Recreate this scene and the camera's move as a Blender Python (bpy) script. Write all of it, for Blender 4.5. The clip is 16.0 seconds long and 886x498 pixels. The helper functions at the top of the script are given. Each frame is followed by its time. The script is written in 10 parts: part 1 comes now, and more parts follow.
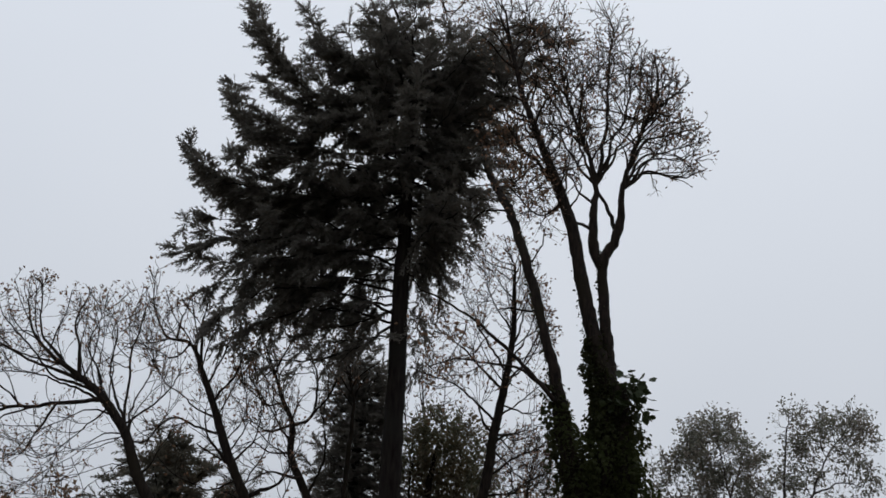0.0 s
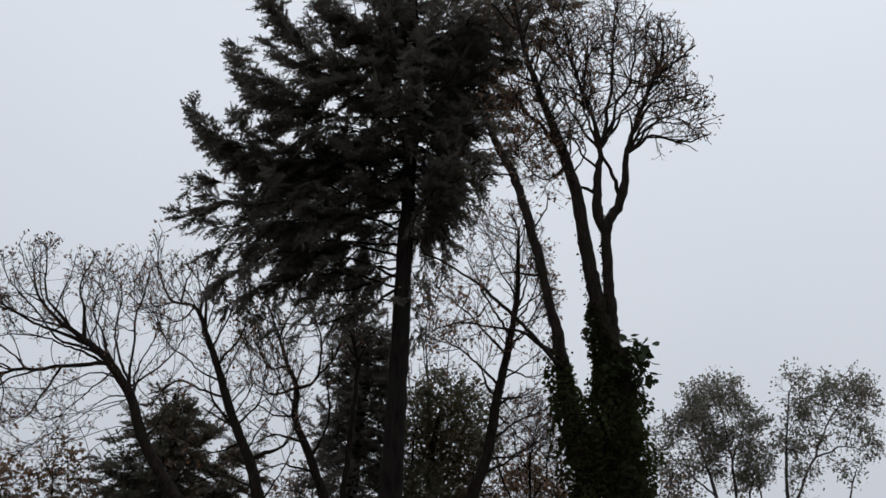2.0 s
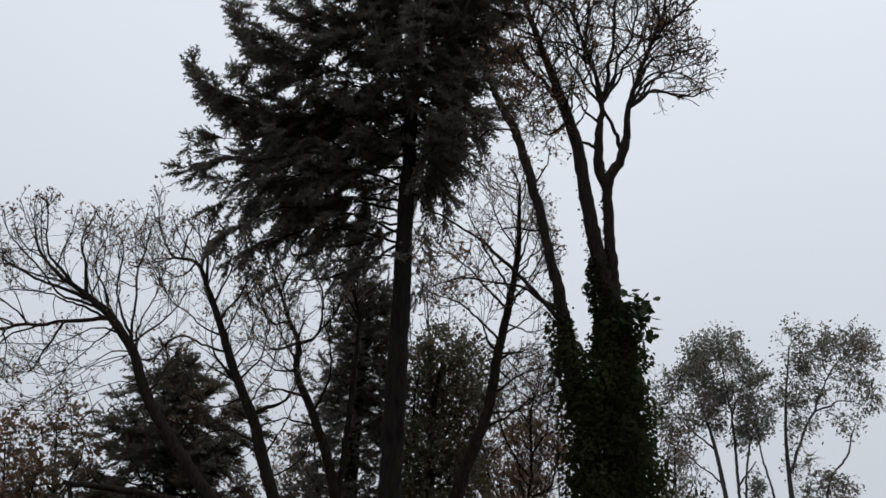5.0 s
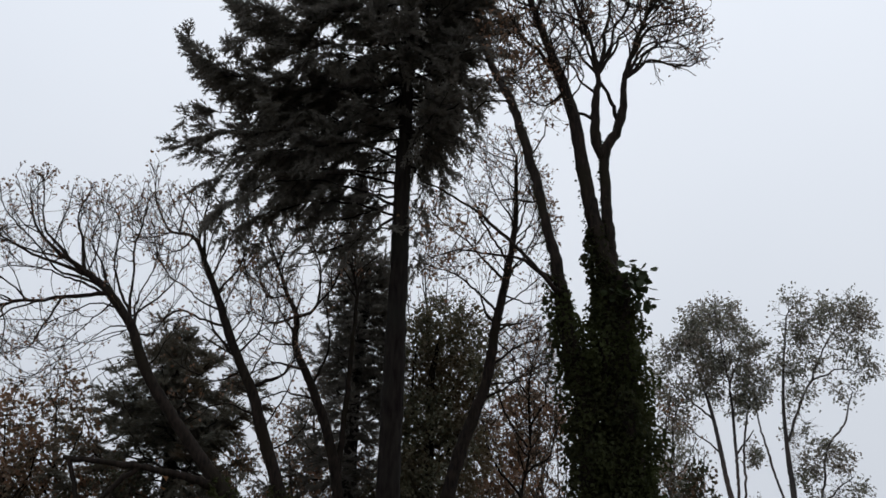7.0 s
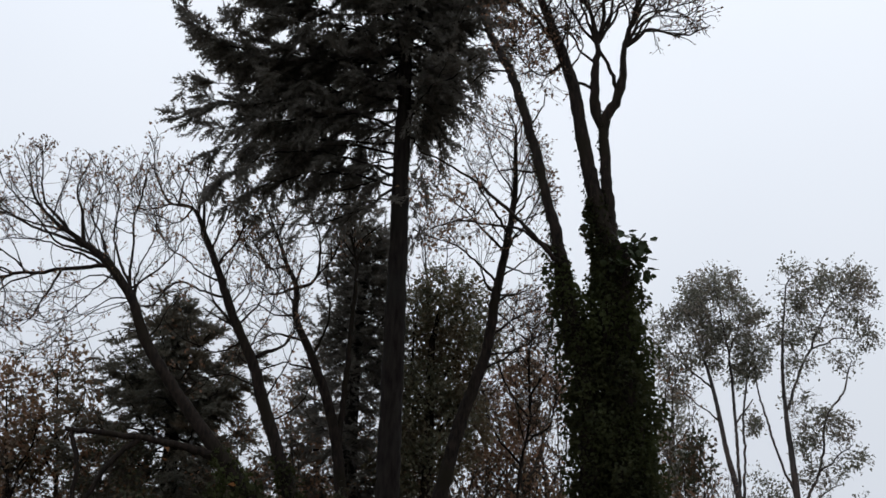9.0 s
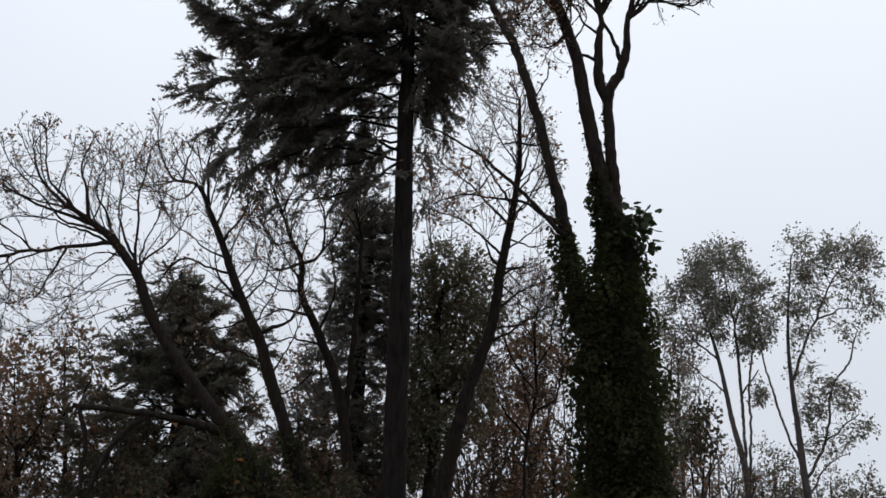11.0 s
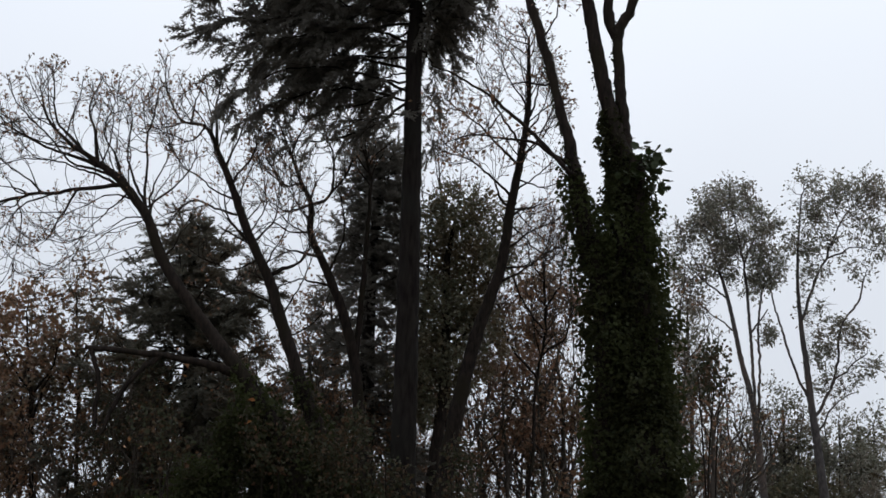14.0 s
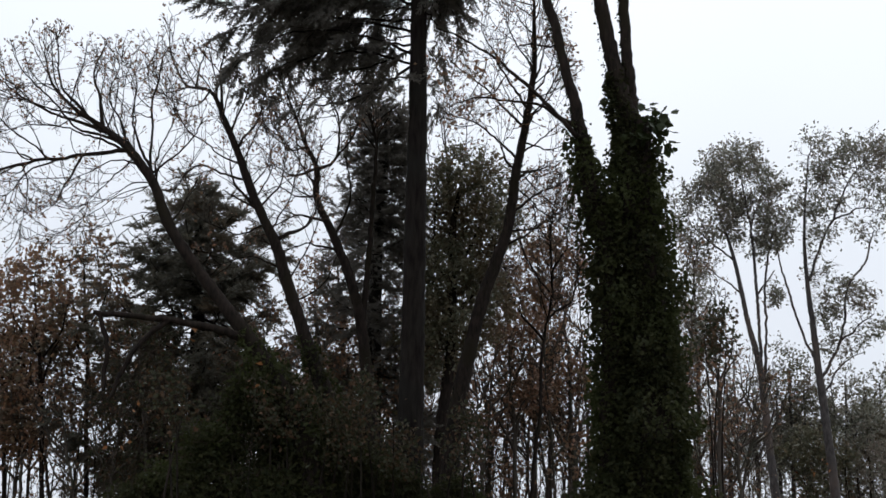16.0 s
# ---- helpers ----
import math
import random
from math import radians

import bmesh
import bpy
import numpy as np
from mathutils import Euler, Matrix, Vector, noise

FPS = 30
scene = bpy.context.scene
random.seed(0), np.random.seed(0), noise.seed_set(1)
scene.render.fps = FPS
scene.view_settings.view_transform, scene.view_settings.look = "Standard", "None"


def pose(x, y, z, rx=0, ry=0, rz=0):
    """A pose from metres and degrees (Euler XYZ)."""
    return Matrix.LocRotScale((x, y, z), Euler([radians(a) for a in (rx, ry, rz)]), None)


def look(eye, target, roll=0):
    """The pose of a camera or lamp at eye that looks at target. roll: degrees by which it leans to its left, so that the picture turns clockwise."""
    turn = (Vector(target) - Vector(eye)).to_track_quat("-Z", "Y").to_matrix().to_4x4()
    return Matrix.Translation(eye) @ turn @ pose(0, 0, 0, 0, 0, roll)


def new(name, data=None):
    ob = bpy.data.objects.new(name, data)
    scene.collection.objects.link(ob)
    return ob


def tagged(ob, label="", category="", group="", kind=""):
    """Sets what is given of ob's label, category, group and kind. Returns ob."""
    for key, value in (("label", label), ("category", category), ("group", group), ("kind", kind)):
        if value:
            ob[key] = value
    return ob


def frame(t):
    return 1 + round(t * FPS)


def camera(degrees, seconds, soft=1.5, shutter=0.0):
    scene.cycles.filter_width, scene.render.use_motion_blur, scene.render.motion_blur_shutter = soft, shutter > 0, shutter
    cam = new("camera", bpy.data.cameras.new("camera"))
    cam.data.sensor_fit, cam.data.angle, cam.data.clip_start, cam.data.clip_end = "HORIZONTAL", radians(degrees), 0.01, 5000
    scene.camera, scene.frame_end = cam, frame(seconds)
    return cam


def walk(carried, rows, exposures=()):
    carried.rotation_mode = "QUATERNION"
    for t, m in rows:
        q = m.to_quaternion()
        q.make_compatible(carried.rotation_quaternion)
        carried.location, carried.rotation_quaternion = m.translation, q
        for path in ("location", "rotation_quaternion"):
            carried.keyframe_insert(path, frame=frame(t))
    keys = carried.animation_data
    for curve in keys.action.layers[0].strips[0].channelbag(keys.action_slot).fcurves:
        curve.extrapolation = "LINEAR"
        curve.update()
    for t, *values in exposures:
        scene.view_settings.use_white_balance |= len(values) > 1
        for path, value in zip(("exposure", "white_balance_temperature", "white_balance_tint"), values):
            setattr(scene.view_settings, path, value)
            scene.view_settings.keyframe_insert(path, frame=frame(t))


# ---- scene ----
cam = camera(40.0, 16.0, soft=1.6)
EYE = 1.6
# seconds, yaw, pitch, roll: the camera stands in one place and tilts down
ROWS = [
    (0.0, 0.16, 27.23, 2.32),
    (0.5, 0.14, 26.75, 2.48),
    (1.0, 0.14, 26.42, 2.38),
    (1.5, 0.24, 25.86, 2.40),
    (2.0, 0.28, 25.53, 2.44),
    (2.5, 0.33, 25.10, 2.40),
    (3.0, 0.41, 24.72, 2.46),
    (3.5, 0.39, 24.43, 2.40),
    (4.0, 0.33, 24.08, 2.48),
    (6.5, 0.06, 22.48, 1.99),
    (7.0, 0.05, 22.13, 1.81),
    (7.5, 0.00, 21.78, 1.72),
    (8.0, -0.03, 21.24, 1.82),
    (8.5, -0.10, 20.91, 1.64),
    (9.0, -0.01, 20.75, 1.57),
    (11.5, 0.25, 19.01, 1.00),
    (12.0, 0.32, 18.40, 0.92),
    (12.5, 0.33, 17.76, 0.74),
    (13.0, 0.45, 17.41, 0.90),
    (13.5, 0.51, 16.98, 0.79),
    (14.0, 0.61, 16.73, 0.96),
    (14.5, 0.74, 16.27, 0.76),
    (15.0, 0.79, 15.90, 0.78),
    (15.5, 0.82, 15.43, 0.74),
    (16.0, 0.89, 15.00, 0.67),
]
walk(cam, [(t, pose(0, 0, EYE, 90 + pitch, 0, yaw) @ pose(0, 0, 0, 0, 0, roll)) for t, yaw, pitch, roll in ROWS],
     [(0.0, -0.09, 6500, 10), (4.0, -0.01, 6500, 10), (6.5, 0.10, 6500, 10), (9.0, 0.27, 6500, 10), (12.0, 0.29, 6500, 10), (14.0, 0.33, 6500, 10), (15.0, 0.41, 6500, 10), (16.0, 0.50, 6500, 10)])

# ---- world and light ----
world = bpy.data.worlds.new("overcast")
scene.world = world
world.use_nodes = True
wn, wl = world.node_tree.nodes, world.node_tree.links
wn.clear()
SUN_EL, SUN_AZ = radians(58), radians(28)
sky = wn.new("ShaderNodeTexSky")
sky.sky_type, sky.sun_disc = "NISHITA", False
sky.sun_elevation, sky.sun_rotation = SUN_EL, SUN_AZ
sky.dust_density, sky.air_density = 4.0, 1.5
grey = wn.new("ShaderNodeHueSaturation")
grey.inputs["Saturation"].default_value = 0.25
wl.new(sky.outputs[0], grey.inputs["Color"])
thin = wn.new("ShaderNodeVectorMath")
thin.operation = "SCALE"
thin.inputs[3].default_value = 0.06
wl.new(grey.outputs[0], thin.inputs[0])
coord = wn.new("ShaderNodeTexCoord")
cloud = wn.new("ShaderNodeTexNoise")
cloud.inputs["Scale"].default_value, cloud.inputs["Detail"].default_value = 1.6, 4.0
wl.new(coord.outputs["Generated"], cloud.inputs["Vector"])
deck = wn.new("ShaderNodeValToRGB")
deck.color_ramp.elements[0].position, deck.color_ramp.elements[1].position = 0.25, 0.75
deck.color_ramp.elements[0].color = (0.690, 0.742, 0.828, 1)
deck.color_ramp.elements[1].color = (0.760, 0.808, 0.885, 1)
wl.new(cloud.outputs["Fac"], deck.inputs[0])
blend = wn.new("ShaderNodeMixRGB")
blend.inputs[0].default_value = 0.94
wl.new(thin.outputs[0], blend.inputs[1])
wl.new(deck.outputs[0], blend.inputs[2])
# an overcast sky is brightest overhead and dims towards the horizon
axes = wn.new("ShaderNodeSeparateXYZ")
wl.new(coord.outputs["Generated"], axes.inputs[0])
dim = wn.new("ShaderNodeValToRGB")
for at, level in ((0.09, 0.77), (0.26, 0.82), (0.34, 0.885), (0.44, 0.95), (0.52, 1.0), (0.62, 1.06)):
    e = dim.color_ramp.elements.new(at)
    e.color = (level, level, level, 1)
dim.color_ramp.elements[0].color = (0.80, 0.80, 0.80, 1)
dim.color_ramp.elements[-1].color = (1.55, 1.55, 1.55, 1)
wl.new(axes.outputs["Z"], dim.inputs[0])
graded = wn.new("ShaderNodeVectorMath")
graded.operation = "MULTIPLY"
wl.new(blend.outputs[0], graded.inputs[0])
wl.new(dim.outputs[0], graded.inputs[1])
back = wn.new("ShaderNodeBackground")
back.inputs["Strength"].default_value = 1.0
wl.new(graded.outputs[0], back.inputs["Color"])
out = wn.new("ShaderNodeOutputWorld")
wl.new(back.outputs[0], out.inputs["Surface"])

sun_data = bpy.data.lights.new("sun", "SUN")
sun_data.energy, sun_data.angle, sun_data.color = 0.65, radians(60), (1.0, 0.98, 0.96)
sun = new("sun", sun_data)
sun.matrix_world = look((60 * math.sin(SUN_AZ), 60 * math.cos(SUN_AZ), 60 * math.tan(SUN_EL)), (0, 0, 0))


# ---- materials ----
def material(name, dark, light, scale, rough=0.8, bump=0.3, stretch=1.0, blotch=None, blotch_scale=0.8,
             translucent=0.0, per_island=None, specular=0.4):
    """Two scales of variation between dark and light, an optional third colour in patches, and relief."""
    m = bpy.data.materials.new(name)
    m.use_nodes = True
    n, l = m.node_tree.nodes, m.node_tree.links
    bsdf, final = n["Principled BSDF"], n["Material Output"]
    co = n.new("ShaderNodeTexCoord")
    mp = n.new("ShaderNodeMapping")
    mp.inputs["Scale"].default_value = (1, 1, stretch)
    l.new(co.outputs["Object"], mp.inputs["Vector"])
    fine = n.new("ShaderNodeTexNoise")
    fine.inputs["Scale"].default_value, fine.inputs["Detail"].default_value = scale, 6
    l.new(mp.outputs[0], fine.inputs["Vector"])
    ramp = n.new("ShaderNodeValToRGB")
    ramp.color_ramp.elements[0].position, ramp.color_ramp.elements[1].position = 0.32, 0.68
    ramp.color_ramp.elements[0].color, ramp.color_ramp.elements[1].color = (*dark, 1), (*light, 1)
    l.new(fine.outputs["Fac"], ramp.inputs[0])
    colour = ramp.outputs[0]
    if per_island:
        geo = n.new("ShaderNodeNewGeometry")
        pick = n.new("ShaderNodeValToRGB")
        pick.color_ramp.elements[0].color, pick.color_ramp.elements[1].color = (*per_island[0], 1), (*per_island[-1], 1)
        for i, c in enumerate(per_island[1:-1]):
            e = pick.color_ramp.elements.new((i + 1) / (len(per_island) - 1))
            e.color = (*c, 1)
        l.new(geo.outputs["Random Per Island"], pick.inputs[0])
        both = n.new("ShaderNodeMixRGB")
        both.inputs[0].default_value = 0.7
        l.new(colour, both.inputs[1])
        l.new(pick.outputs[0], both.inputs[2])
        colour = both.outputs[0]
    if blotch:
        big = n.new("ShaderNodeTexNoise")
        big.inputs["Scale"].default_value, big.inputs["Detail"].default_value = blotch_scale, 4
        l.new(co.outputs["Object"], big.inputs["Vector"])
        mask = n.new("ShaderNodeValToRGB")
        mask.color_ramp.elements[0].position, mask.color_ramp.elements[1].position = 0.5, 0.66
        l.new(big.outputs["Fac"], mask.inputs[0])
        patch = n.new("ShaderNodeMixRGB")
        patch.inputs[2].default_value = (*blotch, 1)
        l.new(mask.outputs[0], patch.inputs[0])
        l.new(colour, patch.inputs[1])
        colour = patch.outputs[0]
    l.new(colour, bsdf.inputs["Base Color"])
    bsdf.inputs["Roughness"].default_value = rough
    bsdf.inputs["Specular IOR Level"].default_value = specular
    if bump:
        relief = n.new("ShaderNodeBump")
        relief.inputs["Strength"].default_value, relief.inputs["Distance"].default_value = bump, 0.03
        l.new(fine.outputs["Fac"], relief.inputs["Height"])
        l.new(relief.outputs[0], bsdf.inputs["Normal"])
    if translucent:
        thru = n.new("ShaderNodeBsdfTranslucent")
        l.new(colour, thru.inputs["Color"])
        mix = n.new("ShaderNodeMixShader")
        mix.inputs[0].default_value = translucent
        l.new(bsdf.outputs[0], mix.inputs[1])
        l.new(thru.outputs[0], mix.inputs[2])
        l.new(mix.outputs[0], final.inputs["Surface"])
    return m


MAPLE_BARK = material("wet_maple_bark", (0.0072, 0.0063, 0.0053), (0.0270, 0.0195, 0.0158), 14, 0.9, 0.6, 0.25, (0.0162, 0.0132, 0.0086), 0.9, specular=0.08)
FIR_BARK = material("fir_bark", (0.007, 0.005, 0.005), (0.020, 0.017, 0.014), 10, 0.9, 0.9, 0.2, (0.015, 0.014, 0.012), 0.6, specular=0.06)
PALE_BARK = material("mottled_pale_bark", (0.028, 0.025, 0.024), (0.068, 0.059, 0.056), 9, 0.6, 0.3, 0.4, (0.070, 0.053, 0.045), 0.7, specular=0.15)
TWIG_BARK = material("twig_bark", (0.0316, 0.0236, 0.0167), (0.0719, 0.0521, 0.0384), 6, 0.9, 0.0, specular=0.15)
# grey-brown bark of the thin far stems, painted paler to stand for haze
HAZED_GREY_BARK = material("hazed_grey_bark", (0.030, 0.025, 0.021), (0.078, 0.064, 0.053), 12, 0.9, 0.4, 0.3, (0.052, 0.050, 0.038), 0.8, specular=0.1)
NEEDLES = material("fir_needles", (0.072, 0.069, 0.058), (0.128, 0.116, 0.098), 1.2, 0.45, 0.0, 1.0, None, 0.8, 0.5,
                   [(0.073, 0.070, 0.059), (0.107, 0.100, 0.086), (0.125, 0.107, 0.092)], 0.15)
FAR_NEEDLES = material("grey_green_needles", (0.0595, 0.0588, 0.0483), (0.1046, 0.0948, 0.0745), 0.9, 0.45, 0.0, 1.0, (0.0955, 0.0712, 0.0470), 0.35, 0.35,
                       [(0.0628, 0.0641, 0.0516), (0.0928, 0.0889, 0.0673), (0.1046, 0.0850, 0.0621)], 0.15)
IVY = material("ivy_leaves", (0.0196, 0.0244, 0.0120), (0.0378, 0.0392, 0.0160), 1.5, 0.65, 0.0, 1.0, (0.0400, 0.0470, 0.0165), 0.45, 0.4,
               [(0.0196, 0.0244, 0.0120), (0.0280, 0.0297, 0.0120), (0.0378, 0.0371, 0.0140)], 0.08)
GREEN_LEAF = material("maple_leaf_green", (0.016, 0.024, 0.010), (0.036, 0.047, 0.017), 5, 0.5, 0.0, 1.0, None, 0.8, 0.2, specular=0.2)
DRY_LEAF = material("dry_brown_leaves", (0.0941, 0.0584, 0.0381), (0.1795, 0.1044, 0.0637), 2, 0.55, 0.0, 1.0, None, 0.8, 0.35,
                    [(0.1056, 0.0726, 0.0442), (0.1709, 0.1018, 0.0576), (0.2179, 0.1044, 0.0576), (0.1238, 0.0743, 0.0478)])
AUTUMN_LEAF = material("autumn_leaves", (0.0871, 0.0616, 0.0416), (0.1935, 0.1161, 0.0688), 0.7, 0.5, 0.0, 1.0, (0.0968, 0.0860, 0.0566), 0.5, 0.5,
                       [(0.1161, 0.0903, 0.0531), (0.2032, 0.1161, 0.0602), (0.2226, 0.0989, 0.0502), (0.1064, 0.0703, 0.0502)])
# glossy leaves of the far trees; their colour is raised to imitate distance haze
HAZED_GLOSSY_LEAF = material("hazed_evergreen_leaves", (0.112, 0.114, 0.082), (0.188, 0.178, 0.142), 1.1, 0.3, 0.0, 1.0, (0.196, 0.160, 0.128), 0.5, 0.5,
                       [(0.108, 0.118, 0.080), (0.172, 0.168, 0.128), (0.205, 0.178, 0.146)], 0.6)
LITTER = material("leaf_litter", (0.055, 0.042, 0.028), (0.130, 0.096, 0.061), 7, 0.9, 0.8, 1.0, (0.058, 0.061, 0.035), 0.9)


# ---- mesh helpers ----
class Geo:
    """Collects vertices and faces of one mesh."""

    def __init__(self):
        self.v, self.f, self.n = [], [], 0

    def add(self, verts, faces):
        self.v.append(np.asarray(verts, float))
        self.f.append(np.asarray(faces, int) + self.n)
        self.n += len(verts)


def part(name, geo, mat, parent=None, label="", smooth=False, kind=""):
    """One mesh object from a Geo, under a thing or a part."""
    mesh = bpy.data.meshes.new(name)
    if geo.n:
        verts = np.concatenate(geo.v)
        counts = np.concatenate([np.full(len(f), f.shape[1]) for f in geo.f])
        loops = np.concatenate([f.ravel() for f in geo.f])
        mesh.vertices.add(len(verts))
        mesh.vertices.foreach_set("co", verts.ravel())
        mesh.loops.add(len(loops))
        mesh.loops.foreach_set("vertex_index", loops)
        mesh.polygons.add(len(counts))
        mesh.polygons.foreach_set("loop_start", np.concatenate([[0], np.cumsum(counts)[:-1]]))
        mesh.polygons.foreach_set("use_smooth", np.full(len(counts), smooth))
        mesh.update(calc_edges=True)
    mesh.materials.append(mat)
    ob = new(name, mesh)
    if parent:
        ob.parent = parent
        ob.matrix_parent_inverse = parent.matrix_world.inverted()
    return tagged(ob, label, kind=kind)


def thing(name, place, label, category, group=""):
    ob = new(name)
    ob.empty_display_size = 0.3
    ob.matrix_world = Matrix.Translation(place)
    return tagged(ob, label, category, group)


def unit(v):
    v = np.asarray(v, float)
    return v / (np.linalg.norm(v, axis=-1, keepdims=True) + 1e-9)


def smooth_line(points, step):
    """A Catmull-Rom curve through rows of x, y, z, r, cut at about equal steps."""
    p = np.asarray(points, float)
    if len(p) < 2:
        return p
    q = np.vstack([2 * p[0] - p[1], p, 2 * p[-1] - p[-2]])
    rows = []
    for i in range(1, len(q) - 2):
        k = max(1, int(np.linalg.norm(q[i + 1, :3] - q[i, :3]) / step))
        t = (np.arange(k) / k)[:, None]
        a, b, c, d = q[i - 1], q[i], q[i + 1], q[i + 2]
        rows.append(0.5 * (2 * b + (c - a) * t + (2 * a - 5 * b + 4 * c - d) * t * t + (3 * b - a - 3 * c + d) * t ** 3))
    rows.append(p[-1:])
    out_rows = np.vstack(rows)
    out_rows[:, 3] = np.maximum(out_rows[:, 3], 0.003)
    return out_rows


def tube(geo, line, sides, rng=None, rough=0.0):
    """A round tapering tube along rows of x, y, z, r; rough: uneven bark as a share of the radius."""
    line = np.asarray(line, float)
    n = len(line)
    if n < 2:
        return
    way = unit(np.gradient(line[:, :3], axis=0))
    ref = np.array([0.0, 1.0, 0.0]) if abs(way[:, 1]).max() < 0.9 else np.array([1.0, 0.0, 0.0])
    a = unit(np.cross(way, ref))
    b = np.cross(way, a)
    turn = np.arange(sides) * 2 * math.pi / sides
    r = np.repeat(line[:, 3:4], sides, axis=1)
    if rough:
        r = r * (1 + rough * rng.normal(size=r.shape) * 0.9 + 0.4 * rough * rng.normal(size=(n, 1)))
    ring = line[:, None, :3] + r[..., None] * (np.cos(turn)[None, :, None] * a[:, None] + np.sin(turn)[None, :, None] * b[:, None])
    i = np.arange(n - 1)[:, None] * sides
    j = np.arange(sides)[None]
    k = (j + 1) % sides
    geo.add(ring.reshape(-1, 3), np.stack([i + j, i + k, i + sides + k, i + sides + j], -1).reshape(-1, 4))


def tubes(geo, a, b, ra, rb):
    """Many straight three-sided twigs at once."""
    way = unit(b - a)
    u = unit(np.cross(way, np.where(abs(way[:, 1:2]) < 0.9, [[0.0, 1, 0]], [[1.0, 0, 0]])))
    w = np.cross(way, u)
    n = len(a)
    verts = np.empty((n, 6, 3))
    for s in range(3):
        c, d = math.cos(s * 2.0944), math.sin(s * 2.0944)
        verts[:, s] = a + ra[:, None] * (c * u + d * w)
        verts[:, s + 3] = b + rb[:, None] * (c * u + d * w)
    base = np.arange(n)[:, None, None] * 6
    quad = np.array([[0, 1, 4, 3], [1, 2, 5, 4], [2, 0, 3, 5]])[None]
    geo.add(verts.reshape(-1, 3), (base + quad).reshape(-1, 4))


def leaves(geo, at, way, length, width, rng):
    """Pointed leaves folded along the midrib, each of four faces, from their stalks outwards."""
    n = len(at)
    if not n:
        return
    way = unit(way)
    side = unit(np.cross(way, rng.normal(size=(n, 3))))
    up = np.cross(side, way)
    size = (length * rng.uniform(0.65, 1.25, n))[:, None]
    half = size * width / length * 0.5
    fold = rng.uniform(0.1, 0.5, n)[:, None] * half
    curl = rng.uniform(-0.25, 0.1, n)[:, None] * size
    v = np.stack([at, at + way * size * 0.35 + side * half + up * fold, at + way * size * 0.42,
                  at + way * size * 0.35 - side * half + up * fold, at + way * size + up * curl], 1)
    base = np.arange(n)[:, None, None] * 5
    tri = np.array([[0, 1, 2], [0, 2, 3], [1, 4, 2], [2, 4, 3]])[None]
    geo.add(v.reshape(-1, 3), (base + tri).reshape(-1, 3))


def fill(blobs, count, rng, shell=0.0):
    """Random places inside ellipsoids (x, y, z, rx, ry, rz); shell keeps them off the middle."""
    blobs = np.asarray(blobs, float)
    share = np.prod(blobs[:, 3:], axis=1) ** 0.8
    which = rng.choice(len(blobs), count, p=share / share.sum())
    d = unit(rng.normal(size=(count, 3)))
    r = (shell ** 3 + (1 - shell ** 3) * rng.random(count)) ** (1 / 3)
    # an uneven rim, with some places well outside it
    ragged = np.array([noise.noise(Vector(q * 2.3) + Vector((7.1 * w, 0, 0))) for q, w in zip(d, which)])
    r = r * (0.90 + 0.40 * ragged + 0.07 * rng.normal(size=count) ** 2)
    return blobs[which, :3] + d * r[:, None] * blobs[which, 3:]


def grow(seeds, aims, step, rng, reach=6.0, wander=0.22, lift=0.06, rounds=110, keep=0.7):
    """Branches that grow from the seeds towards the aims, as a tree grows towards light. Returns nodes and parents (-1: on a limb)."""
    nodes = np.asarray(seeds, float)[:, :3].copy()
    parent = np.full(len(nodes), -1)
    first = len(nodes)
    heading = np.zeros((first, 3))
    near = np.full(len(aims), 1e9)
    which = np.zeros(len(aims), int)
    for k in range(0, first, 200):
        d = np.linalg.norm(aims[:, None] - nodes[None, k:k + 200], axis=2)
        m = d.argmin(1)
        dm = d[np.arange(len(aims)), m]
        better = dm < near
        near[better], which[better] = dm[better], m[better] + k
    alive = near < reach
    kids = np.zeros(60000, int)
    for _ in range(rounds):
        alive &= near > 1.15 * step
        idx = np.where(alive)[0]
        if not len(idx):
            break
        src, inv = np.unique(which[idx], return_inverse=True)
        pull = np.zeros((len(src), 3))
        np.add.at(pull, inv, unit(aims[idx] - nodes[which[idx]]))
        ok = kids[src] < 3
        src, pull = src[ok], pull[ok]
        if not len(src):
            break
        kids[src] += 1
        go = unit(unit(pull) + keep * heading[src] + wander * rng.normal(size=pull.shape) + [0, 0, lift])
        heading = np.vstack([heading, go])
        fresh = nodes[src] + go * step
        base = len(nodes)
        nodes = np.vstack([nodes, fresh])
        parent = np.concatenate([parent, src])
        for k in range(0, len(fresh), 200):
            d = np.linalg.norm(aims[idx][:, None] - fresh[None, k:k + 200], axis=2)
            m = d.argmin(1)
            dm = d[np.arange(len(idx)), m]
            better = dm < near[idx]
            j = idx[better]
            near[j], which[j] = dm[better], m[better] + k + base
        if len(nodes) > 26000:
            break
    return nodes, parent, first


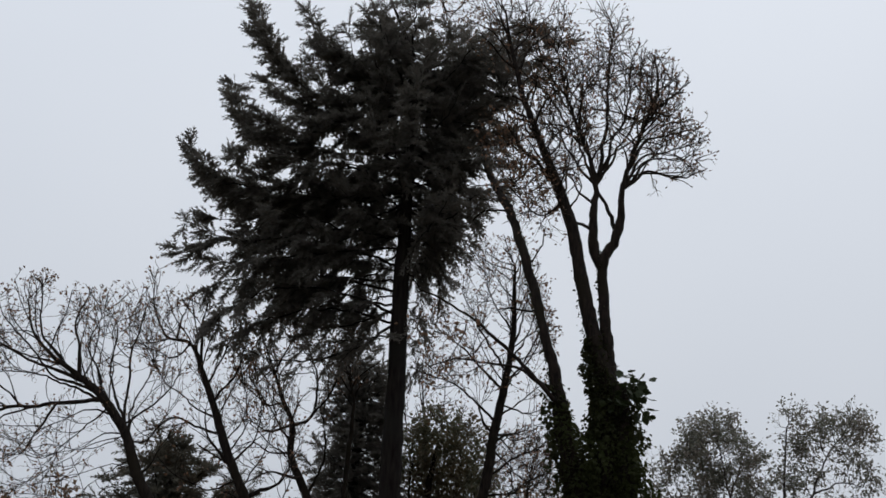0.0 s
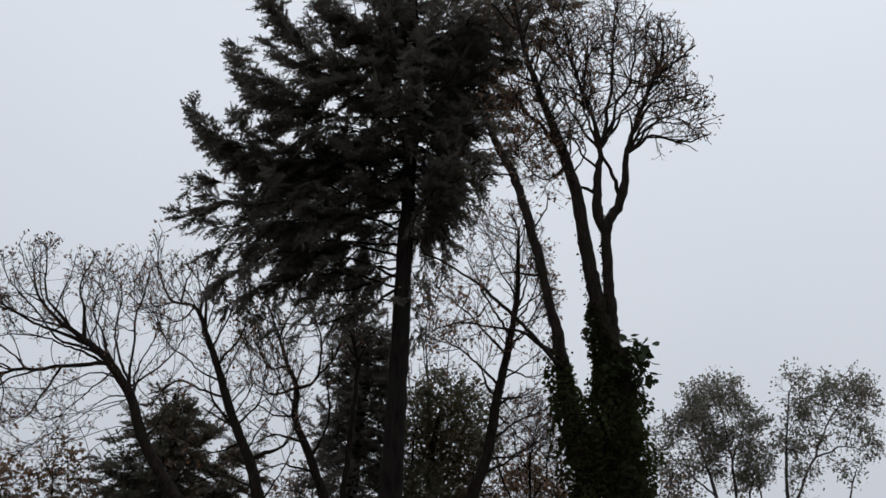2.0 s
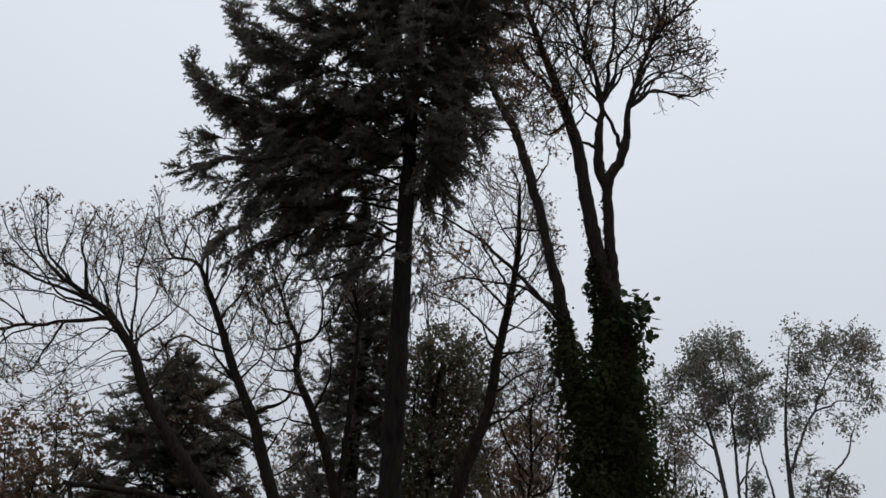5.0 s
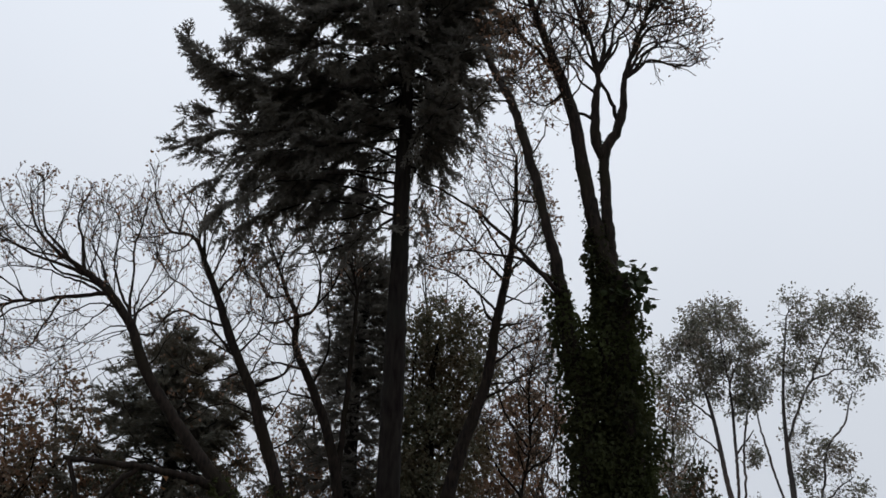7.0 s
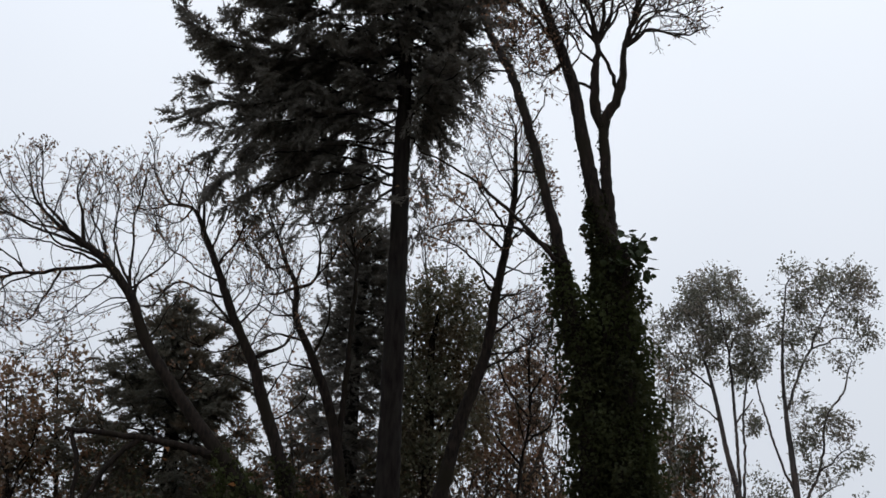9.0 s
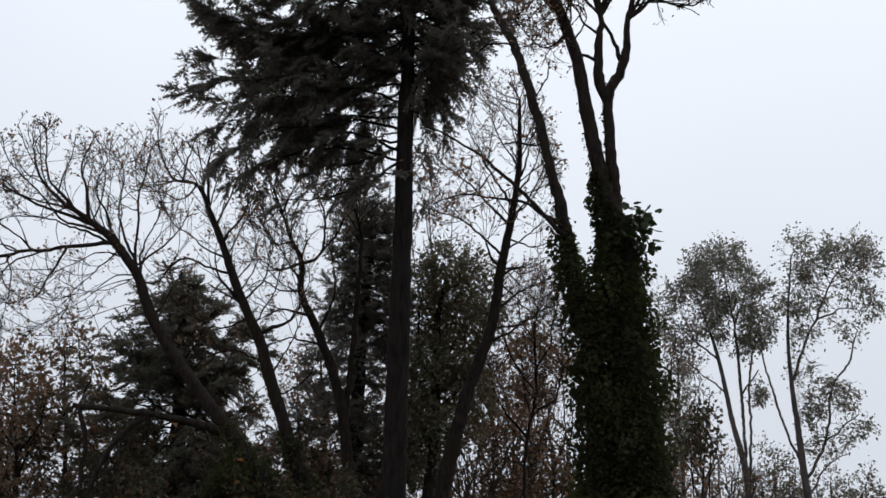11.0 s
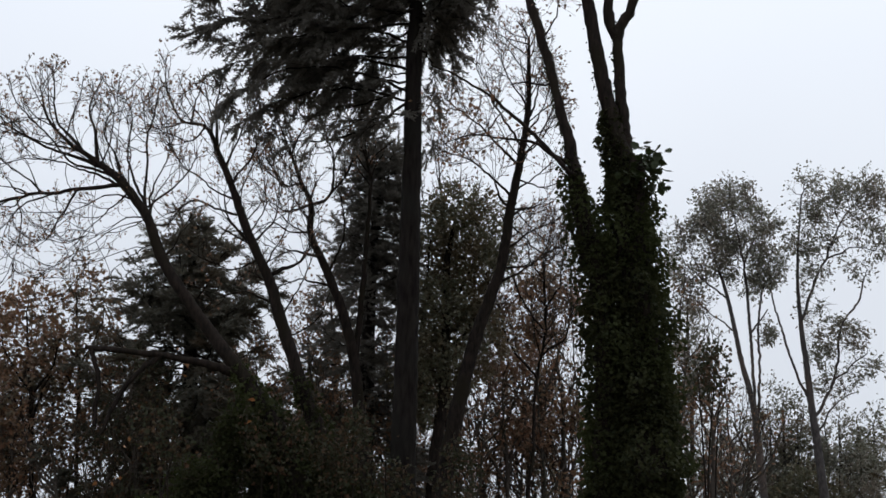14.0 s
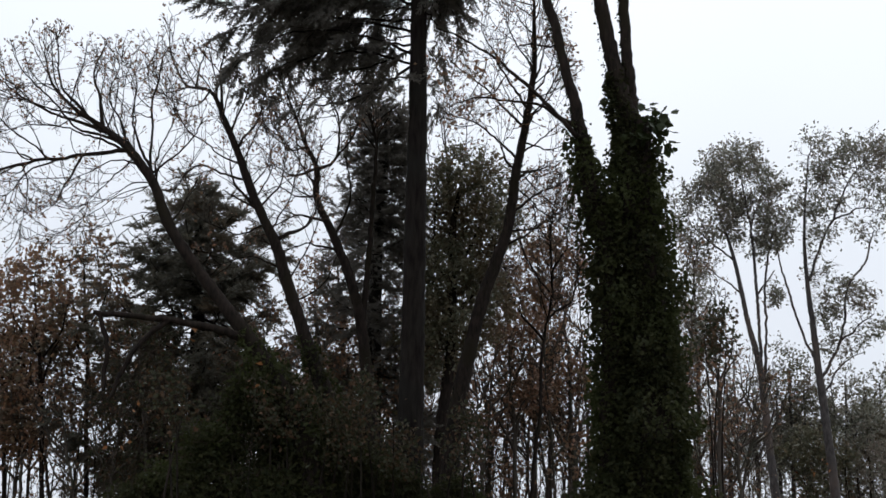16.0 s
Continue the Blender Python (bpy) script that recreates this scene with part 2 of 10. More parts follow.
def crown(tree, seeds, blobs, count, step, seed, bark, leaf, per_tip, leaf_size, leaf_width=0.6, tip=0.006, spurs=2, droop=0.2,
          reach=6.0, wander=0.22, lift=0.06, cap=0.08, spur_len=0.45, leaf_label="", clump=1.6):
    """Branches, twigs and leaves of a broadleaf tree inside the ellipsoids."""
    rng = np.random.default_rng(seed)
    nodes, parent, first = grow(seeds, fill(blobs, count, rng), step, rng, reach, wander, lift)
    n = len(nodes)
    weight = np.zeros(n)
    has_child = np.zeros(n, bool)
    has_child[parent[first:]] = True
    weight[first:][~has_child[first:]] = 1
    for i in range(n - 1, first - 1, -1):
        weight[parent[i]] += weight[i]
    rad = np.minimum(tip * np.maximum(weight, 1) ** 0.5, cap)
    idx = np.arange(first, n)
    ra = rad[parent[idx]]
    start_on_limb = parent[idx] < first
    ra = np.where(start_on_limb, rad[idx] * 1.15, np.minimum(ra, rad[idx] * 1.5))
    thick = rad[idx] > 0.02
    big, small = Geo(), Geo()
    if thick.any():
        tubes(big, nodes[parent[idx[thick]]], nodes[idx[thick]] + 0, ra[thick], rad[idx[thick]])
        part("branches", big, bark, tree, smooth=True, kind="stuff")
    fine = ~thick
    tubes(small, nodes[parent[idx[fine]]], nodes[idx[fine]], ra[fine], rad[idx[fine]])
    tips = idx[weight[idx] <= 2]
    way = unit(nodes[tips] - nodes[parent[tips]])
    at, to = [nodes[tips]], [way]
    for _ in range(spurs):
        go = unit(way + 0.5 * rng.normal(size=way.shape) + [0, 0, 2 * lift])
        root = nodes[tips] - (nodes[tips] - nodes[parent[tips]]) * rng.uniform(0, 0.8, (len(tips), 1))
        end = root + go * rng.uniform(0.4, 1.3, (len(tips), 1)) * spur_len
        tubes(small, root, end, np.full(len(tips), tip * 0.8), np.full(len(tips), tip * 0.5))
        at.append(end)
        to.append(go)
    part("twigs", small, TWIG_BARK if bark is not PALE_BARK else bark, tree, smooth=True, kind="stuff")
    if leaf and per_tip:
        at, to = np.vstack(at), np.vstack(to)
        # leaves hang in patches rather than evenly
        patchy = np.array([noise.noise(Vector(p * 0.75)) for p in at])
        chance = np.clip(per_tip * (1 + clump * patchy), 0, None)
        many = rng.poisson(chance)
        pos = np.repeat(at, many, axis=0) + rng.normal(size=(many.sum(), 3)) * leaf_size * 0.7
        dirs = np.repeat(to, many, axis=0) * 0.5 + rng.normal(size=(many.sum(), 3)) * 0.7 + [0, 0, -droop]
        g = Geo()
        leaves(g, pos, dirs, leaf_size, leaf_size * leaf_width, rng)
        part("leaves", g, leaf, tree, leaf_label, kind="stuff")


def inside(p, blobs, slack):
    """Which places lie in one of the ellipsoids, grown by slack."""
    q = (p[:, None] - blobs[None, :, :3]) / (blobs[None, :, 3:] * slack)
    return (q * q).sum(2).min(1) < 1


def shoots(geo, root, way, length, r0, r1, steps, rng, bend, lift, blobs, slack):
    """Gently bent shoots, grown step by step together; one that leaves the crown's outline stops. Returns their lines and last steps."""
    n = len(root)
    line = np.empty((n, steps + 1, 3))
    line[:, 0] = root
    alive = np.ones(n, bool)
    last = np.zeros(n, int)
    drift = rng.normal(size=(n, 3)) * bend * 0.6
    for k in range(steps):
        way = unit(way + drift + rng.normal(size=(n, 3)) * bend + [0, 0, lift])
        line[:, k + 1] = line[:, k] + way * (length / steps)[:, None] * alive[:, None]
        last[alive] = k + 1
        alive &= inside(line[:, k + 1], blobs, slack) | (k < 1)
    t = np.arange(steps + 1) / steps
    r = r0[:, None] * (1 - t) + r1[:, None] * t
    for k in range(steps):
        on = last > k
        if on.any():
            tubes(geo, line[on, k], line[on, k + 1], r[on, k], r[on, k + 1])
    return line, last


def ramify(tree, limbs, blobs, seed, bark, leaf=None, per_tip=0.0, leaf_size=0.1, leaf_width=0.6, tip=0.005, gaps=(0.2, 0.2, 0.16),
           lengths=(1.7, 0.85, 0.4), lift=0.09, bend=0.12, slack=0.98, spread=0.52, droop=0.25, clump=1.6):
    """Three orders of branches off the limbs (rows of x, y, z, r), each straighter and finer than the last, and dry leaves at the tips."""
    rng = np.random.default_rng(seed)
    blobs = np.asarray(blobs, float)
    big, small = Geo(), Geo()
    root, way, thick = [], [], []
    for l in limbs:
        step = np.linalg.norm(np.diff(l[:, :3], axis=0), axis=1)
        s = np.concatenate([[0], np.cumsum(step)])
        at = np.arange(0.25 * s[-1], s[-1], gaps[0]) + rng.uniform(0, gaps[0])
        at = np.concatenate([at[at < s[-1]], [s[-1]] * 3])
        p = np.stack([np.interp(at, s, l[:, c]) for c in range(4)], 1)
        ahead = unit(np.stack([np.interp(np.minimum(at + 0.3, s[-1]), s, l[:, c]) - np.interp(np.maximum(at - 0.3, 0), s, l[:, c]) for c in range(3)], 1))
        root.append(p[:, :3])
        way.append(unit(ahead * 0.9 + spread * rng.normal(size=ahead.shape)))
        thick.append(np.clip(p[:, 3] * 0.6, tip * 2.0, tip * 4.5))
    root, way, thick = np.vstack(root), np.vstack(way), np.concatenate(thick)
    ok = inside(root, blobs, slack * 1.15)
    root, way, thick = root[ok], way[ok], thick[ok]
    ends = []
    for order in range(3):
        n = len(root)
        length = lengths[order] * rng.uniform(0.45, 1.25, n) * (np.clip(thick / (tip * 3), 0.6, 1.15) if order == 0 else 1)
        steps = (8, 5, 3)[order]
        fine = np.full(n, tip * (1.2, 0.9, 0.65)[order])
        line, last = shoots(big if order == 0 else small, root, way, length, np.maximum(thick, fine), fine, steps, rng, bend * (1, 1.2, 1.4)[order], lift,
                            blobs, slack)
        ends.append((line[np.arange(n), last], unit(line[np.arange(n), last] - line[:, 0])))
        if order == 2:
            break
        many = np.maximum(1, (length * last / steps / gaps[order + 1]).astype(int))
        who = np.repeat(np.arange(n), many)
        u = rng.uniform(0.12, 1.0, len(who)) * last[who]
        i = np.minimum(u.astype(int), steps - 1)
        root = line[who, i] + (line[who, i + 1] - line[who, i]) * (u - i)[:, None]
        ahead = unit(line[who, i + 1] - line[who, i])
        way = unit(ahead + spread * rng.normal(size=ahead.shape))
        thick = np.full(len(who), tip * (1.5, 1.0)[order])
    part("branches", big, bark, tree, smooth=True, kind="stuff")
    part("twigs", small, TWIG_BARK, tree, smooth=True, kind="stuff")
    if leaf and per_tip:
        at, to = np.vstack([e[0] for e in ends[1:]]), np.vstack([e[1] for e in ends[1:]])
        patchy = np.array([noise.noise(Vector(p * 0.75)) for p in at])
        many = rng.poisson(np.clip(per_tip * (1 + clump * patchy), 0, None))
        g = Geo()
        leaves(g, np.repeat(at, many, axis=0) + rng.normal(size=(many.sum(), 3)) * leaf_size * 0.5,
               np.repeat(to, many, axis=0) * 0.4 + rng.normal(size=(many.sum(), 3)) * 0.6 + [0, 0, -droop], leaf_size, leaf_size * leaf_width, rng)
        part("leaves", g, leaf, tree, kind="stuff")


def broadleaf(name, label, category, trunk, limbs, blobs, count, step, seed, bark=None, leaf=None, per_tip=0.0, leaf_size=0.1,
              from_trunk=0.5, group="", bare=False, **more):
    """A tree of a trunk, its main limbs, and a crown that grows from them."""
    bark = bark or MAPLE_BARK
    rng = np.random.default_rng(seed)
    tree = thing(name, (trunk[0][0], trunk[0][1], 0), label, category, group)
    line = smooth_line(trunk, 0.14)
    wob = np.cumsum(rng.normal(size=(len(line), 3)) * (0.005 if trunk[0][3] > 0.12 else 0.016), axis=0)
    line[:, :3] += wob - np.linspace(0, 1, len(line))[:, None] * wob[-1]
    g = Geo()
    tube(g, line, 16 if trunk[0][3] > 0.14 else 9, rng, 0.06)
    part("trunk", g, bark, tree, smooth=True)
    seeds = [line[int(len(line) * (1 - from_trunk)):]] if from_trunk else []
    built = line.copy()
    for pts in limbs:
        pts = np.asarray(pts, float)
        d = np.linalg.norm(built[:, :3] - pts[0, :3], axis=1)
        if d.min() < 1.2:
            pts = np.vstack([[*built[d.argmin(), :3], min(pts[0, 3] * 1.25, built[d.argmin(), 3] * 0.95)], pts[1 if d.min() < 0.35 * np.linalg.norm(pts[1, :3] - pts[0, :3]) else 0:]])
        l = smooth_line(pts, 0.15)
        # crooked growth: slow bends and small kinks that fade in from the fork
        bend_at = np.arange(len(l)) * 0.15
        shift = np.stack([[noise.noise(Vector((s * 1.3, 9.7 * c, seed + 0.37 * pts[-1][0]))) for s in bend_at] for c in range(3)], 1)
        fade = np.clip(bend_at / 0.6, 0, 1)[:, None]
        l[:, :3] += (shift - shift[0]) * fade * (0.03 + 0.11 * min(1, max(0, (0.10 - pts[0][3]) / 0.06)))
        l[1:, :3] += rng.normal(size=(len(l) - 1, 3)) * 0.012
        g = Geo()
        tube(g, l, 9 if pts[0][3] > 0.06 else 6, rng, 0.065)
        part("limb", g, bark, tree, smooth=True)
        seeds.append(l[len(l) // 4:])
        built = np.vstack([built, l])
    if bare:
        ramify(tree, seeds, blobs, seed, bark, leaf, per_tip, leaf_size, **more)
    else:
        crown(tree, np.vstack(seeds), blobs, count, step, seed, bark, leaf, per_tip, leaf_size, **more)
    return tree


def sprigs(geo, at, way, length, rng, teeth=5):
    """Needle shoots: slim pointed sprays whose needles lie forward along a fine stem."""
    n = len(at)
    way = unit(way)
    side = unit(np.cross(way, rng.normal(size=(n, 3))))
    up = np.cross(side, way)
    size = (length * rng.uniform(0.55, 1.35, n))[:, None]
    slim = rng.uniform(0.16, 0.28, n)[:, None] * size
    verts = []
    for k in range(teeth * 2):
        s = (k // 2 + 0.2) / teeth
        sign = 1 if k % 2 else -1
        ang = rng.uniform(-1.0, 1.0, n)[:, None]
        out_way = sign * (np.cos(ang) * side + np.sin(ang) * up)
        root = at + way * size * s
        reach_out = slim * (1.15 - 0.6 * s)
        verts += [root - way * size * 0.10, root + way * size * 0.12, root + out_way * reach_out + way * (reach_out * 0.9 + size * 0.08)]
    verts += [at + way * size * 0.7 + side * size * 0.045, at + way * size * 0.7 - side * size * 0.045, at + way * size * 1.15]
    v = np.stack(verts, 1)
    m = v.shape[1]
    geo.add(v.reshape(-1, 3), np.arange(n * m).reshape(-1, 3))


DARK_LEAF = material("dark_mixed_leaves", (0.025, 0.027, 0.016), (0.058, 0.052, 0.029), 2, 0.6, 0.0, 1.0, None, 0.8, 0.35,
                     [(0.025, 0.031, 0.018), (0.040, 0.044, 0.023), (0.032, 0.035, 0.018), (0.099, 0.046, 0.025), (0.043, 0.042, 0.023)], 0.15)


def bough(tree, start, mid, tip, seed, radius=0.05, bark=None, needles=None, full=1.0, bare=0.15, sprig=0.38, spread=0.27, hang=0.4, per_metre=7.0, dense=0.36, teeth=5, drop=0.0, bunch=0, fork=0):
    """One conifer bough: a curved stem, side branchlets that hang a little, and needle sprays on them."""
    rng = np.random.default_rng(seed)
    s, m, t = (np.asarray(p, float) for p in (start, mid, tip))
    ctrl = 2 * m - 0.5 * (s + t)
    u = np.linspace(0, 1, 18)[:, None]
    line = (1 - u) ** 2 * s + 2 * u * (1 - u) * ctrl + u * u * t
    line[1:] += rng.normal(size=(17, 3)) * 0.03
    length = np.linalg.norm(np.diff(line, axis=0), axis=1).sum()
    g = Geo()
    tube(g, np.hstack([line, radius * (1 - 0.85 * u)]), 6, rng, 0.04)
    at, to = [], []
    twig_a, twig_b = [], []
    count = int(length * per_metre * full)
    lean, big = np.zeros(3), 1.0
    for k in range(count):
        q = bare + (1 - bare) * (k + rng.random()) / count
        if bunch:
            # branchlets stand in bunches, with gaps between them
            if k % bunch == 0:
                lean, big = rng.normal(size=3) * 0.38, rng.uniform(0.65, 1.3)
            q = bare + (1 - bare) * min(1, (k // bunch + 0.5 + rng.normal() * 0.22) * bunch / count)
            q = min(max(q, 0.02), 0.99)
        x = q * 17
        i = min(int(x), 16)
        root = line[i] + (line[i + 1] - line[i]) * (x - i)
        ahead = unit(line[i + 1] - line[i])
        flat = unit(np.cross(ahead, [0, 0, 1])) * (1 if k % 2 else -1)
        go = unit(ahead * rng.uniform(0.5, 1.1) + flat * rng.uniform(0.3, 1.0) + rng.normal(size=3) * 0.2 - [0, 0, rng.uniform(-0.25, 1) * drop] + lean)
        far = min(length * spread, 1.6) * (1.08 - q) ** 0.75 * rng.uniform(0.45, 1.15) * big + 0.12
        steps = max(2, int(far / (sprig * dense)))
        w = np.linspace(0, 1, steps + 1)[1:, None]
        spots = root + go * far * w + np.array([0, 0, -hang]) * far * w ** 2
        twig_a.append(root)
        twig_b.append(spots[-1])
        # shoots lie forward on both sides of the branchlet and droop a little
        ahead = unit(go - np.array([0, 0, hang]) * w)
        across = unit(np.cross(ahead, [0, 0, 1]))
        for sign in (1, -1):
            at.append(spots)
            to.append(ahead + sign * rng.uniform(0.3, 0.9, (steps, 1)) * across + rng.normal(size=spots.shape) * 0.2 - [0, 0, 0.12 + 0.35 * drop])
        at.append(spots[-1:])
        to.append(ahead[-1:])
    if twig_a:
        tubes(g, np.array(twig_a), np.array(twig_b), np.full(len(twig_a), 0.009), np.full(len(twig_a), 0.004))
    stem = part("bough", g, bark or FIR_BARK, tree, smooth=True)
    at.append(line[-3:])
    to.append(np.repeat(unit(line[-1:] - line[-3:-2]), 3, axis=0))
    n = Geo()
    sprigs(n, np.vstack(at), np.vstack(to), sprig, rng, teeth)
    part("needles", n, needles or NEEDLES, stem, kind="stuff")
    # side stems fan out from the bough
    for k in range(fork):
        i = 4 + 4 * k
        ahead = unit(line[i + 1] - line[i])
        turn = unit(np.cross(ahead, [0, 0, 1])) * (1 if (k + seed) % 2 else -1)
        far = length * (1 - i / 17) * rng.uniform(0.42, 0.62)
        go = unit(ahead + turn * rng.uniform(0.25, 0.6) + rng.normal(size=3) * 0.1)
        rise = np.array([0, 0, t[2] - line[i][2]]) * 0.4 + rng.normal() * np.array([0, 0, 0.08 * far])
        flat = far * go * [1, 1, 0.35]
        bough(tree, line[i], line[i] + 0.5 * flat + 0.3 * rise, line[i] + flat + rise, seed * 100 + 7 + k, radius * 0.6, bark, needles, full, 0.08, sprig,
              min(spread * 1.3, 0.3), hang, per_metre, dense, teeth, drop, bunch)


def cone(tree, axis, z0, z1, reach0, reach1, count, seed, rise0=-0.1, rise1=0.5, sideways=1.0, **more):
    """Boughs all round a conifer's stem between two heights; reach: their length at the lower and the upper end."""
    rng = np.random.default_rng(seed)
    axis = np.asarray(axis, float)
    for k in range(count):
        u = (k + rng.random()) / count
        z = z0 + (z1 - z0) * u
        a = k * 2.39996 + rng.uniform(-0.4, 0.4)
        far = (reach0 + (reach1 - reach0) * u) * rng.uniform(0.7, 1.15) * (sideways + (1 - sideways) * abs(math.sin(a)))
        rise = rise0 + (rise1 - rise0) * u + rng.uniform(-0.12, 0.12)
        foot = np.array([np.interp(z, axis[:, 2], axis[:, 0]), np.interp(z, axis[:, 2], axis[:, 1]), z])
        d = np.array([math.cos(a), math.sin(a), 0])
        mid = foot + d * far * 0.55 + [0, 0, far * 0.5 * rise - 0.06 * far]
        tip = foot + d * far + [0, 0, far * (rise + 0.16)]
        bough(tree, foot, mid, tip, seed * 1000 + k, **more)


def stem(tree, pts, bark, sides=16, rough=0.05, seed=1, name="trunk"):
    rng = np.random.default_rng(seed)
    g = Geo()
    line = smooth_line(pts, 0.25)
    tube(g, line, sides, rng, rough)
    return part(name, g, bark, tree, smooth=True)


def thicket(name, label, category, blobs, count, seed, leaf, leaf_size, stems=6, bark=None, tufts=5, leaf_width=0.7, group="", stem_r=0.03):
    """A leafy shrub: a few stems from the ground and dense leaves in clumps within the ellipsoids."""
    rng = np.random.default_rng(seed)
    blobs = np.asarray(blobs, float)
    foot = np.array([blobs[:, 0].mean(), blobs[:, 1].mean(), 0])
    bush = thing(name, foot, label, category, group)
    for k in range(stems):
        b = blobs[k % len(blobs)]
        goal = b[:3] + rng.normal(size=3) * b[3:] * 0.35
        base = np.array([goal[0] + rng.normal() * 0.35, goal[1] + rng.normal() * 0.3, -0.1])
        mid = (base + goal) / 2 + rng.normal(size=3) * [0.25, 0.25, 0]
        stem(bush, [(*base, stem_r * 1.3), (*mid, stem_r), (*goal, stem_r * 0.35)], bark or MAPLE_BARK, 6, 0.05, seed + k, "stem")
    clump = fill(blobs, count * 2, rng, 0.25)
    worth = np.array([noise.noise(Vector(p * 0.9)) for p in clump]) + rng.normal(size=len(clump)) * 0.25
    clump = clump[np.argsort(-worth)[:count]]
    at = np.repeat(clump, tufts, axis=0) + rng.normal(size=(count * tufts, 3)) * leaf_size * 1.3
    g = Geo()
    leaves(g, at, rng.normal(size=at.shape) + [0, 0, -0.2], leaf_size, leaf_size * leaf_width, rng)
    part("leaves", g, leaf, bush, kind="stuff")
    w = Geo()
    a = clump[: count // 2]
    tubes(w, a, a + rng.normal(size=a.shape) * 0.22, np.full(len(a), 0.006), np.full(len(a), 0.003))
    part("twigs", w, TWIG_BARK, bush, kind="stuff")
    return bush


def brush(name, label, category, foot, wide, high, stems, seed, leaf, group="", per_tip=0.5):
    """A clump of many thin curving stems that fan out from the ground, with fine side twigs and a few leaves."""
    rng = np.random.default_rng(seed)
    bush = thing(name, foot, label, category, group)
    lines = []
    for k in range(stems):
        a = rng.uniform(0, 2 * math.pi)
        out_way = np.array([math.cos(a), 0.7 * math.sin(a), 0]) * wide * rng.uniform(0.15, 1.0)
        top = rng.uniform(0.6, 1.0) * high
        base = np.array([foot[0], foot[1], -0.15]) + 0.45 * out_way + rng.normal(size=3) * [0.25, 0.25, 0]
        line = smooth_line([(*base, 0.045), (*(base + out_way * 0.35 + [0, 0, top * 0.4]), 0.034), (*(base + out_way * 0.8 + [0, 0, top * 0.75]), 0.02),
                            (*(base + out_way + rng.normal(size=3) * [0.4, 0.4, 0] + [0, 0, top]), 0.007)], 0.4)
        line[1:, :3] += rng.normal(size=(len(line) - 1, 3)) * 0.03
        g = Geo()
        tube(g, line, 5, rng, 0.05)
        part("stem", g, HAZED_GREY_BARK, bush, smooth=True)
        lines.append(line[2:])
    ramify(bush, lines, [(foot[0], foot[1], high * 0.55, wide * 1.7, wide * 1.5, high * 0.62)], seed, TWIG_BARK, leaf, per_tip, 0.12, tip=0.0075,
           gaps=(0.5, 0.45, 0.6), lengths=(1.3, 0.6, 0.3), spread=0.5)
    return bush


# ---- ground ----
def make_ground():
    g = Geo()
    radii = np.concatenate([[0.0], np.geomspace(1.5, 900, 46)])
    turn = np.arange(72) * 2 * math.pi / 72
    v = []
    for r in radii:
        for a in turn:
            x, y = r * math.cos(a), 25 + r * math.sin(a)
            bump = 0.10 * noise.noise(Vector((x * 0.35, y * 0.35, 0))) + 0.25 * noise.noise(Vector((x * 0.06, y * 0.06, 3)))
            v.append((x, y, bump * min(1, 60 / max(r, 1)) - 0.12))
    i, j = np.meshgrid(np.arange(len(radii) - 1), np.arange(72), indexing="ij")
    k = (j + 1) % 72
    g.add(v, np.stack([i * 72 + j, i * 72 + k, (i + 1) * 72 + k, (i + 1) * 72 + j], -1).reshape(-1, 4))
    ob = part("ground", g, LITTER, None, "woodland ground covered in damp leaf litter", True)
    return tagged(ob, category="ground", kind="structure")


make_ground()


ORANGE_LEAF = material("orange_leaves", (0.16, 0.070, 0.026), (0.24, 0.11, 0.04), 4, 0.5, 0.0, 1.0, None, 0.8, 0.4)
FAR_LEAF = material("olive_brown_leaves", (0.0545, 0.0580, 0.0330), (0.1148, 0.1038, 0.0563), 0.8, 0.45, 0.0, 1.0, (0.1199, 0.0861, 0.0483), 0.5, 0.4,
                    [(0.0721, 0.0789, 0.0483), (0.1060, 0.1055, 0.0644), (0.1362, 0.1038, 0.0620)], 0.4)


def ivy(tree, chain, count, seed, leaf_size=0.125):
    """A coat of ivy round a stem: rows of x, y, z and the coat's radius; leaves stand out unevenly, more of them near the rim."""
    rng = np.random.default_rng(seed)
    c = smooth_line(chain, 0.12)
    which = rng.choice(len(c), count, p=c[:, 3] / c[:, 3].sum())
    a = rng.uniform(0, 2 * math.pi, count)
    centre = c[which]
    lump = np.array([noise.noise(Vector((math.cos(q) * 1.1 + p[0], math.sin(q) * 1.1 + p[1], p[2] * 0.9))) for q, p in zip(a, centre)])
    small = np.array([noise.noise(Vector((math.cos(q) * 3 + p[0], math.sin(q) * 3 + p[1], p[2] * 2.6))) for q, p in zip(a, centre)])
    r = centre[:, 3] * (0.86 + 0.9 * lump + 0.7 * small) * (1 - 0.35 * rng.random(count) ** 2)
    if leaf_size >= 0.1:
        r = np.maximum(r, centre[:, 3] * rng.uniform(0.55, 0.8, count))
    else:
        r = np.minimum(r, centre[:, 3] * rng.uniform(0.75, 1.08, count))
    out_way = np.stack([np.cos(a), np.sin(a), np.zeros(count)], 1)
    at = centre[:, :3] + out_way * r[:, None] + rng.normal(size=(count, 3)) * [0.03, 0.03, 0.09]
    g = Geo()
    leaves(g, at, out_way * 0.8 + rng.normal(size=(count, 3)) * 0.5 + [0, 0, -0.7], leaf_size, leaf_size * 0.95, rng)
    coat = part("ivy", g, IVY, tree, "dense dark green ivy leaves", kind="stuff")
    if leaf_size < 0.1:
        return
    core = Geo()
    k = c[::3].copy()
    k[:, 3] *= 0.5
    tube(core, k, 14, rng, 0.12)
    part("ivy_stem", core, MAPLE_BARK, coat, smooth=True)


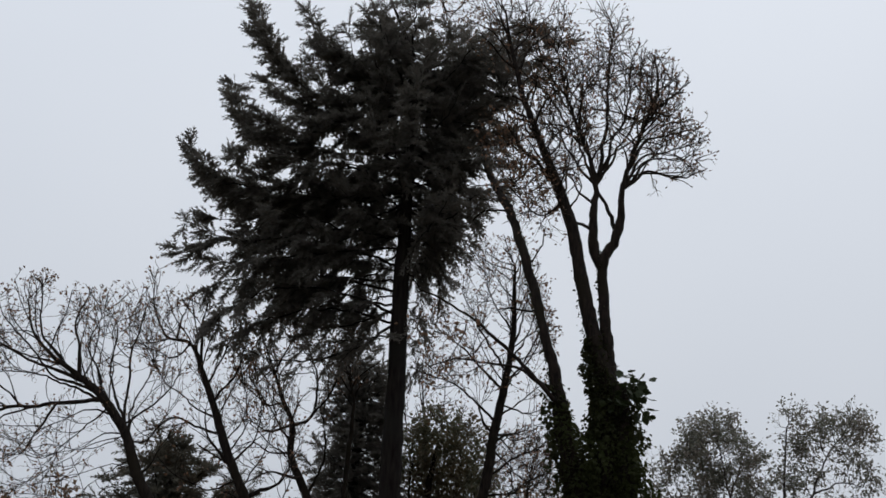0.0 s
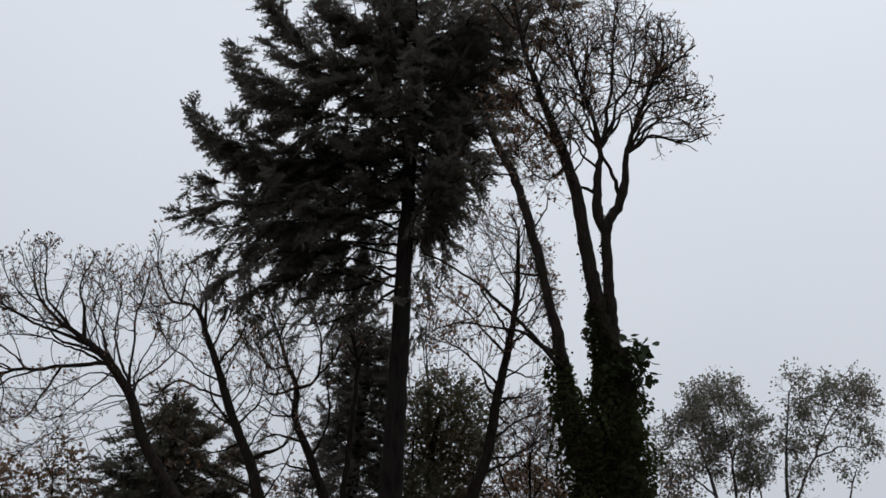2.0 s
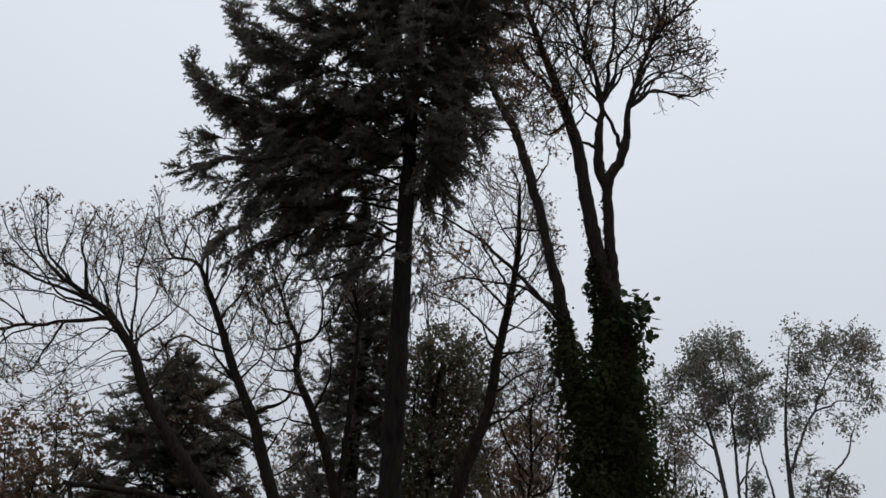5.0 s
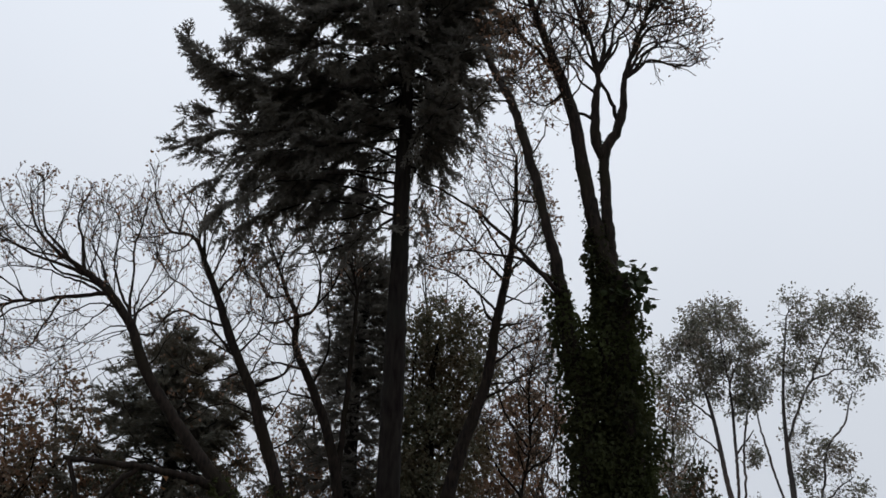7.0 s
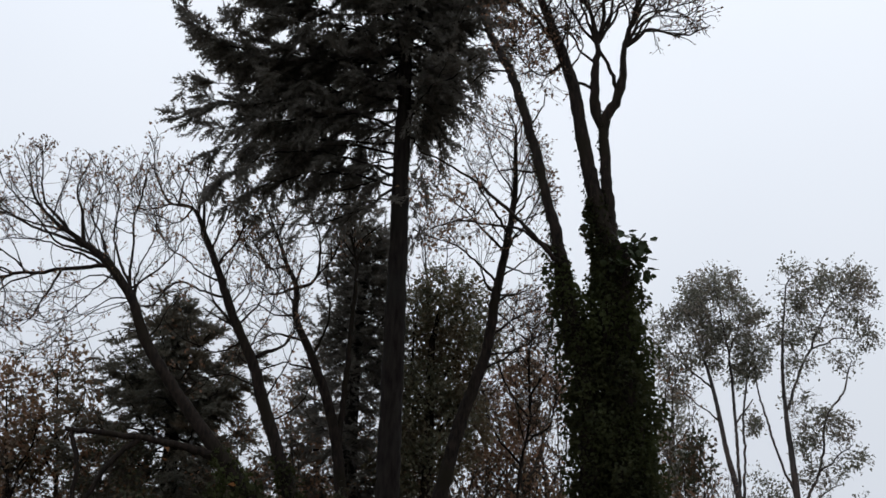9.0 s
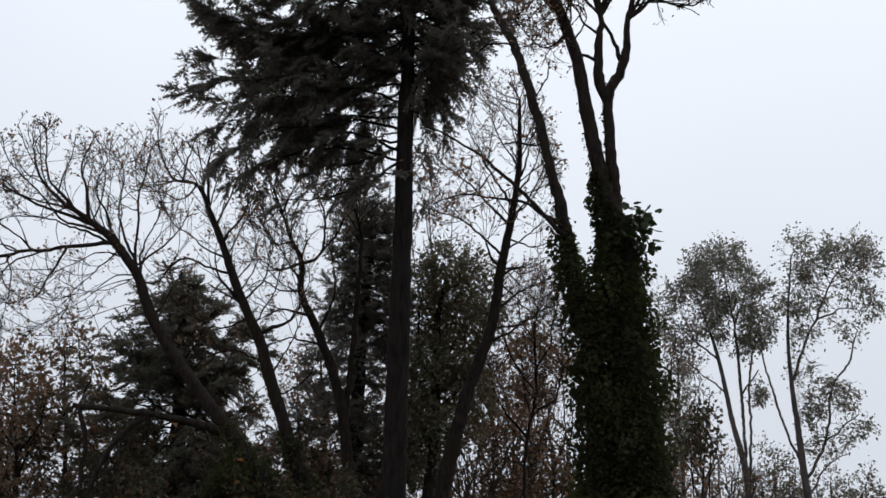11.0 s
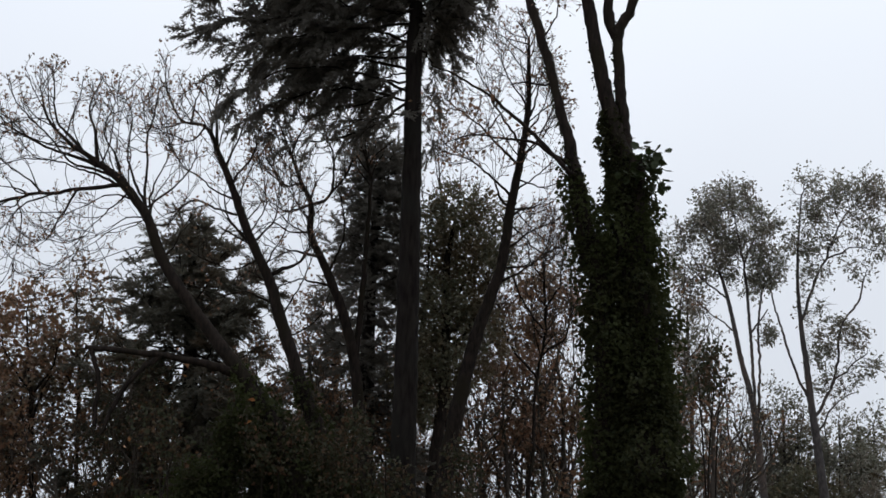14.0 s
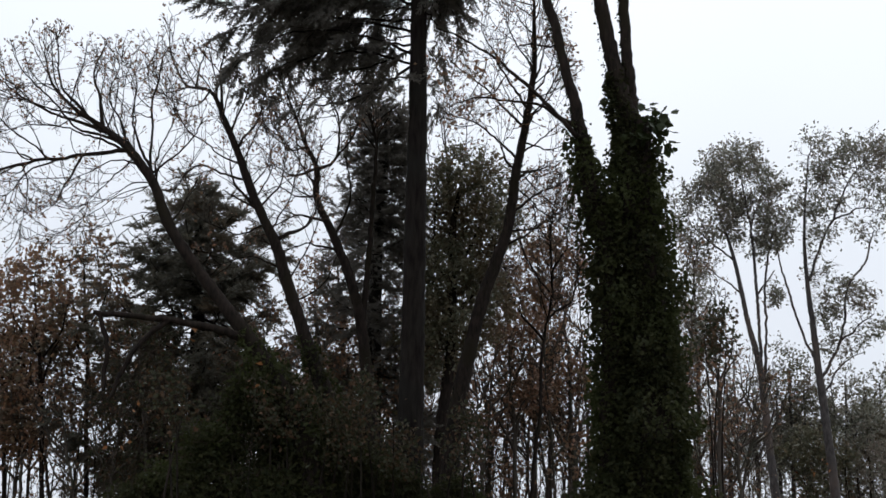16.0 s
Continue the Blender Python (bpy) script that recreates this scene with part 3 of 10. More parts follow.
def maple_leaf_mesh():
    """A five-lobed leaf with a slight dish, stalk at the origin."""
    lobes = [(0.0, 0.0), (0.34, 0.06), (0.36, 0.22), (0.54, 0.44), (0.37, 0.54), (0.27, 0.76), (0.0, 1.0)]
    pts = lobes + [(-x, y) for x, y in lobes[-2:0:-1]]
    v = [(0, 0.38, 0.0)] + [(x, y, 0.16 * (abs(x) + abs(y - 0.4))) for x, y in pts]
    n = len(pts)
    mesh = bpy.data.meshes.new("leaf")
    mesh.from_pydata(v, [], [(0, 1 + i, 1 + (i + 1) % n) for i in range(n)])
    mesh.materials.append(GREEN_LEAF)
    return mesh


def sprout(foot, top, count, seed):
    """A young leafy shoot from the cut stub, with leaves large enough to tell apart."""
    rng = np.random.default_rng(seed)
    foot, top = np.asarray(foot, float), np.asarray(top, float)
    ob = thing("maple_sprout", foot, "green maple shoot with large lobed leaves beside a cut stub", "sprout")
    mid = (foot + top) / 2 + [0.16, -0.05, 0]
    stem(ob, [(*foot, 0.022), (*mid, 0.015), (*top, 0.006)], TWIG_BARK, 6, 0.03, seed, "stem")
    side = foot + [0.62, -0.05, -0.25]
    stem(ob, [(*mid, 0.012), (*((mid + side) / 2 + [0, 0, 0.05]), 0.009), (*side, 0.005)], TWIG_BARK, 6, 0.03, seed + 1, "stem")
    mesh = maple_leaf_mesh()
    for k in range(count):
        u = rng.random()
        ends = ((mid, top), (mid, side), (foot, mid))[k % 3]
        at = ends[0] + (ends[1] - ends[0]) * u + rng.normal(size=3) * [0.19, 0.16, 0.13]
        leaf = new("leaf", mesh)
        leaf.parent = ob
        leaf.matrix_parent_inverse = ob.matrix_world.inverted()
        s = rng.uniform(0.15, 0.27)
        turn = Euler((rng.uniform(-1.9, 0.6), rng.uniform(-0.7, 0.7), rng.uniform(0, 6.3)))
        leaf.matrix_basis = Matrix.LocRotScale(Vector(at), turn, Vector((s, s, s)))


# ---- trees ----
# the large fir
fir = thing("fir_tree", (-1.31, 32.00, 0.00), "tall dark fir with bare lower trunk and upswept boughs", "tree")
FIR_AXIS = [(-1.31, 32.00, -0.25, 0.474), (-1.30, 32.00, 3.83, 0.351), (-1.27, 32.00, 7.69, 0.317), (-1.26, 32.00, 10.83, 0.286), (-1.25, 32.00, 14.13, 0.254), (-1.27, 32.00, 17.25, 0.227), (-1.25, 32.00, 18.50, 0.19), (-1.27, 32.00, 22.00, 0.14), (-1.37, 32.00, 25.00, 0.08), (-2.25, 32.00, 27.52, 0.02)]
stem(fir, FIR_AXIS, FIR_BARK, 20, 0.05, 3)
bough(fir, (-1.26, 32.00, 20.06), (-5.72, 31.50, 19.38), (-7.77, 31.00, 20.81), 1, radius=0.045, per_metre=8, fork=2, dense=0.22, sprig=0.34, spread=0.14, bare=0.2, hang=0.3, drop=0.1, teeth=4)
bough(fir, (-1.26, 32.00, 21.36), (-5.52, 32.50, 21.94), (-7.07, 33.00, 24.42), 2, radius=0.045, per_metre=8, fork=2, dense=0.22, sprig=0.34, spread=0.14, bare=0.2, hang=0.3, drop=0.1, teeth=4)
bough(fir, (-1.28, 32.00, 22.39), (-4.83, 32.00, 23.73), (-7.04, 32.00, 27.77), 3, radius=0.045, per_metre=8, fork=2, dense=0.22, sprig=0.34, spread=0.14, bare=0.2, hang=0.3, drop=0.1, teeth=4)
bough(fir, (-1.31, 32.00, 23.45), (-3.49, 31.50, 24.17), (-4.67, 31.00, 25.95), 4, radius=0.045, per_metre=8, fork=2, dense=0.22, sprig=0.34, spread=0.14, bare=0.2, hang=0.3, drop=0.1, teeth=4)
bough(fir, (-1.25, 32.00, 18.41), (-4.63, 32.50, 18.91), (-7.60, 33.00, 19.39), 5, radius=0.045, per_metre=4.6, fork=1, dense=0.2, sprig=0.4, spread=0.24, hang=0.35, bare=0.12, drop=0.7, bunch=6, teeth=4)
bough(fir, (-1.26, 32.00, 17.48), (-4.47, 31.75, 17.95), (-7.41, 31.50, 17.53), 6, radius=0.045, per_metre=3.8, dense=0.2, sprig=0.4, spread=0.24, hang=0.35, bare=0.12, drop=0.7, bunch=6, teeth=4)
bough(fir, (-1.26, 32.00, 16.56), (-4.48, 32.50, 17.30), (-7.14, 33.00, 16.94), 7, radius=0.045, per_metre=3.8, dense=0.2, sprig=0.4, spread=0.24, hang=0.35, bare=0.12, drop=0.7, bunch=6, teeth=4)
bough(fir, (-1.26, 32.00, 15.85), (-4.30, 31.50, 16.37), (-6.59, 31.00, 14.83), 8, radius=0.045, per_metre=3.8, dense=0.2, sprig=0.4, spread=0.24, hang=0.35, bare=0.12, drop=0.7, bunch=6, teeth=4)
bough(fir, (-1.26, 32.00, 15.58), (-4.01, 32.25, 16.01), (-6.32, 32.50, 14.94), 9, radius=0.045, per_metre=3.8, dense=0.2, sprig=0.4, spread=0.24, hang=0.35, bare=0.12, drop=0.7, bunch=6, teeth=4)
bough(fir, (-1.25, 32.00, 19.18), (-4.01, 33.00, 19.21), (-6.76, 34.00, 20.88), 10, radius=0.045, per_metre=4.4, fork=1, dense=0.2, sprig=0.4, spread=0.24, hang=0.35, bare=0.12, drop=0.7, bunch=6, teeth=4)
bough(fir, (-1.29, 32.00, 22.81), (-3.39, 31.00, 21.75), (-4.61, 30.00, 21.24), 11, radius=0.045, per_metre=6, fork=1, dense=0.23, sprig=0.36, spread=0.17, bare=0.1, drop=0.15, bunch=4, teeth=4)
bough(fir, (-1.26, 32.00, 20.55), (-3.64, 31.25, 20.40), (-6.02, 30.50, 20.42), 12, radius=0.045, per_metre=4.4, fork=1, dense=0.2, sprig=0.4, spread=0.24, hang=0.35, bare=0.12, drop=0.7, bunch=6, teeth=4)
bough(fir, (-1.25, 32.00, 19.76), (-4.00, 32.25, 19.78), (-7.29, 32.50, 20.65), 13, radius=0.045, per_metre=4.6, fork=1, dense=0.2, sprig=0.4, spread=0.24, hang=0.35, bare=0.12, drop=0.7, bunch=6, teeth=4)
bough(fir, (-1.27, 32.00, 22.18), (-4.13, 31.75, 21.80), (-6.08, 31.50, 21.90), 14, radius=0.045, per_metre=6, fork=1, dense=0.23, sprig=0.36, spread=0.17, bare=0.1, drop=0.15, bunch=4, teeth=4)
bough(fir, (-1.25, 32.00, 18.04), (-4.05, 31.25, 17.34), (-6.25, 30.50, 16.55), 15, radius=0.045, per_metre=4.6, fork=1, dense=0.2, sprig=0.4, spread=0.24, hang=0.35, bare=0.12, drop=0.7, bunch=6, teeth=4)
bough(fir, (-1.26, 32.00, 16.93), (-3.84, 32.75, 17.36), (-6.00, 33.50, 17.46), 16, radius=0.045, per_metre=3.8, dense=0.2, sprig=0.4, spread=0.24, hang=0.35, bare=0.12, drop=0.7, bunch=6, teeth=4)
bough(fir, (-1.26, 32.00, 21.16), (-3.47, 33.00, 21.26), (-5.50, 34.00, 21.95), 17, radius=0.045, per_metre=4.6, fork=1, dense=0.2, sprig=0.4, spread=0.24, hang=0.35, bare=0.12, drop=0.7, bunch=6, teeth=4)
bough(fir, (-1.32, 32.00, 23.67), (-3.47, 32.75, 23.87), (-4.90, 33.50, 25.92), 18, radius=0.045, per_metre=6, fork=1, dense=0.23, sprig=0.36, spread=0.17, bare=0.1, drop=0.15, bunch=4, teeth=4)
bough(fir, (-1.26, 32.00, 16.20), (-3.07, 32.50, 16.35), (-4.98, 33.00, 16.18), 19, radius=0.045, per_metre=3.8, dense=0.2, sprig=0.4, spread=0.24, hang=0.35, bare=0.12, drop=0.7, bunch=6, teeth=4)
bough(fir, (-1.25, 32.00, 18.22), (-0.02, 32.50, 19.12), (1.10, 33.00, 19.94), 20, radius=0.045, per_metre=6.5, dense=0.23, sprig=0.38, spread=0.25, bare=0.1, drop=0.25, bunch=5, teeth=4)
bough(fir, (-1.26, 32.00, 17.85), (-0.16, 31.50, 18.01), (0.58, 31.00, 17.42), 21, radius=0.045, per_metre=4, dense=0.23, sprig=0.38, spread=0.25, bare=0.1, drop=0.25, bunch=5, teeth=4)
bough(fir, (-1.25, 32.00, 19.57), (0.29, 32.50, 20.32), (1.70, 33.00, 21.08), 22, radius=0.045, per_metre=6.5, dense=0.23, sprig=0.38, spread=0.25, bare=0.1, drop=0.25, bunch=5, teeth=4)
bough(fir, (-1.26, 32.00, 21.56), (0.56, 32.00, 22.49), (1.70, 32.00, 23.17), 23, radius=0.045, per_metre=6.5, dense=0.23, sprig=0.38, spread=0.25, bare=0.1, drop=0.25, bunch=5, teeth=4)
bough(fir, (-1.32, 32.00, 23.67), (0.50, 31.50, 24.27), (1.70, 31.00, 25.28), 24, radius=0.045, per_metre=6.5, dense=0.23, sprig=0.38, spread=0.25, bare=0.1, drop=0.25, bunch=5, teeth=4)
bough(fir, (-1.36, 32.00, 24.76), (1.44, 32.60, 25.11), (3.82, 33.20, 26.58), 25, radius=0.045, per_metre=6.5, dense=0.23, sprig=0.38, spread=0.25, bare=0.1, drop=0.25, bunch=5, teeth=4)
bough(fir, (-1.29, 32.00, 22.81), (0.90, 32.25, 23.52), (2.72, 32.50, 24.88), 26, radius=0.045, per_metre=6.5, dense=0.23, sprig=0.38, spread=0.25, bare=0.1, drop=0.25, bunch=5, teeth=4)
bough(fir, (-1.26, 32.00, 20.35), (0.42, 31.50, 20.73), (1.84, 31.00, 20.59), 27, radius=0.045, per_metre=6.5, dense=0.23, sprig=0.38, spread=0.25, bare=0.1, drop=0.25, bunch=5, teeth=4)
bough(fir, (-1.26, 32.00, 21.16), (0.58, 32.25, 22.02), (2.09, 32.50, 22.78), 28, radius=0.045, per_metre=6.5, dense=0.23, sprig=0.38, spread=0.25, bare=0.1, drop=0.25, bunch=5, teeth=4)
bough(fir, (-1.25, 32.00, 19.18), (0.12, 31.25, 19.21), (1.42, 30.50, 18.99), 29, radius=0.045, per_metre=6.5, dense=0.23, sprig=0.38, spread=0.25, bare=0.1, drop=0.25, bunch=5, teeth=4)
bough(fir, (-1.34, 32.00, 24.10), (0.89, 33.00, 25.60), (3.24, 34.00, 28.00), 30, radius=0.045, per_metre=6.5, dense=0.23, sprig=0.38, spread=0.25, bare=0.1, drop=0.25, bunch=5, teeth=4)
bough(fir, (-1.26, 32.00, 20.75), (0.08, 31.00, 20.41), (1.20, 30.00, 20.24), 31, radius=0.045, per_metre=6.5, dense=0.23, sprig=0.38, spread=0.25, bare=0.1, drop=0.25, bunch=5, teeth=4)
bough(fir, (-1.27, 32.00, 21.77), (-0.12, 32.50, 22.15), (1.50, 33.00, 22.75), 32, radius=0.045, per_metre=6.5, dense=0.23, sprig=0.38, spread=0.25, bare=0.1, drop=0.25, bunch=5, teeth=4)
bough(fir, (-1.25, 32.00, 19.18), (-0.35, 31.00, 18.48), (0.62, 30.00, 17.44), 33, radius=0.045, per_metre=4, dense=0.23, sprig=0.38, spread=0.25, bare=0.1, drop=0.25, bunch=5, teeth=4)
bough(fir, (-1.26, 32.00, 17.48), (-0.65, 32.50, 17.75), (0.04, 33.00, 17.65), 34, radius=0.045, per_metre=4, dense=0.23, sprig=0.38, spread=0.25, bare=0.1, drop=0.25, bunch=5, teeth=4)
bough(fir, (-1.26, 32.00, 15.67), (-3.53, 32.00, 14.40), (-5.86, 32.00, 14.74), 60, radius=0.05, full=0.12, bare=0.3)
bough(fir, (-1.26, 32.00, 15.23), (-2.27, 31.50, 14.88), (-3.76, 31.00, 14.35), 61, radius=0.035, full=0.8)
bough(fir, (-1.26, 32.00, 17.57), (-2.80, 32.60, 17.14), (-5.19, 33.20, 16.27), 92, radius=0.035, per_metre=3.5, dense=0.2, sprig=0.4, spread=0.24, hang=0.35, bare=0.12, drop=0.7, bunch=6, teeth=4)
bough(fir, (-1.26, 32.00, 16.56), (-2.27, 32.75, 16.59), (-3.14, 33.50, 16.43), 93, radius=0.035, per_metre=3.5, dense=0.2, sprig=0.4, spread=0.24, hang=0.35, bare=0.12, drop=0.7, bunch=6, teeth=4)
bough(fir, (-1.26, 32.00, 16.20), (-2.34, 32.10, 15.66), (-4.29, 32.20, 15.16), 95, radius=0.035, per_metre=3.5, dense=0.2, sprig=0.4, spread=0.24, hang=0.35, bare=0.12, drop=0.7, bunch=6, teeth=4)
bough(fir, (-1.26, 32.00, 15.14), (-0.83, 32.20, 14.89), (-0.71, 32.40, 14.37), 62, radius=0.02, full=0.6, hang=1.0, spread=0.2)
bough(fir, (-1.26, 32.00, 16.11), (-0.82, 32.30, 15.99), (-0.54, 32.60, 15.42), 63, radius=0.02, full=0.5, hang=1.0)
bough(fir, (-1.26, 32.00, 18.11), (-0.43, 32.20, 18.01), (0.10, 32.50, 17.43), 64, radius=0.03, per_metre=4, dense=0.24, sprig=0.34, spread=0.3, hang=0.9, bare=0.25, drop=0.8, teeth=4)
bough(fir, (-1.26, 32.00, 17.68), (-0.50, 32.20, 17.72), (-0.12, 32.50, 16.59), 65, radius=0.03, per_metre=4, dense=0.24, sprig=0.34, spread=0.3, hang=0.9, bare=0.25, drop=0.8, teeth=4)
bough(fir, (-1.26, 32.00, 17.22), (-0.80, 32.20, 16.97), (-0.64, 32.50, 16.02), 66, radius=0.03, per_metre=4, dense=0.24, sprig=0.34, spread=0.3, hang=0.9, bare=0.25, drop=0.8, teeth=4)
bough(fir, (-1.26, 32.00, 19.55), (-4.80, 31.60, 17.99), (-7.61, 31.20, 18.25), 200, radius=0.04, per_metre=2.6, fork=1, dense=0.2, sprig=0.38, spread=0.19, hang=0.3, bare=0.28, drop=0.4, bunch=5, teeth=4)
bough(fir, (-1.26, 32.00, 18.93), (-4.82, 32.30, 17.45), (-8.10, 32.60, 18.06), 201, radius=0.04, per_metre=2.6, fork=1, dense=0.2, sprig=0.38, spread=0.19, hang=0.3, bare=0.28, drop=0.4, bunch=5, teeth=4)
bough(fir, (-1.26, 32.00, 20.14), (-4.71, 32.50, 19.64), (-7.55, 33.00, 20.76), 202, radius=0.04, per_metre=4.2, fork=1, dense=0.2, sprig=0.38, spread=0.19, hang=0.3, bare=0.28, drop=0.4, bunch=5, teeth=4)
bough(fir, (-1.26, 32.00, 19.94), (-4.29, 31.70, 19.60), (-6.72, 31.40, 20.76), 207, radius=0.04, per_metre=4.2, fork=1, dense=0.2, sprig=0.38, spread=0.19, hang=0.3, bare=0.28, drop=0.4, bunch=5, teeth=4)
cone(fir, FIR_AXIS, 18.0, 24.5, 3.1, 2.8, 58, 5, 0.0, 0.45, sideways=0.4, radius=0.045, per_metre=5.5, dense=0.24, bunch=5, teeth=4)
bough(fir, (-1.30, 32.00, 23.02), (-2.84, 31.25, 23.72), (-3.26, 30.50, 25.20), 70, radius=0.035, per_metre=6.5, dense=0.23, sprig=0.38, spread=0.25, bare=0.1, drop=0.25, bunch=5, teeth=4)
bough(fir, (-1.35, 32.00, 24.54), (-2.44, 32.50, 25.76), (-2.88, 33.00, 27.48), 71, radius=0.035, per_metre=6.5, dense=0.23, sprig=0.38, spread=0.25, bare=0.1, drop=0.25, bunch=5, teeth=4)
bough(fir, (-1.44, 32.00, 25.20), (-2.16, 32.00, 26.31), (-2.25, 32.00, 27.56), 72, radius=0.035, per_metre=6.5, dense=0.23, sprig=0.38, spread=0.25, bare=0.1, drop=0.25, bunch=5, teeth=4)
bough(fir, (-1.33, 32.00, 23.88), (-1.40, 31.50, 24.84), (-1.10, 31.00, 26.03), 73, radius=0.035, per_metre=6.5, dense=0.23, sprig=0.38, spread=0.25, bare=0.1, drop=0.25, bunch=5, teeth=4)
bough(fir, (-1.31, 32.00, 23.24), (-0.59, 32.50, 24.94), (-0.10, 33.00, 27.07), 74, radius=0.035, per_metre=6.5, dense=0.23, sprig=0.38, spread=0.25, bare=0.1, drop=0.25, bunch=5, teeth=4)
bough(fir, (-1.29, 32.00, 22.81), (-0.03, 31.00, 23.68), (0.59, 30.00, 24.14), 75, radius=0.035, per_metre=6.5, dense=0.23, sprig=0.38, spread=0.25, bare=0.1, drop=0.25, bunch=5, teeth=4)
bough(fir, (-1.30, 32.00, 23.02), (0.34, 32.75, 24.72), (1.25, 33.50, 27.68), 76, radius=0.035, per_metre=6.5, dense=0.23, sprig=0.38, spread=0.25, bare=0.1, drop=0.25, bunch=5, teeth=4)
bough(fir, (-1.27, 32.00, 22.18), (0.89, 31.50, 22.80), (2.24, 31.00, 24.43), 77, radius=0.035, per_metre=6.5, dense=0.23, sprig=0.38, spread=0.25, bare=0.1, drop=0.25, bunch=5, teeth=4)
bough(fir, (-1.36, 32.00, 24.76), (-1.93, 32.50, 26.01), (-1.81, 33.00, 27.70), 78, radius=0.035, per_metre=6.5, dense=0.23, sprig=0.38, spread=0.25, bare=0.1, drop=0.25, bunch=5, teeth=4)
bough(fir, (-1.34, 32.00, 24.10), (-2.83, 33.00, 25.20), (-4.16, 34.00, 27.04), 79, radius=0.035, per_metre=6.5, dense=0.23, sprig=0.38, spread=0.25, bare=0.1, drop=0.25, bunch=5, teeth=4)
bough(fir, (-1.31, 32.00, 23.45), (-1.91, 33.00, 25.47), (-0.66, 34.00, 27.20), 80, radius=0.035, per_metre=6.5, dense=0.23, sprig=0.38, spread=0.25, bare=0.1, drop=0.25, bunch=5, teeth=4)
bough(fir, (-1.32, 32.00, 23.67), (-1.97, 31.00, 24.01), (-1.46, 30.00, 24.58), 81, radius=0.035, per_metre=6.5, dense=0.23, sprig=0.38, spread=0.25, bare=0.1, drop=0.25, bunch=5, teeth=4)

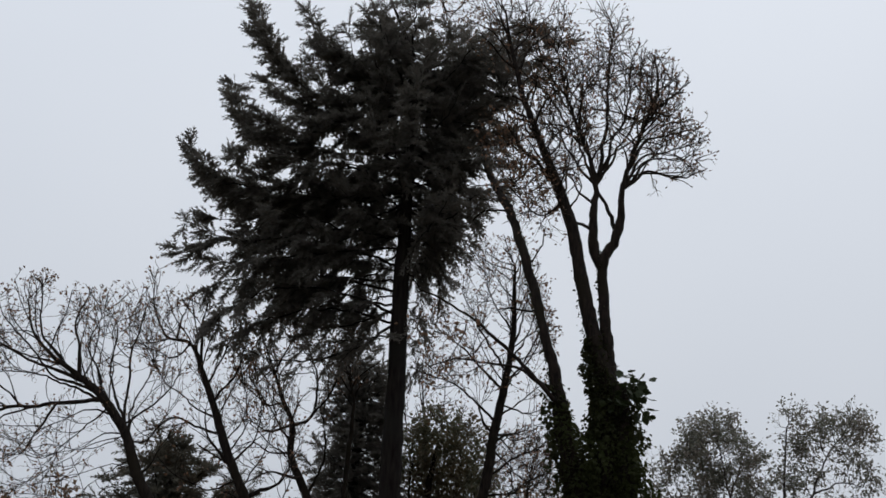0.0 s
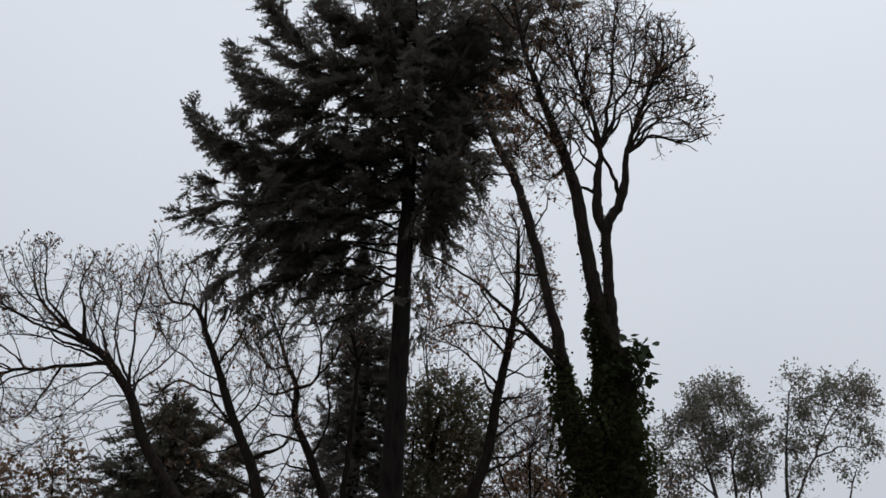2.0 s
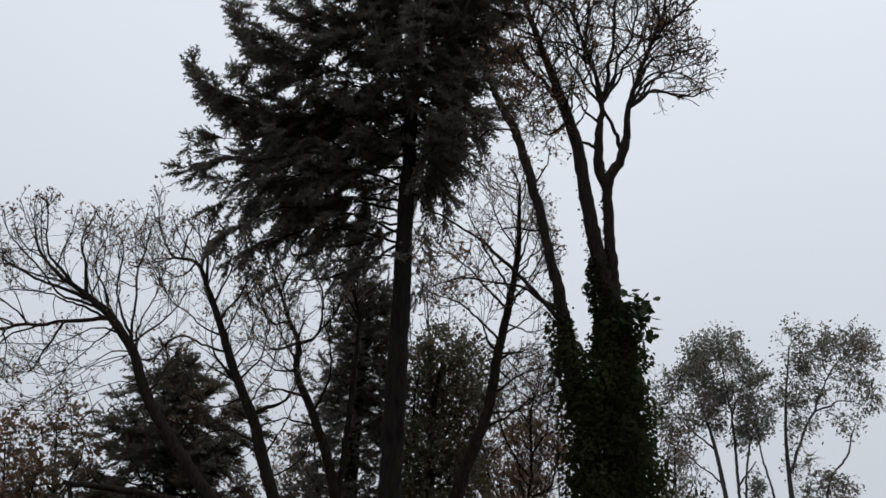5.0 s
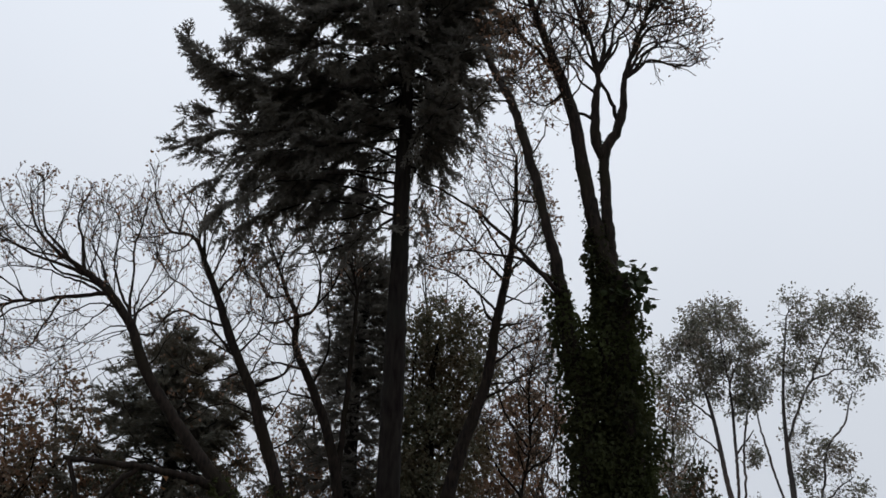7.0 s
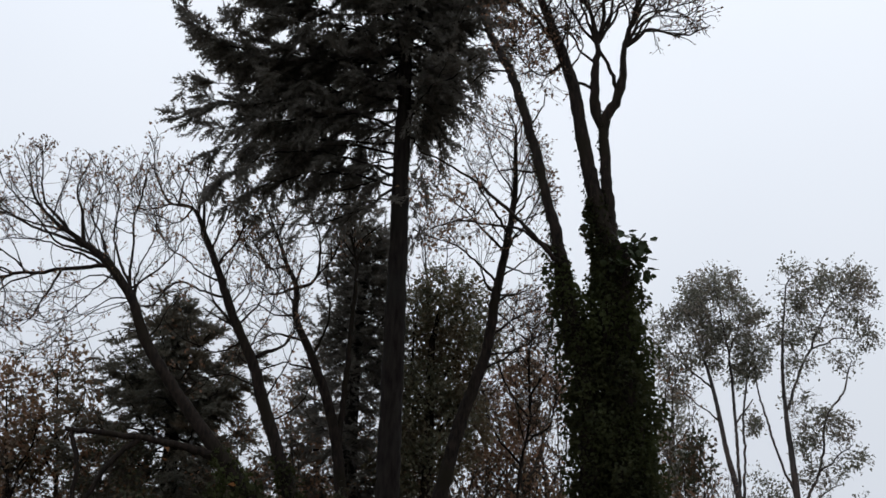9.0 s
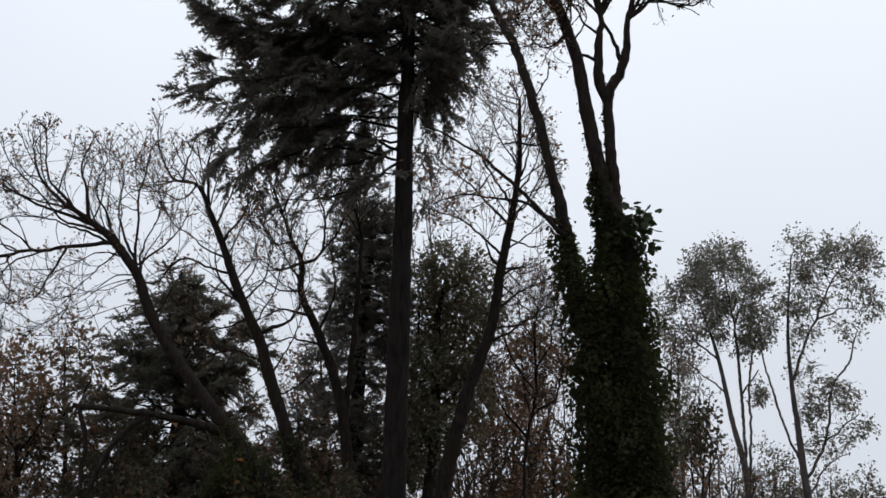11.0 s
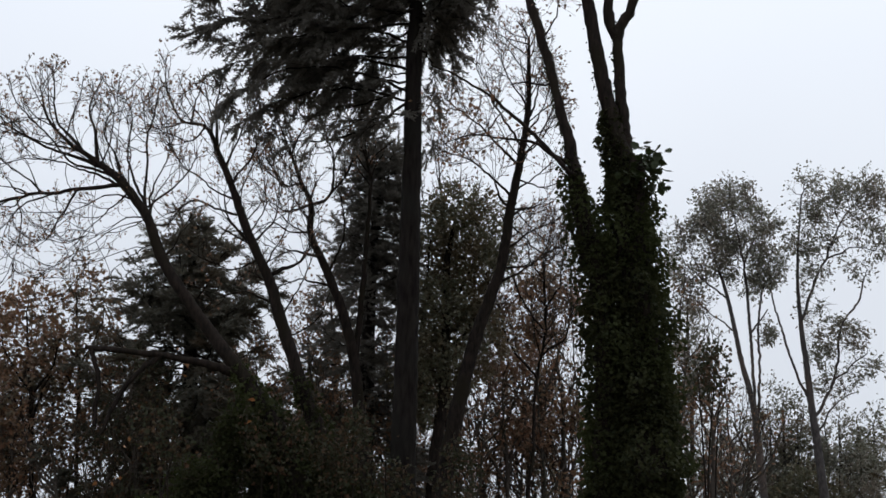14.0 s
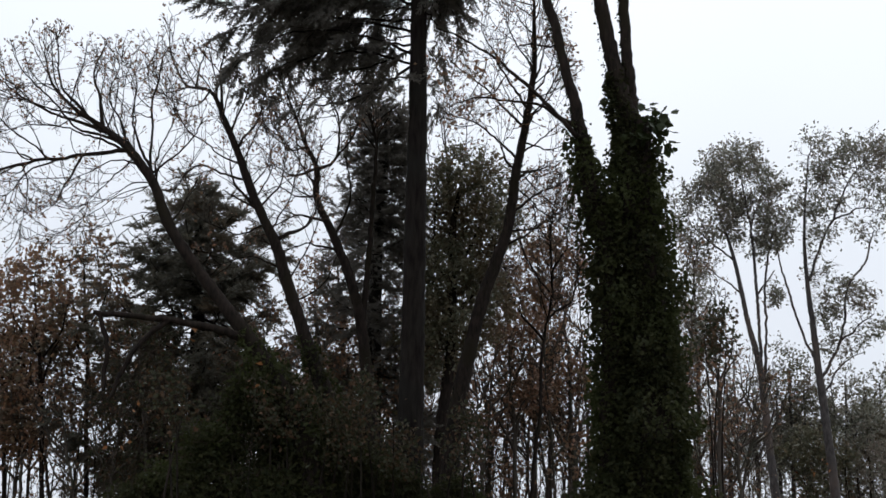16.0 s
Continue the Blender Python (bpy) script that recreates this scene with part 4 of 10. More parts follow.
# the tall maple whose stems are wrapped in ivy
maple = broadleaf("ivy_clad_maple_tree", "tall bare maple, forked stems wrapped in ivy below", "tree",
    [(4.80, 28.00, -0.25, 0.488), (4.32, 28.00, 9.65, 0.361), (4.18, 28.00, 11.03, 0.326), (4.04, 28.00, 12.17, 0.265), (3.74, 28.00, 13.81, 0.193), (3.46, 28.00, 15.21, 0.174), (3.21, 28.00, 16.84, 0.154), (2.87, 28.00, 18.02, 0.132), (2.38, 28.00, 19.42, 0.098), (1.91, 28.00, 20.87, 0.075), (1.62, 28.00, 22.40, 0.051), (1.45, 28.00, 23.79, 0.026)],
    [[(4.26, 28.00, 11.31, 0.218), (4.16, 28.00, 12.76, 0.167), (4.06, 28.00, 14.28, 0.137), (4.05, 28.00, 15.72, 0.14), (4.35, 28.00, 16.39, 0.13), (4.56, 28.00, 17.15, 0.107), (4.62, 28.00, 18.01, 0.071), (5.08, 28.00, 19.45, 0.055), (5.69, 28.00, 21.14, 0.042), (5.69, 28.00, 22.30, 0.019)],
     [(4.03, 28.00, 15.55, 0.14), (3.82, 28.00, 16.28, 0.141), (3.85, 28.00, 17.20, 0.107), (3.94, 28.00, 18.15, 0.071), (3.65, 28.00, 19.38, 0.055), (3.19, 28.00, 20.93, 0.042), (2.95, 28.00, 22.46, 0.024)],
     [(3.93, 28.00, 18.07, 0.054), (4.26, 28.00, 19.78, 0.046), (4.43, 28.00, 21.66, 0.033), (4.54, 28.00, 23.13, 0.019)],
     [(5.61, 28.00, 20.48, 0.032), (6.18, 28.00, 20.88, 0.028), (6.68, 28.00, 21.47, 0.014)],
     [(4.62, 28.00, 18.01, 0.045), (5.37, 28.00, 18.45, 0.036), (6.05, 28.00, 18.34, 0.027), (6.82, 28.00, 18.58, 0.014)],
     [(4.39, 28.00, 16.72, 0.053), (4.14, 28.00, 17.70, 0.044), (3.82, 28.00, 18.59, 0.036), (3.58, 28.00, 19.65, 0.027), (3.76, 28.00, 21.34, 0.019)],
     [(3.68, 28.00, 16.69, 0.044), (3.31, 28.00, 17.10, 0.035), (3.17, 28.00, 17.69, 0.027)],
     [(4.77, 28.00, 18.63, 0.045), (5.42, 28.00, 19.47, 0.036), (6.44, 28.00, 19.88, 0.018)],
     [(2.87, 28.00, 18.02, 0.053), (2.35, 28.00, 18.70, 0.045), (1.81, 28.00, 19.30, 0.027), (1.41, 28.00, 20.29, 0.018)],
     [(3.21, 28.00, 20.93, 0.037), (2.50, 28.00, 22.05, 0.028), (2.18, 28.00, 23.42, 0.019)],
     [(4.01, 28.00, 18.42, 0.036), (4.83, 28.00, 20.45, 0.032), (5.05, 28.00, 22.17, 0.019)],
     [(3.25, 27.70, 9.52, 0.252), (3.03, 27.60, 10.85, 0.192), (2.79, 27.50, 12.22, 0.153), (2.53, 27.50, 13.39, 0.122), (2.24, 27.60, 14.80, 0.119), (1.90, 27.70, 16.12, 0.116), (1.63, 28.40, 17.50, 0.115), (1.37, 29.60, 18.79, 0.114), (1.07, 31.60, 20.92, 0.081), (0.72, 33.50, 23.91, 0.066), (0.04, 34.50, 26.89, 0.046), (-0.33, 35.00, 29.23, 0.024)],
     [(2.67, 27.20, 11.75, 0.062), (2.15, 27.20, 12.30, 0.054), (1.75, 27.20, 12.78, 0.047), (1.18, 27.20, 13.26, 0.040), (0.63, 27.20, 13.79, 0.032), (-0.09, 27.20, 14.20, 0.024), (-0.69, 27.20, 14.45, 0.014)],
     [(2.64, 27.50, 11.97, 0.050), (2.11, 27.50, 12.39, 0.042), (1.78, 27.50, 12.58, 0.036), (1.03, 27.50, 12.71, 0.028), (0.36, 27.50, 12.74, 0.020), (-0.30, 27.50, 12.57, 0.012)],
     [(2.32, 27.70, 14.22, 0.033), (1.85, 28.00, 14.30, 0.025), (1.29, 28.00, 14.26, 0.017)],
     [(1.53, 28.00, 17.24, 0.035), (1.01, 28.00, 17.11, 0.026), (0.65, 28.00, 16.81, 0.013)],
     [(3.02, 28.00, 17.51, 0.035), (2.57, 28.00, 17.06, 0.026), (2.12, 28.00, 17.26, 0.018), (1.67, 28.00, 17.96, 0.009)],
     [(3.95, 28.00, 18.24, 0.036), (4.56, 28.00, 19.16, 0.032), (5.15, 28.00, 20.65, 0.023), (5.28, 28.00, 21.98, 0.014)],
     [(3.72, 28.00, 19.12, 0.036), (3.27, 28.00, 19.82, 0.027), (2.50, 28.00, 21.28, 0.019)],
     [(4.62, 28.00, 18.01, 0.036), (5.24, 28.00, 18.83, 0.032), (6.02, 28.00, 19.22, 0.023), (6.72, 28.00, 19.40, 0.011)],
     [(2.20, 28.00, 15.64, 0.026), (2.42, 28.00, 16.14, 0.022), (2.57, 28.00, 16.81, 0.013)],
     [(3.94, 28.00, 18.15, 0.04), (3.44, 28.00, 18.78, 0.032), (2.96, 28.00, 19.77, 0.023), (2.66, 28.00, 20.91, 0.009)],
     [(3.97, 28.00, 18.03, 0.04), (4.51, 28.00, 18.97, 0.032), (5.41, 28.00, 20.07, 0.023), (6.24, 28.00, 21.17, 0.009)],
     [(4.65, 28.00, 17.96, 0.036), (5.39, 28.00, 18.73, 0.027), (6.00, 28.00, 18.94, 0.018), (6.58, 28.00, 18.93, 0.009)],
     [(3.87, 28.00, 17.55, 0.035), (3.47, 28.00, 17.96, 0.027), (3.10, 28.00, 18.56, 0.018), (2.73, 28.00, 18.80, 0.009)],
     [(3.09, 28.00, 17.31, 0.026), (3.42, 28.00, 17.66, 0.022), (3.58, 28.00, 18.26, 0.013), (3.57, 28.00, 18.93, 0.009)]],
    [(3.77, 28.00, 21.53, 1.34, 1.64, 2.01), (5.26, 28.00, 20.88, 1.10, 1.30, 1.39), (5.57, 28.00, 19.42, 1.11, 1.31, 1.41), (4.11, 28.00, 22.71, 1.12, 1.30, 1.38), (2.34, 28.00, 23.02, 1.45, 1.60, 1.80), (1.21, 28.00, 23.37, 1.46, 1.45, 1.41), (2.73, 28.00, 19.80, 1.16, 1.31, 1.37), (3.16, 28.00, 24.28, 1.47, 1.47, 1.44), (2.05, 28.00, 17.98, 0.68, 1.02, 1.13), (-0.09, 28.00, 23.51, 1.30, 1.30, 1.21), (3.89, 28.00, 19.85, 1.08, 1.39, 1.65), (1.18, 28.00, 25.23, 2.49, 1.80, 1.27), (3.17, 28.00, 24.90, 0.99, 1.12, 1.05), (3.26, 28.00, 18.74, 0.84, 1.13, 1.24), (5.09, 28.00, 18.91, 0.92, 1.06, 0.98), (4.10, 28.00, 18.87, 0.76, 1.00, 0.98), (5.92, 28.00, 18.72, 0.70, 0.76, 0.46)],
    0, 0, 11, leaf=DRY_LEAF, per_tip=1.1, leaf_size=0.1, from_trunk=0.4, bare=True, tip=0.008, bend=0.2, lengths=(2.1, 0.85, 0.35), lift=0.08, gaps=(0.19, 0.27, 0.28))
crown(maple, np.array([(1.92, 27.30, 12.59, 0.054), (1.51, 27.20, 12.84, 0.054), (1.11, 27.10, 13.23, 0.054), (0.56, 27.00, 13.48, 0.041), (0.02, 27.00, 13.77, 0.041), (-0.39, 27.00, 13.99, 0.027)]), [(0.43, 27.30, 13.02, 0.95, 0.80, 0.73), (-0.25, 27.00, 13.47, 0.54, 0.60, 0.58), (0.30, 27.40, 12.48, 0.82, 0.60, 0.44)], 160, 0.2, 12, MAPLE_BARK, DRY_LEAF, 0.9, 0.13, tip=0.007)
crown(maple, np.array([(2.87, 28.00, 18.02, 0.075), (2.35, 28.00, 18.70, 0.061), (2.12, 28.00, 17.26, 0.045), (2.57, 28.00, 17.06, 0.045), (1.81, 28.00, 19.30, 0.046), (1.60, 28.00, 17.27, 0.074), (1.67, 28.00, 17.96, 0.03)]), [(1.97, 28.00, 17.89, 0.68, 0.90, 1.04), (2.57, 28.00, 17.15, 0.52, 0.70, 0.51), (1.58, 28.00, 19.38, 0.61, 0.90, 0.90)], 420, 0.18, 13, MAPLE_BARK, DRY_LEAF, 1.0, 0.115, tip=0.007)
crown(maple, np.array([(0.72, 33.50, 23.91, 0.093), (0.40, 33.80, 25.23, 0.076), (0.10, 34.40, 26.82, 0.078), (-0.13, 34.80, 28.08, 0.06), (-0.33, 35.00, 29.23, 0.041)]), [(-0.41, 34.60, 28.53, 1.20, 1.00, 1.49), (-1.13, 34.80, 29.03, 0.91, 0.80, 1.01), (0.50, 34.20, 27.65, 0.88, 0.90, 1.70), (-0.16, 34.80, 30.36, 1.43, 0.90, 1.04)], 420, 0.22, 14, MAPLE_BARK, DRY_LEAF, 0.9, 0.12, tip=0.0075)
ivy(maple, [(2.72, 27.50, 12.17, 0.14), (2.86, 27.50, 11.24, 0.32), (3.11, 27.50, 10.25, 0.43), (3.39, 27.60, 9.31, 0.50), (3.50, 27.70, 7.97, 0.53), (3.52, 27.80, 6.66, 0.55), (3.50, 28.00, 4.86, 0.58), (3.39, 28.00, 3.09, 0.63), (3.42, 28.00, 1.74, 0.69)], 9000, 21, 0.11)
ivy(maple, [(3.72, 28.00, 13.60, 0.18), (3.90, 28.00, 12.70, 0.30), (4.10, 27.95, 11.80, 0.50), (4.16, 28.00, 10.84, 0.68), (4.17, 28.00, 9.71, 0.75), (4.18, 28.00, 8.59, 0.80), (4.24, 28.00, 7.50, 0.92), (4.32, 28.00, 6.44, 1.02), (4.29, 28.00, 5.13, 1.08), (4.29, 28.00, 3.60, 1.17), (4.23, 28.00, 1.75, 1.25)], 30000, 22, 0.11)
stem(maple, [(4.19, 27.80, 9.37, 0.293), (4.26, 27.80, 10.78, 0.27), (4.32, 27.80, 11.71, 0.259), (4.35, 27.80, 12.28, 0.233)], MAPLE_BARK, 12, 0.06, 8, "stub")
ivy(maple, [(2.67, 27.50, 12.21, 0.09), (2.50, 27.60, 13.31, 0.08), (2.32, 27.70, 14.40, 0.08), (2.09, 27.70, 15.46, 0.07), (1.86, 27.80, 16.45, 0.06)], 420, 25, 0.08)
ivy(maple, [(3.78, 28.00, 12.00, 0.21), (3.66, 28.00, 13.18, 0.18), (3.55, 28.00, 14.39, 0.16), (3.42, 28.00, 15.62, 0.14), (3.30, 28.00, 16.56, 0.13)], 260, 26, 0.08)
ivy(maple, [(4.07, 28.00, 12.59, 0.12), (4.00, 28.00, 13.93, 0.11), (4.00, 28.00, 15.00, 0.10), (3.98, 28.00, 16.09, 0.10)], 240, 27, 0.08)
sprout((4.29, 27.30, 11.65), (4.58, 27.30, 12.46), 78, 31)

# the bare maples
leaning_maple = broadleaf("bare_maple_tree", "bare grey maple leaning far over, few dry leaves", "tree",
    [(-2.64, 30.00, -0.25, 0.322), (-3.72, 30.00, 4.48, 0.239), (-4.41, 30.00, 6.00, 0.217), (-5.32, 30.00, 7.39, 0.179), (-6.39, 30.00, 8.65, 0.148), (-7.47, 30.00, 10.13, 0.135), (-8.03, 30.00, 11.35, 0.127), (-8.72, 30.00, 12.28, 0.112), (-9.45, 30.00, 12.89, 0.077), (-10.28, 30.00, 13.46, 0.052), (-10.91, 30.00, 14.10, 0.034), (-11.21, 30.00, 14.99, 0.017)],
    [[(-9.16, 30.00, 12.64, 0.052), (-10.41, 30.00, 13.19, 0.037), (-11.50, 30.00, 13.58, 0.03), (-12.49, 30.00, 14.45, 0.015)],
     [(-8.90, 30.00, 12.08, 0.052), (-10.01, 30.00, 12.13, 0.048), (-10.89, 30.00, 11.99, 0.045), (-12.05, 30.00, 11.68, 0.037), (-13.06, 30.00, 11.43, 0.022)],
     [(-9.97, 30.00, 12.01, 0.03), (-10.30, 30.00, 11.34, 0.026), (-10.50, 30.00, 10.92, 0.015)],
     [(-8.04, 30.00, 11.55, 0.037), (-8.15, 30.00, 12.68, 0.033), (-8.17, 30.00, 13.95, 0.026), (-7.97, 30.00, 15.17, 0.015)],
     [(-8.12, 30.00, 11.74, 0.033), (-8.63, 30.00, 12.64, 0.03), (-8.66, 30.00, 13.87, 0.019), (-8.96, 30.00, 14.76, 0.011)],
     [(-7.96, 30.00, 11.66, 0.03), (-7.32, 30.00, 12.24, 0.026), (-6.84, 30.00, 13.08, 0.015)],
     [(-9.80, 30.00, 13.06, 0.045), (-10.64, 30.00, 14.10, 0.03), (-10.91, 30.00, 15.40, 0.015)],
     [(-9.48, 30.00, 12.86, 0.045), (-9.74, 30.00, 14.10, 0.03), (-9.62, 30.00, 15.41, 0.015)],
     [(-10.89, 30.00, 11.99, 0.022), (-11.55, 30.00, 12.66, 0.019), (-12.20, 30.00, 13.13, 0.011)],
     [(-8.52, 30.00, 11.97, 0.037), (-9.61, 30.00, 12.67, 0.03), (-10.53, 30.00, 12.85, 0.022), (-11.58, 30.00, 12.90, 0.015), (-12.60, 30.00, 12.65, 0.007)],
     [(-9.00, 30.00, 12.44, 0.037), (-10.08, 30.00, 12.90, 0.03), (-11.06, 30.00, 13.78, 0.023), (-12.10, 30.00, 15.07, 0.011)],
     [(-9.96, 30.00, 13.22, 0.03), (-10.88, 30.00, 13.46, 0.023), (-11.83, 30.00, 13.93, 0.015), (-12.66, 30.00, 14.58, 0.008)],
     [(-8.72, 30.00, 12.28, 0.03), (-9.23, 30.00, 13.46, 0.022), (-9.25, 30.00, 14.59, 0.015), (-9.71, 30.00, 15.57, 0.008)],
     [(-10.60, 30.00, 12.04, 0.03), (-11.16, 30.00, 11.72, 0.022), (-11.84, 30.00, 11.10, 0.015)],
     [(-8.14, 30.00, 11.20, 0.015), (-8.81, 30.00, 10.96, 0.012), (-9.77, 30.00, 11.03, 0.01), (-10.76, 30.00, 10.65, 0.006)],
     [(-7.67, 30.00, 10.44, 0.015), (-8.41, 30.00, 10.51, 0.011), (-9.39, 30.00, 10.05, 0.009), (-10.04, 30.00, 9.14, 0.006)],
     [(-11.47, 30.00, 11.80, 0.019), (-11.25, 30.00, 11.10, 0.015), (-11.45, 30.00, 10.18, 0.009)],
     [(-8.01, 30.00, 11.04, 0.022), (-7.29, 30.00, 11.28, 0.018), (-7.03, 30.00, 11.90, 0.009)],
     [(-11.19, 30.00, 11.95, 0.022), (-11.80, 30.00, 12.19, 0.015), (-12.70, 30.00, 12.18, 0.007)],
     [(-8.13, 30.00, 11.12, 0.016), (-8.89, 30.00, 11.04, 0.012), (-9.72, 30.00, 10.42, 0.009), (-10.53, 30.00, 9.74, 0.006)],
     [(-7.76, 30.00, 10.66, 0.015), (-8.53, 30.00, 10.20, 0.011), (-9.05, 30.00, 9.45, 0.007)],
     [(-8.11, 30.00, 11.46, 0.029), (-8.65, 30.00, 12.20, 0.022), (-8.99, 30.00, 13.31, 0.015), (-9.10, 30.00, 14.11, 0.008)],
     [(-8.36, 30.00, 11.80, 0.026), (-9.04, 30.00, 11.97, 0.019), (-9.61, 30.00, 11.73, 0.015), (-10.23, 30.00, 11.26, 0.007)],
     [(-8.06, 30.00, 11.35, 0.026), (-7.83, 30.00, 12.36, 0.022), (-7.55, 30.00, 13.47, 0.015), (-7.33, 30.00, 14.28, 0.008)],
     [(-8.53, 30.00, 12.08, 0.022), (-9.21, 30.00, 11.42, 0.018), (-9.60, 30.00, 10.81, 0.011)],
     [(-7.57, 30.00, 10.28, 0.022), (-7.17, 30.00, 10.67, 0.018), (-6.92, 30.00, 11.28, 0.009)],
     [(-5.28, 29.80, 7.24, 0.106), (-6.72, 29.50, 7.55, 0.084), (-7.98, 29.20, 7.65, 0.073), (-8.98, 29.00, 7.71, 0.059)],
     [(-8.81, 29.05, 7.67, 0.069), (-8.64, 29.05, 6.93, 0.062), (-8.59, 29.10, 5.83, 0.048)],
     [(-7.19, 29.40, 7.61, 0.07), (-7.89, 29.30, 6.98, 0.059), (-8.55, 29.40, 5.67, 0.048)]],
    [(-11.48, 30.00, 13.74, 1.33, 1.38, 1.38), (-10.63, 30.00, 14.36, 1.09, 1.22, 1.22), (-9.92, 30.00, 13.65, 1.20, 1.29, 1.28), (-8.44, 30.00, 13.98, 0.90, 1.25, 1.48), (-11.84, 30.00, 12.58, 1.34, 1.22, 0.95), (-11.07, 30.00, 10.72, 1.76, 1.00, 0.99), (-9.01, 30.00, 10.73, 1.25, 1.00, 0.92), (-13.12, 30.00, 13.28, 1.13, 1.36, 1.51), (-7.53, 30.00, 12.68, 0.74, 0.98, 0.94), (-10.10, 30.00, 9.74, 1.60, 0.80, 0.75), (-12.74, 30.00, 11.25, 0.89, 1.02, 0.93), (-8.94, 30.00, 12.67, 0.89, 1.22, 1.42), (-9.23, 30.00, 11.58, 1.33, 1.14, 0.77), (-7.58, 30.00, 13.47, 0.75, 1.05, 1.12), (-7.28, 30.00, 11.13, 0.66, 0.87, 0.77)],
    0, 0, 41, leaf=DRY_LEAF, per_tip=1.6, leaf_size=0.095, slack=1.06, from_trunk=0.4, bare=True, tip=0.006, lengths=(1.8, 0.85, 0.34), gaps=(0.25, 0.33, 0.42), bend=0.15)
ivy(leaning_maple, [(-5.47, 30.00, 7.42, 0.20), (-4.86, 30.00, 6.71, 0.42), (-4.41, 30.00, 6.00, 0.53), (-3.95, 30.00, 5.03, 0.58), (-3.62, 30.00, 3.66, 0.63), (-3.41, 30.00, 1.81, 0.68)], 3000, 23)
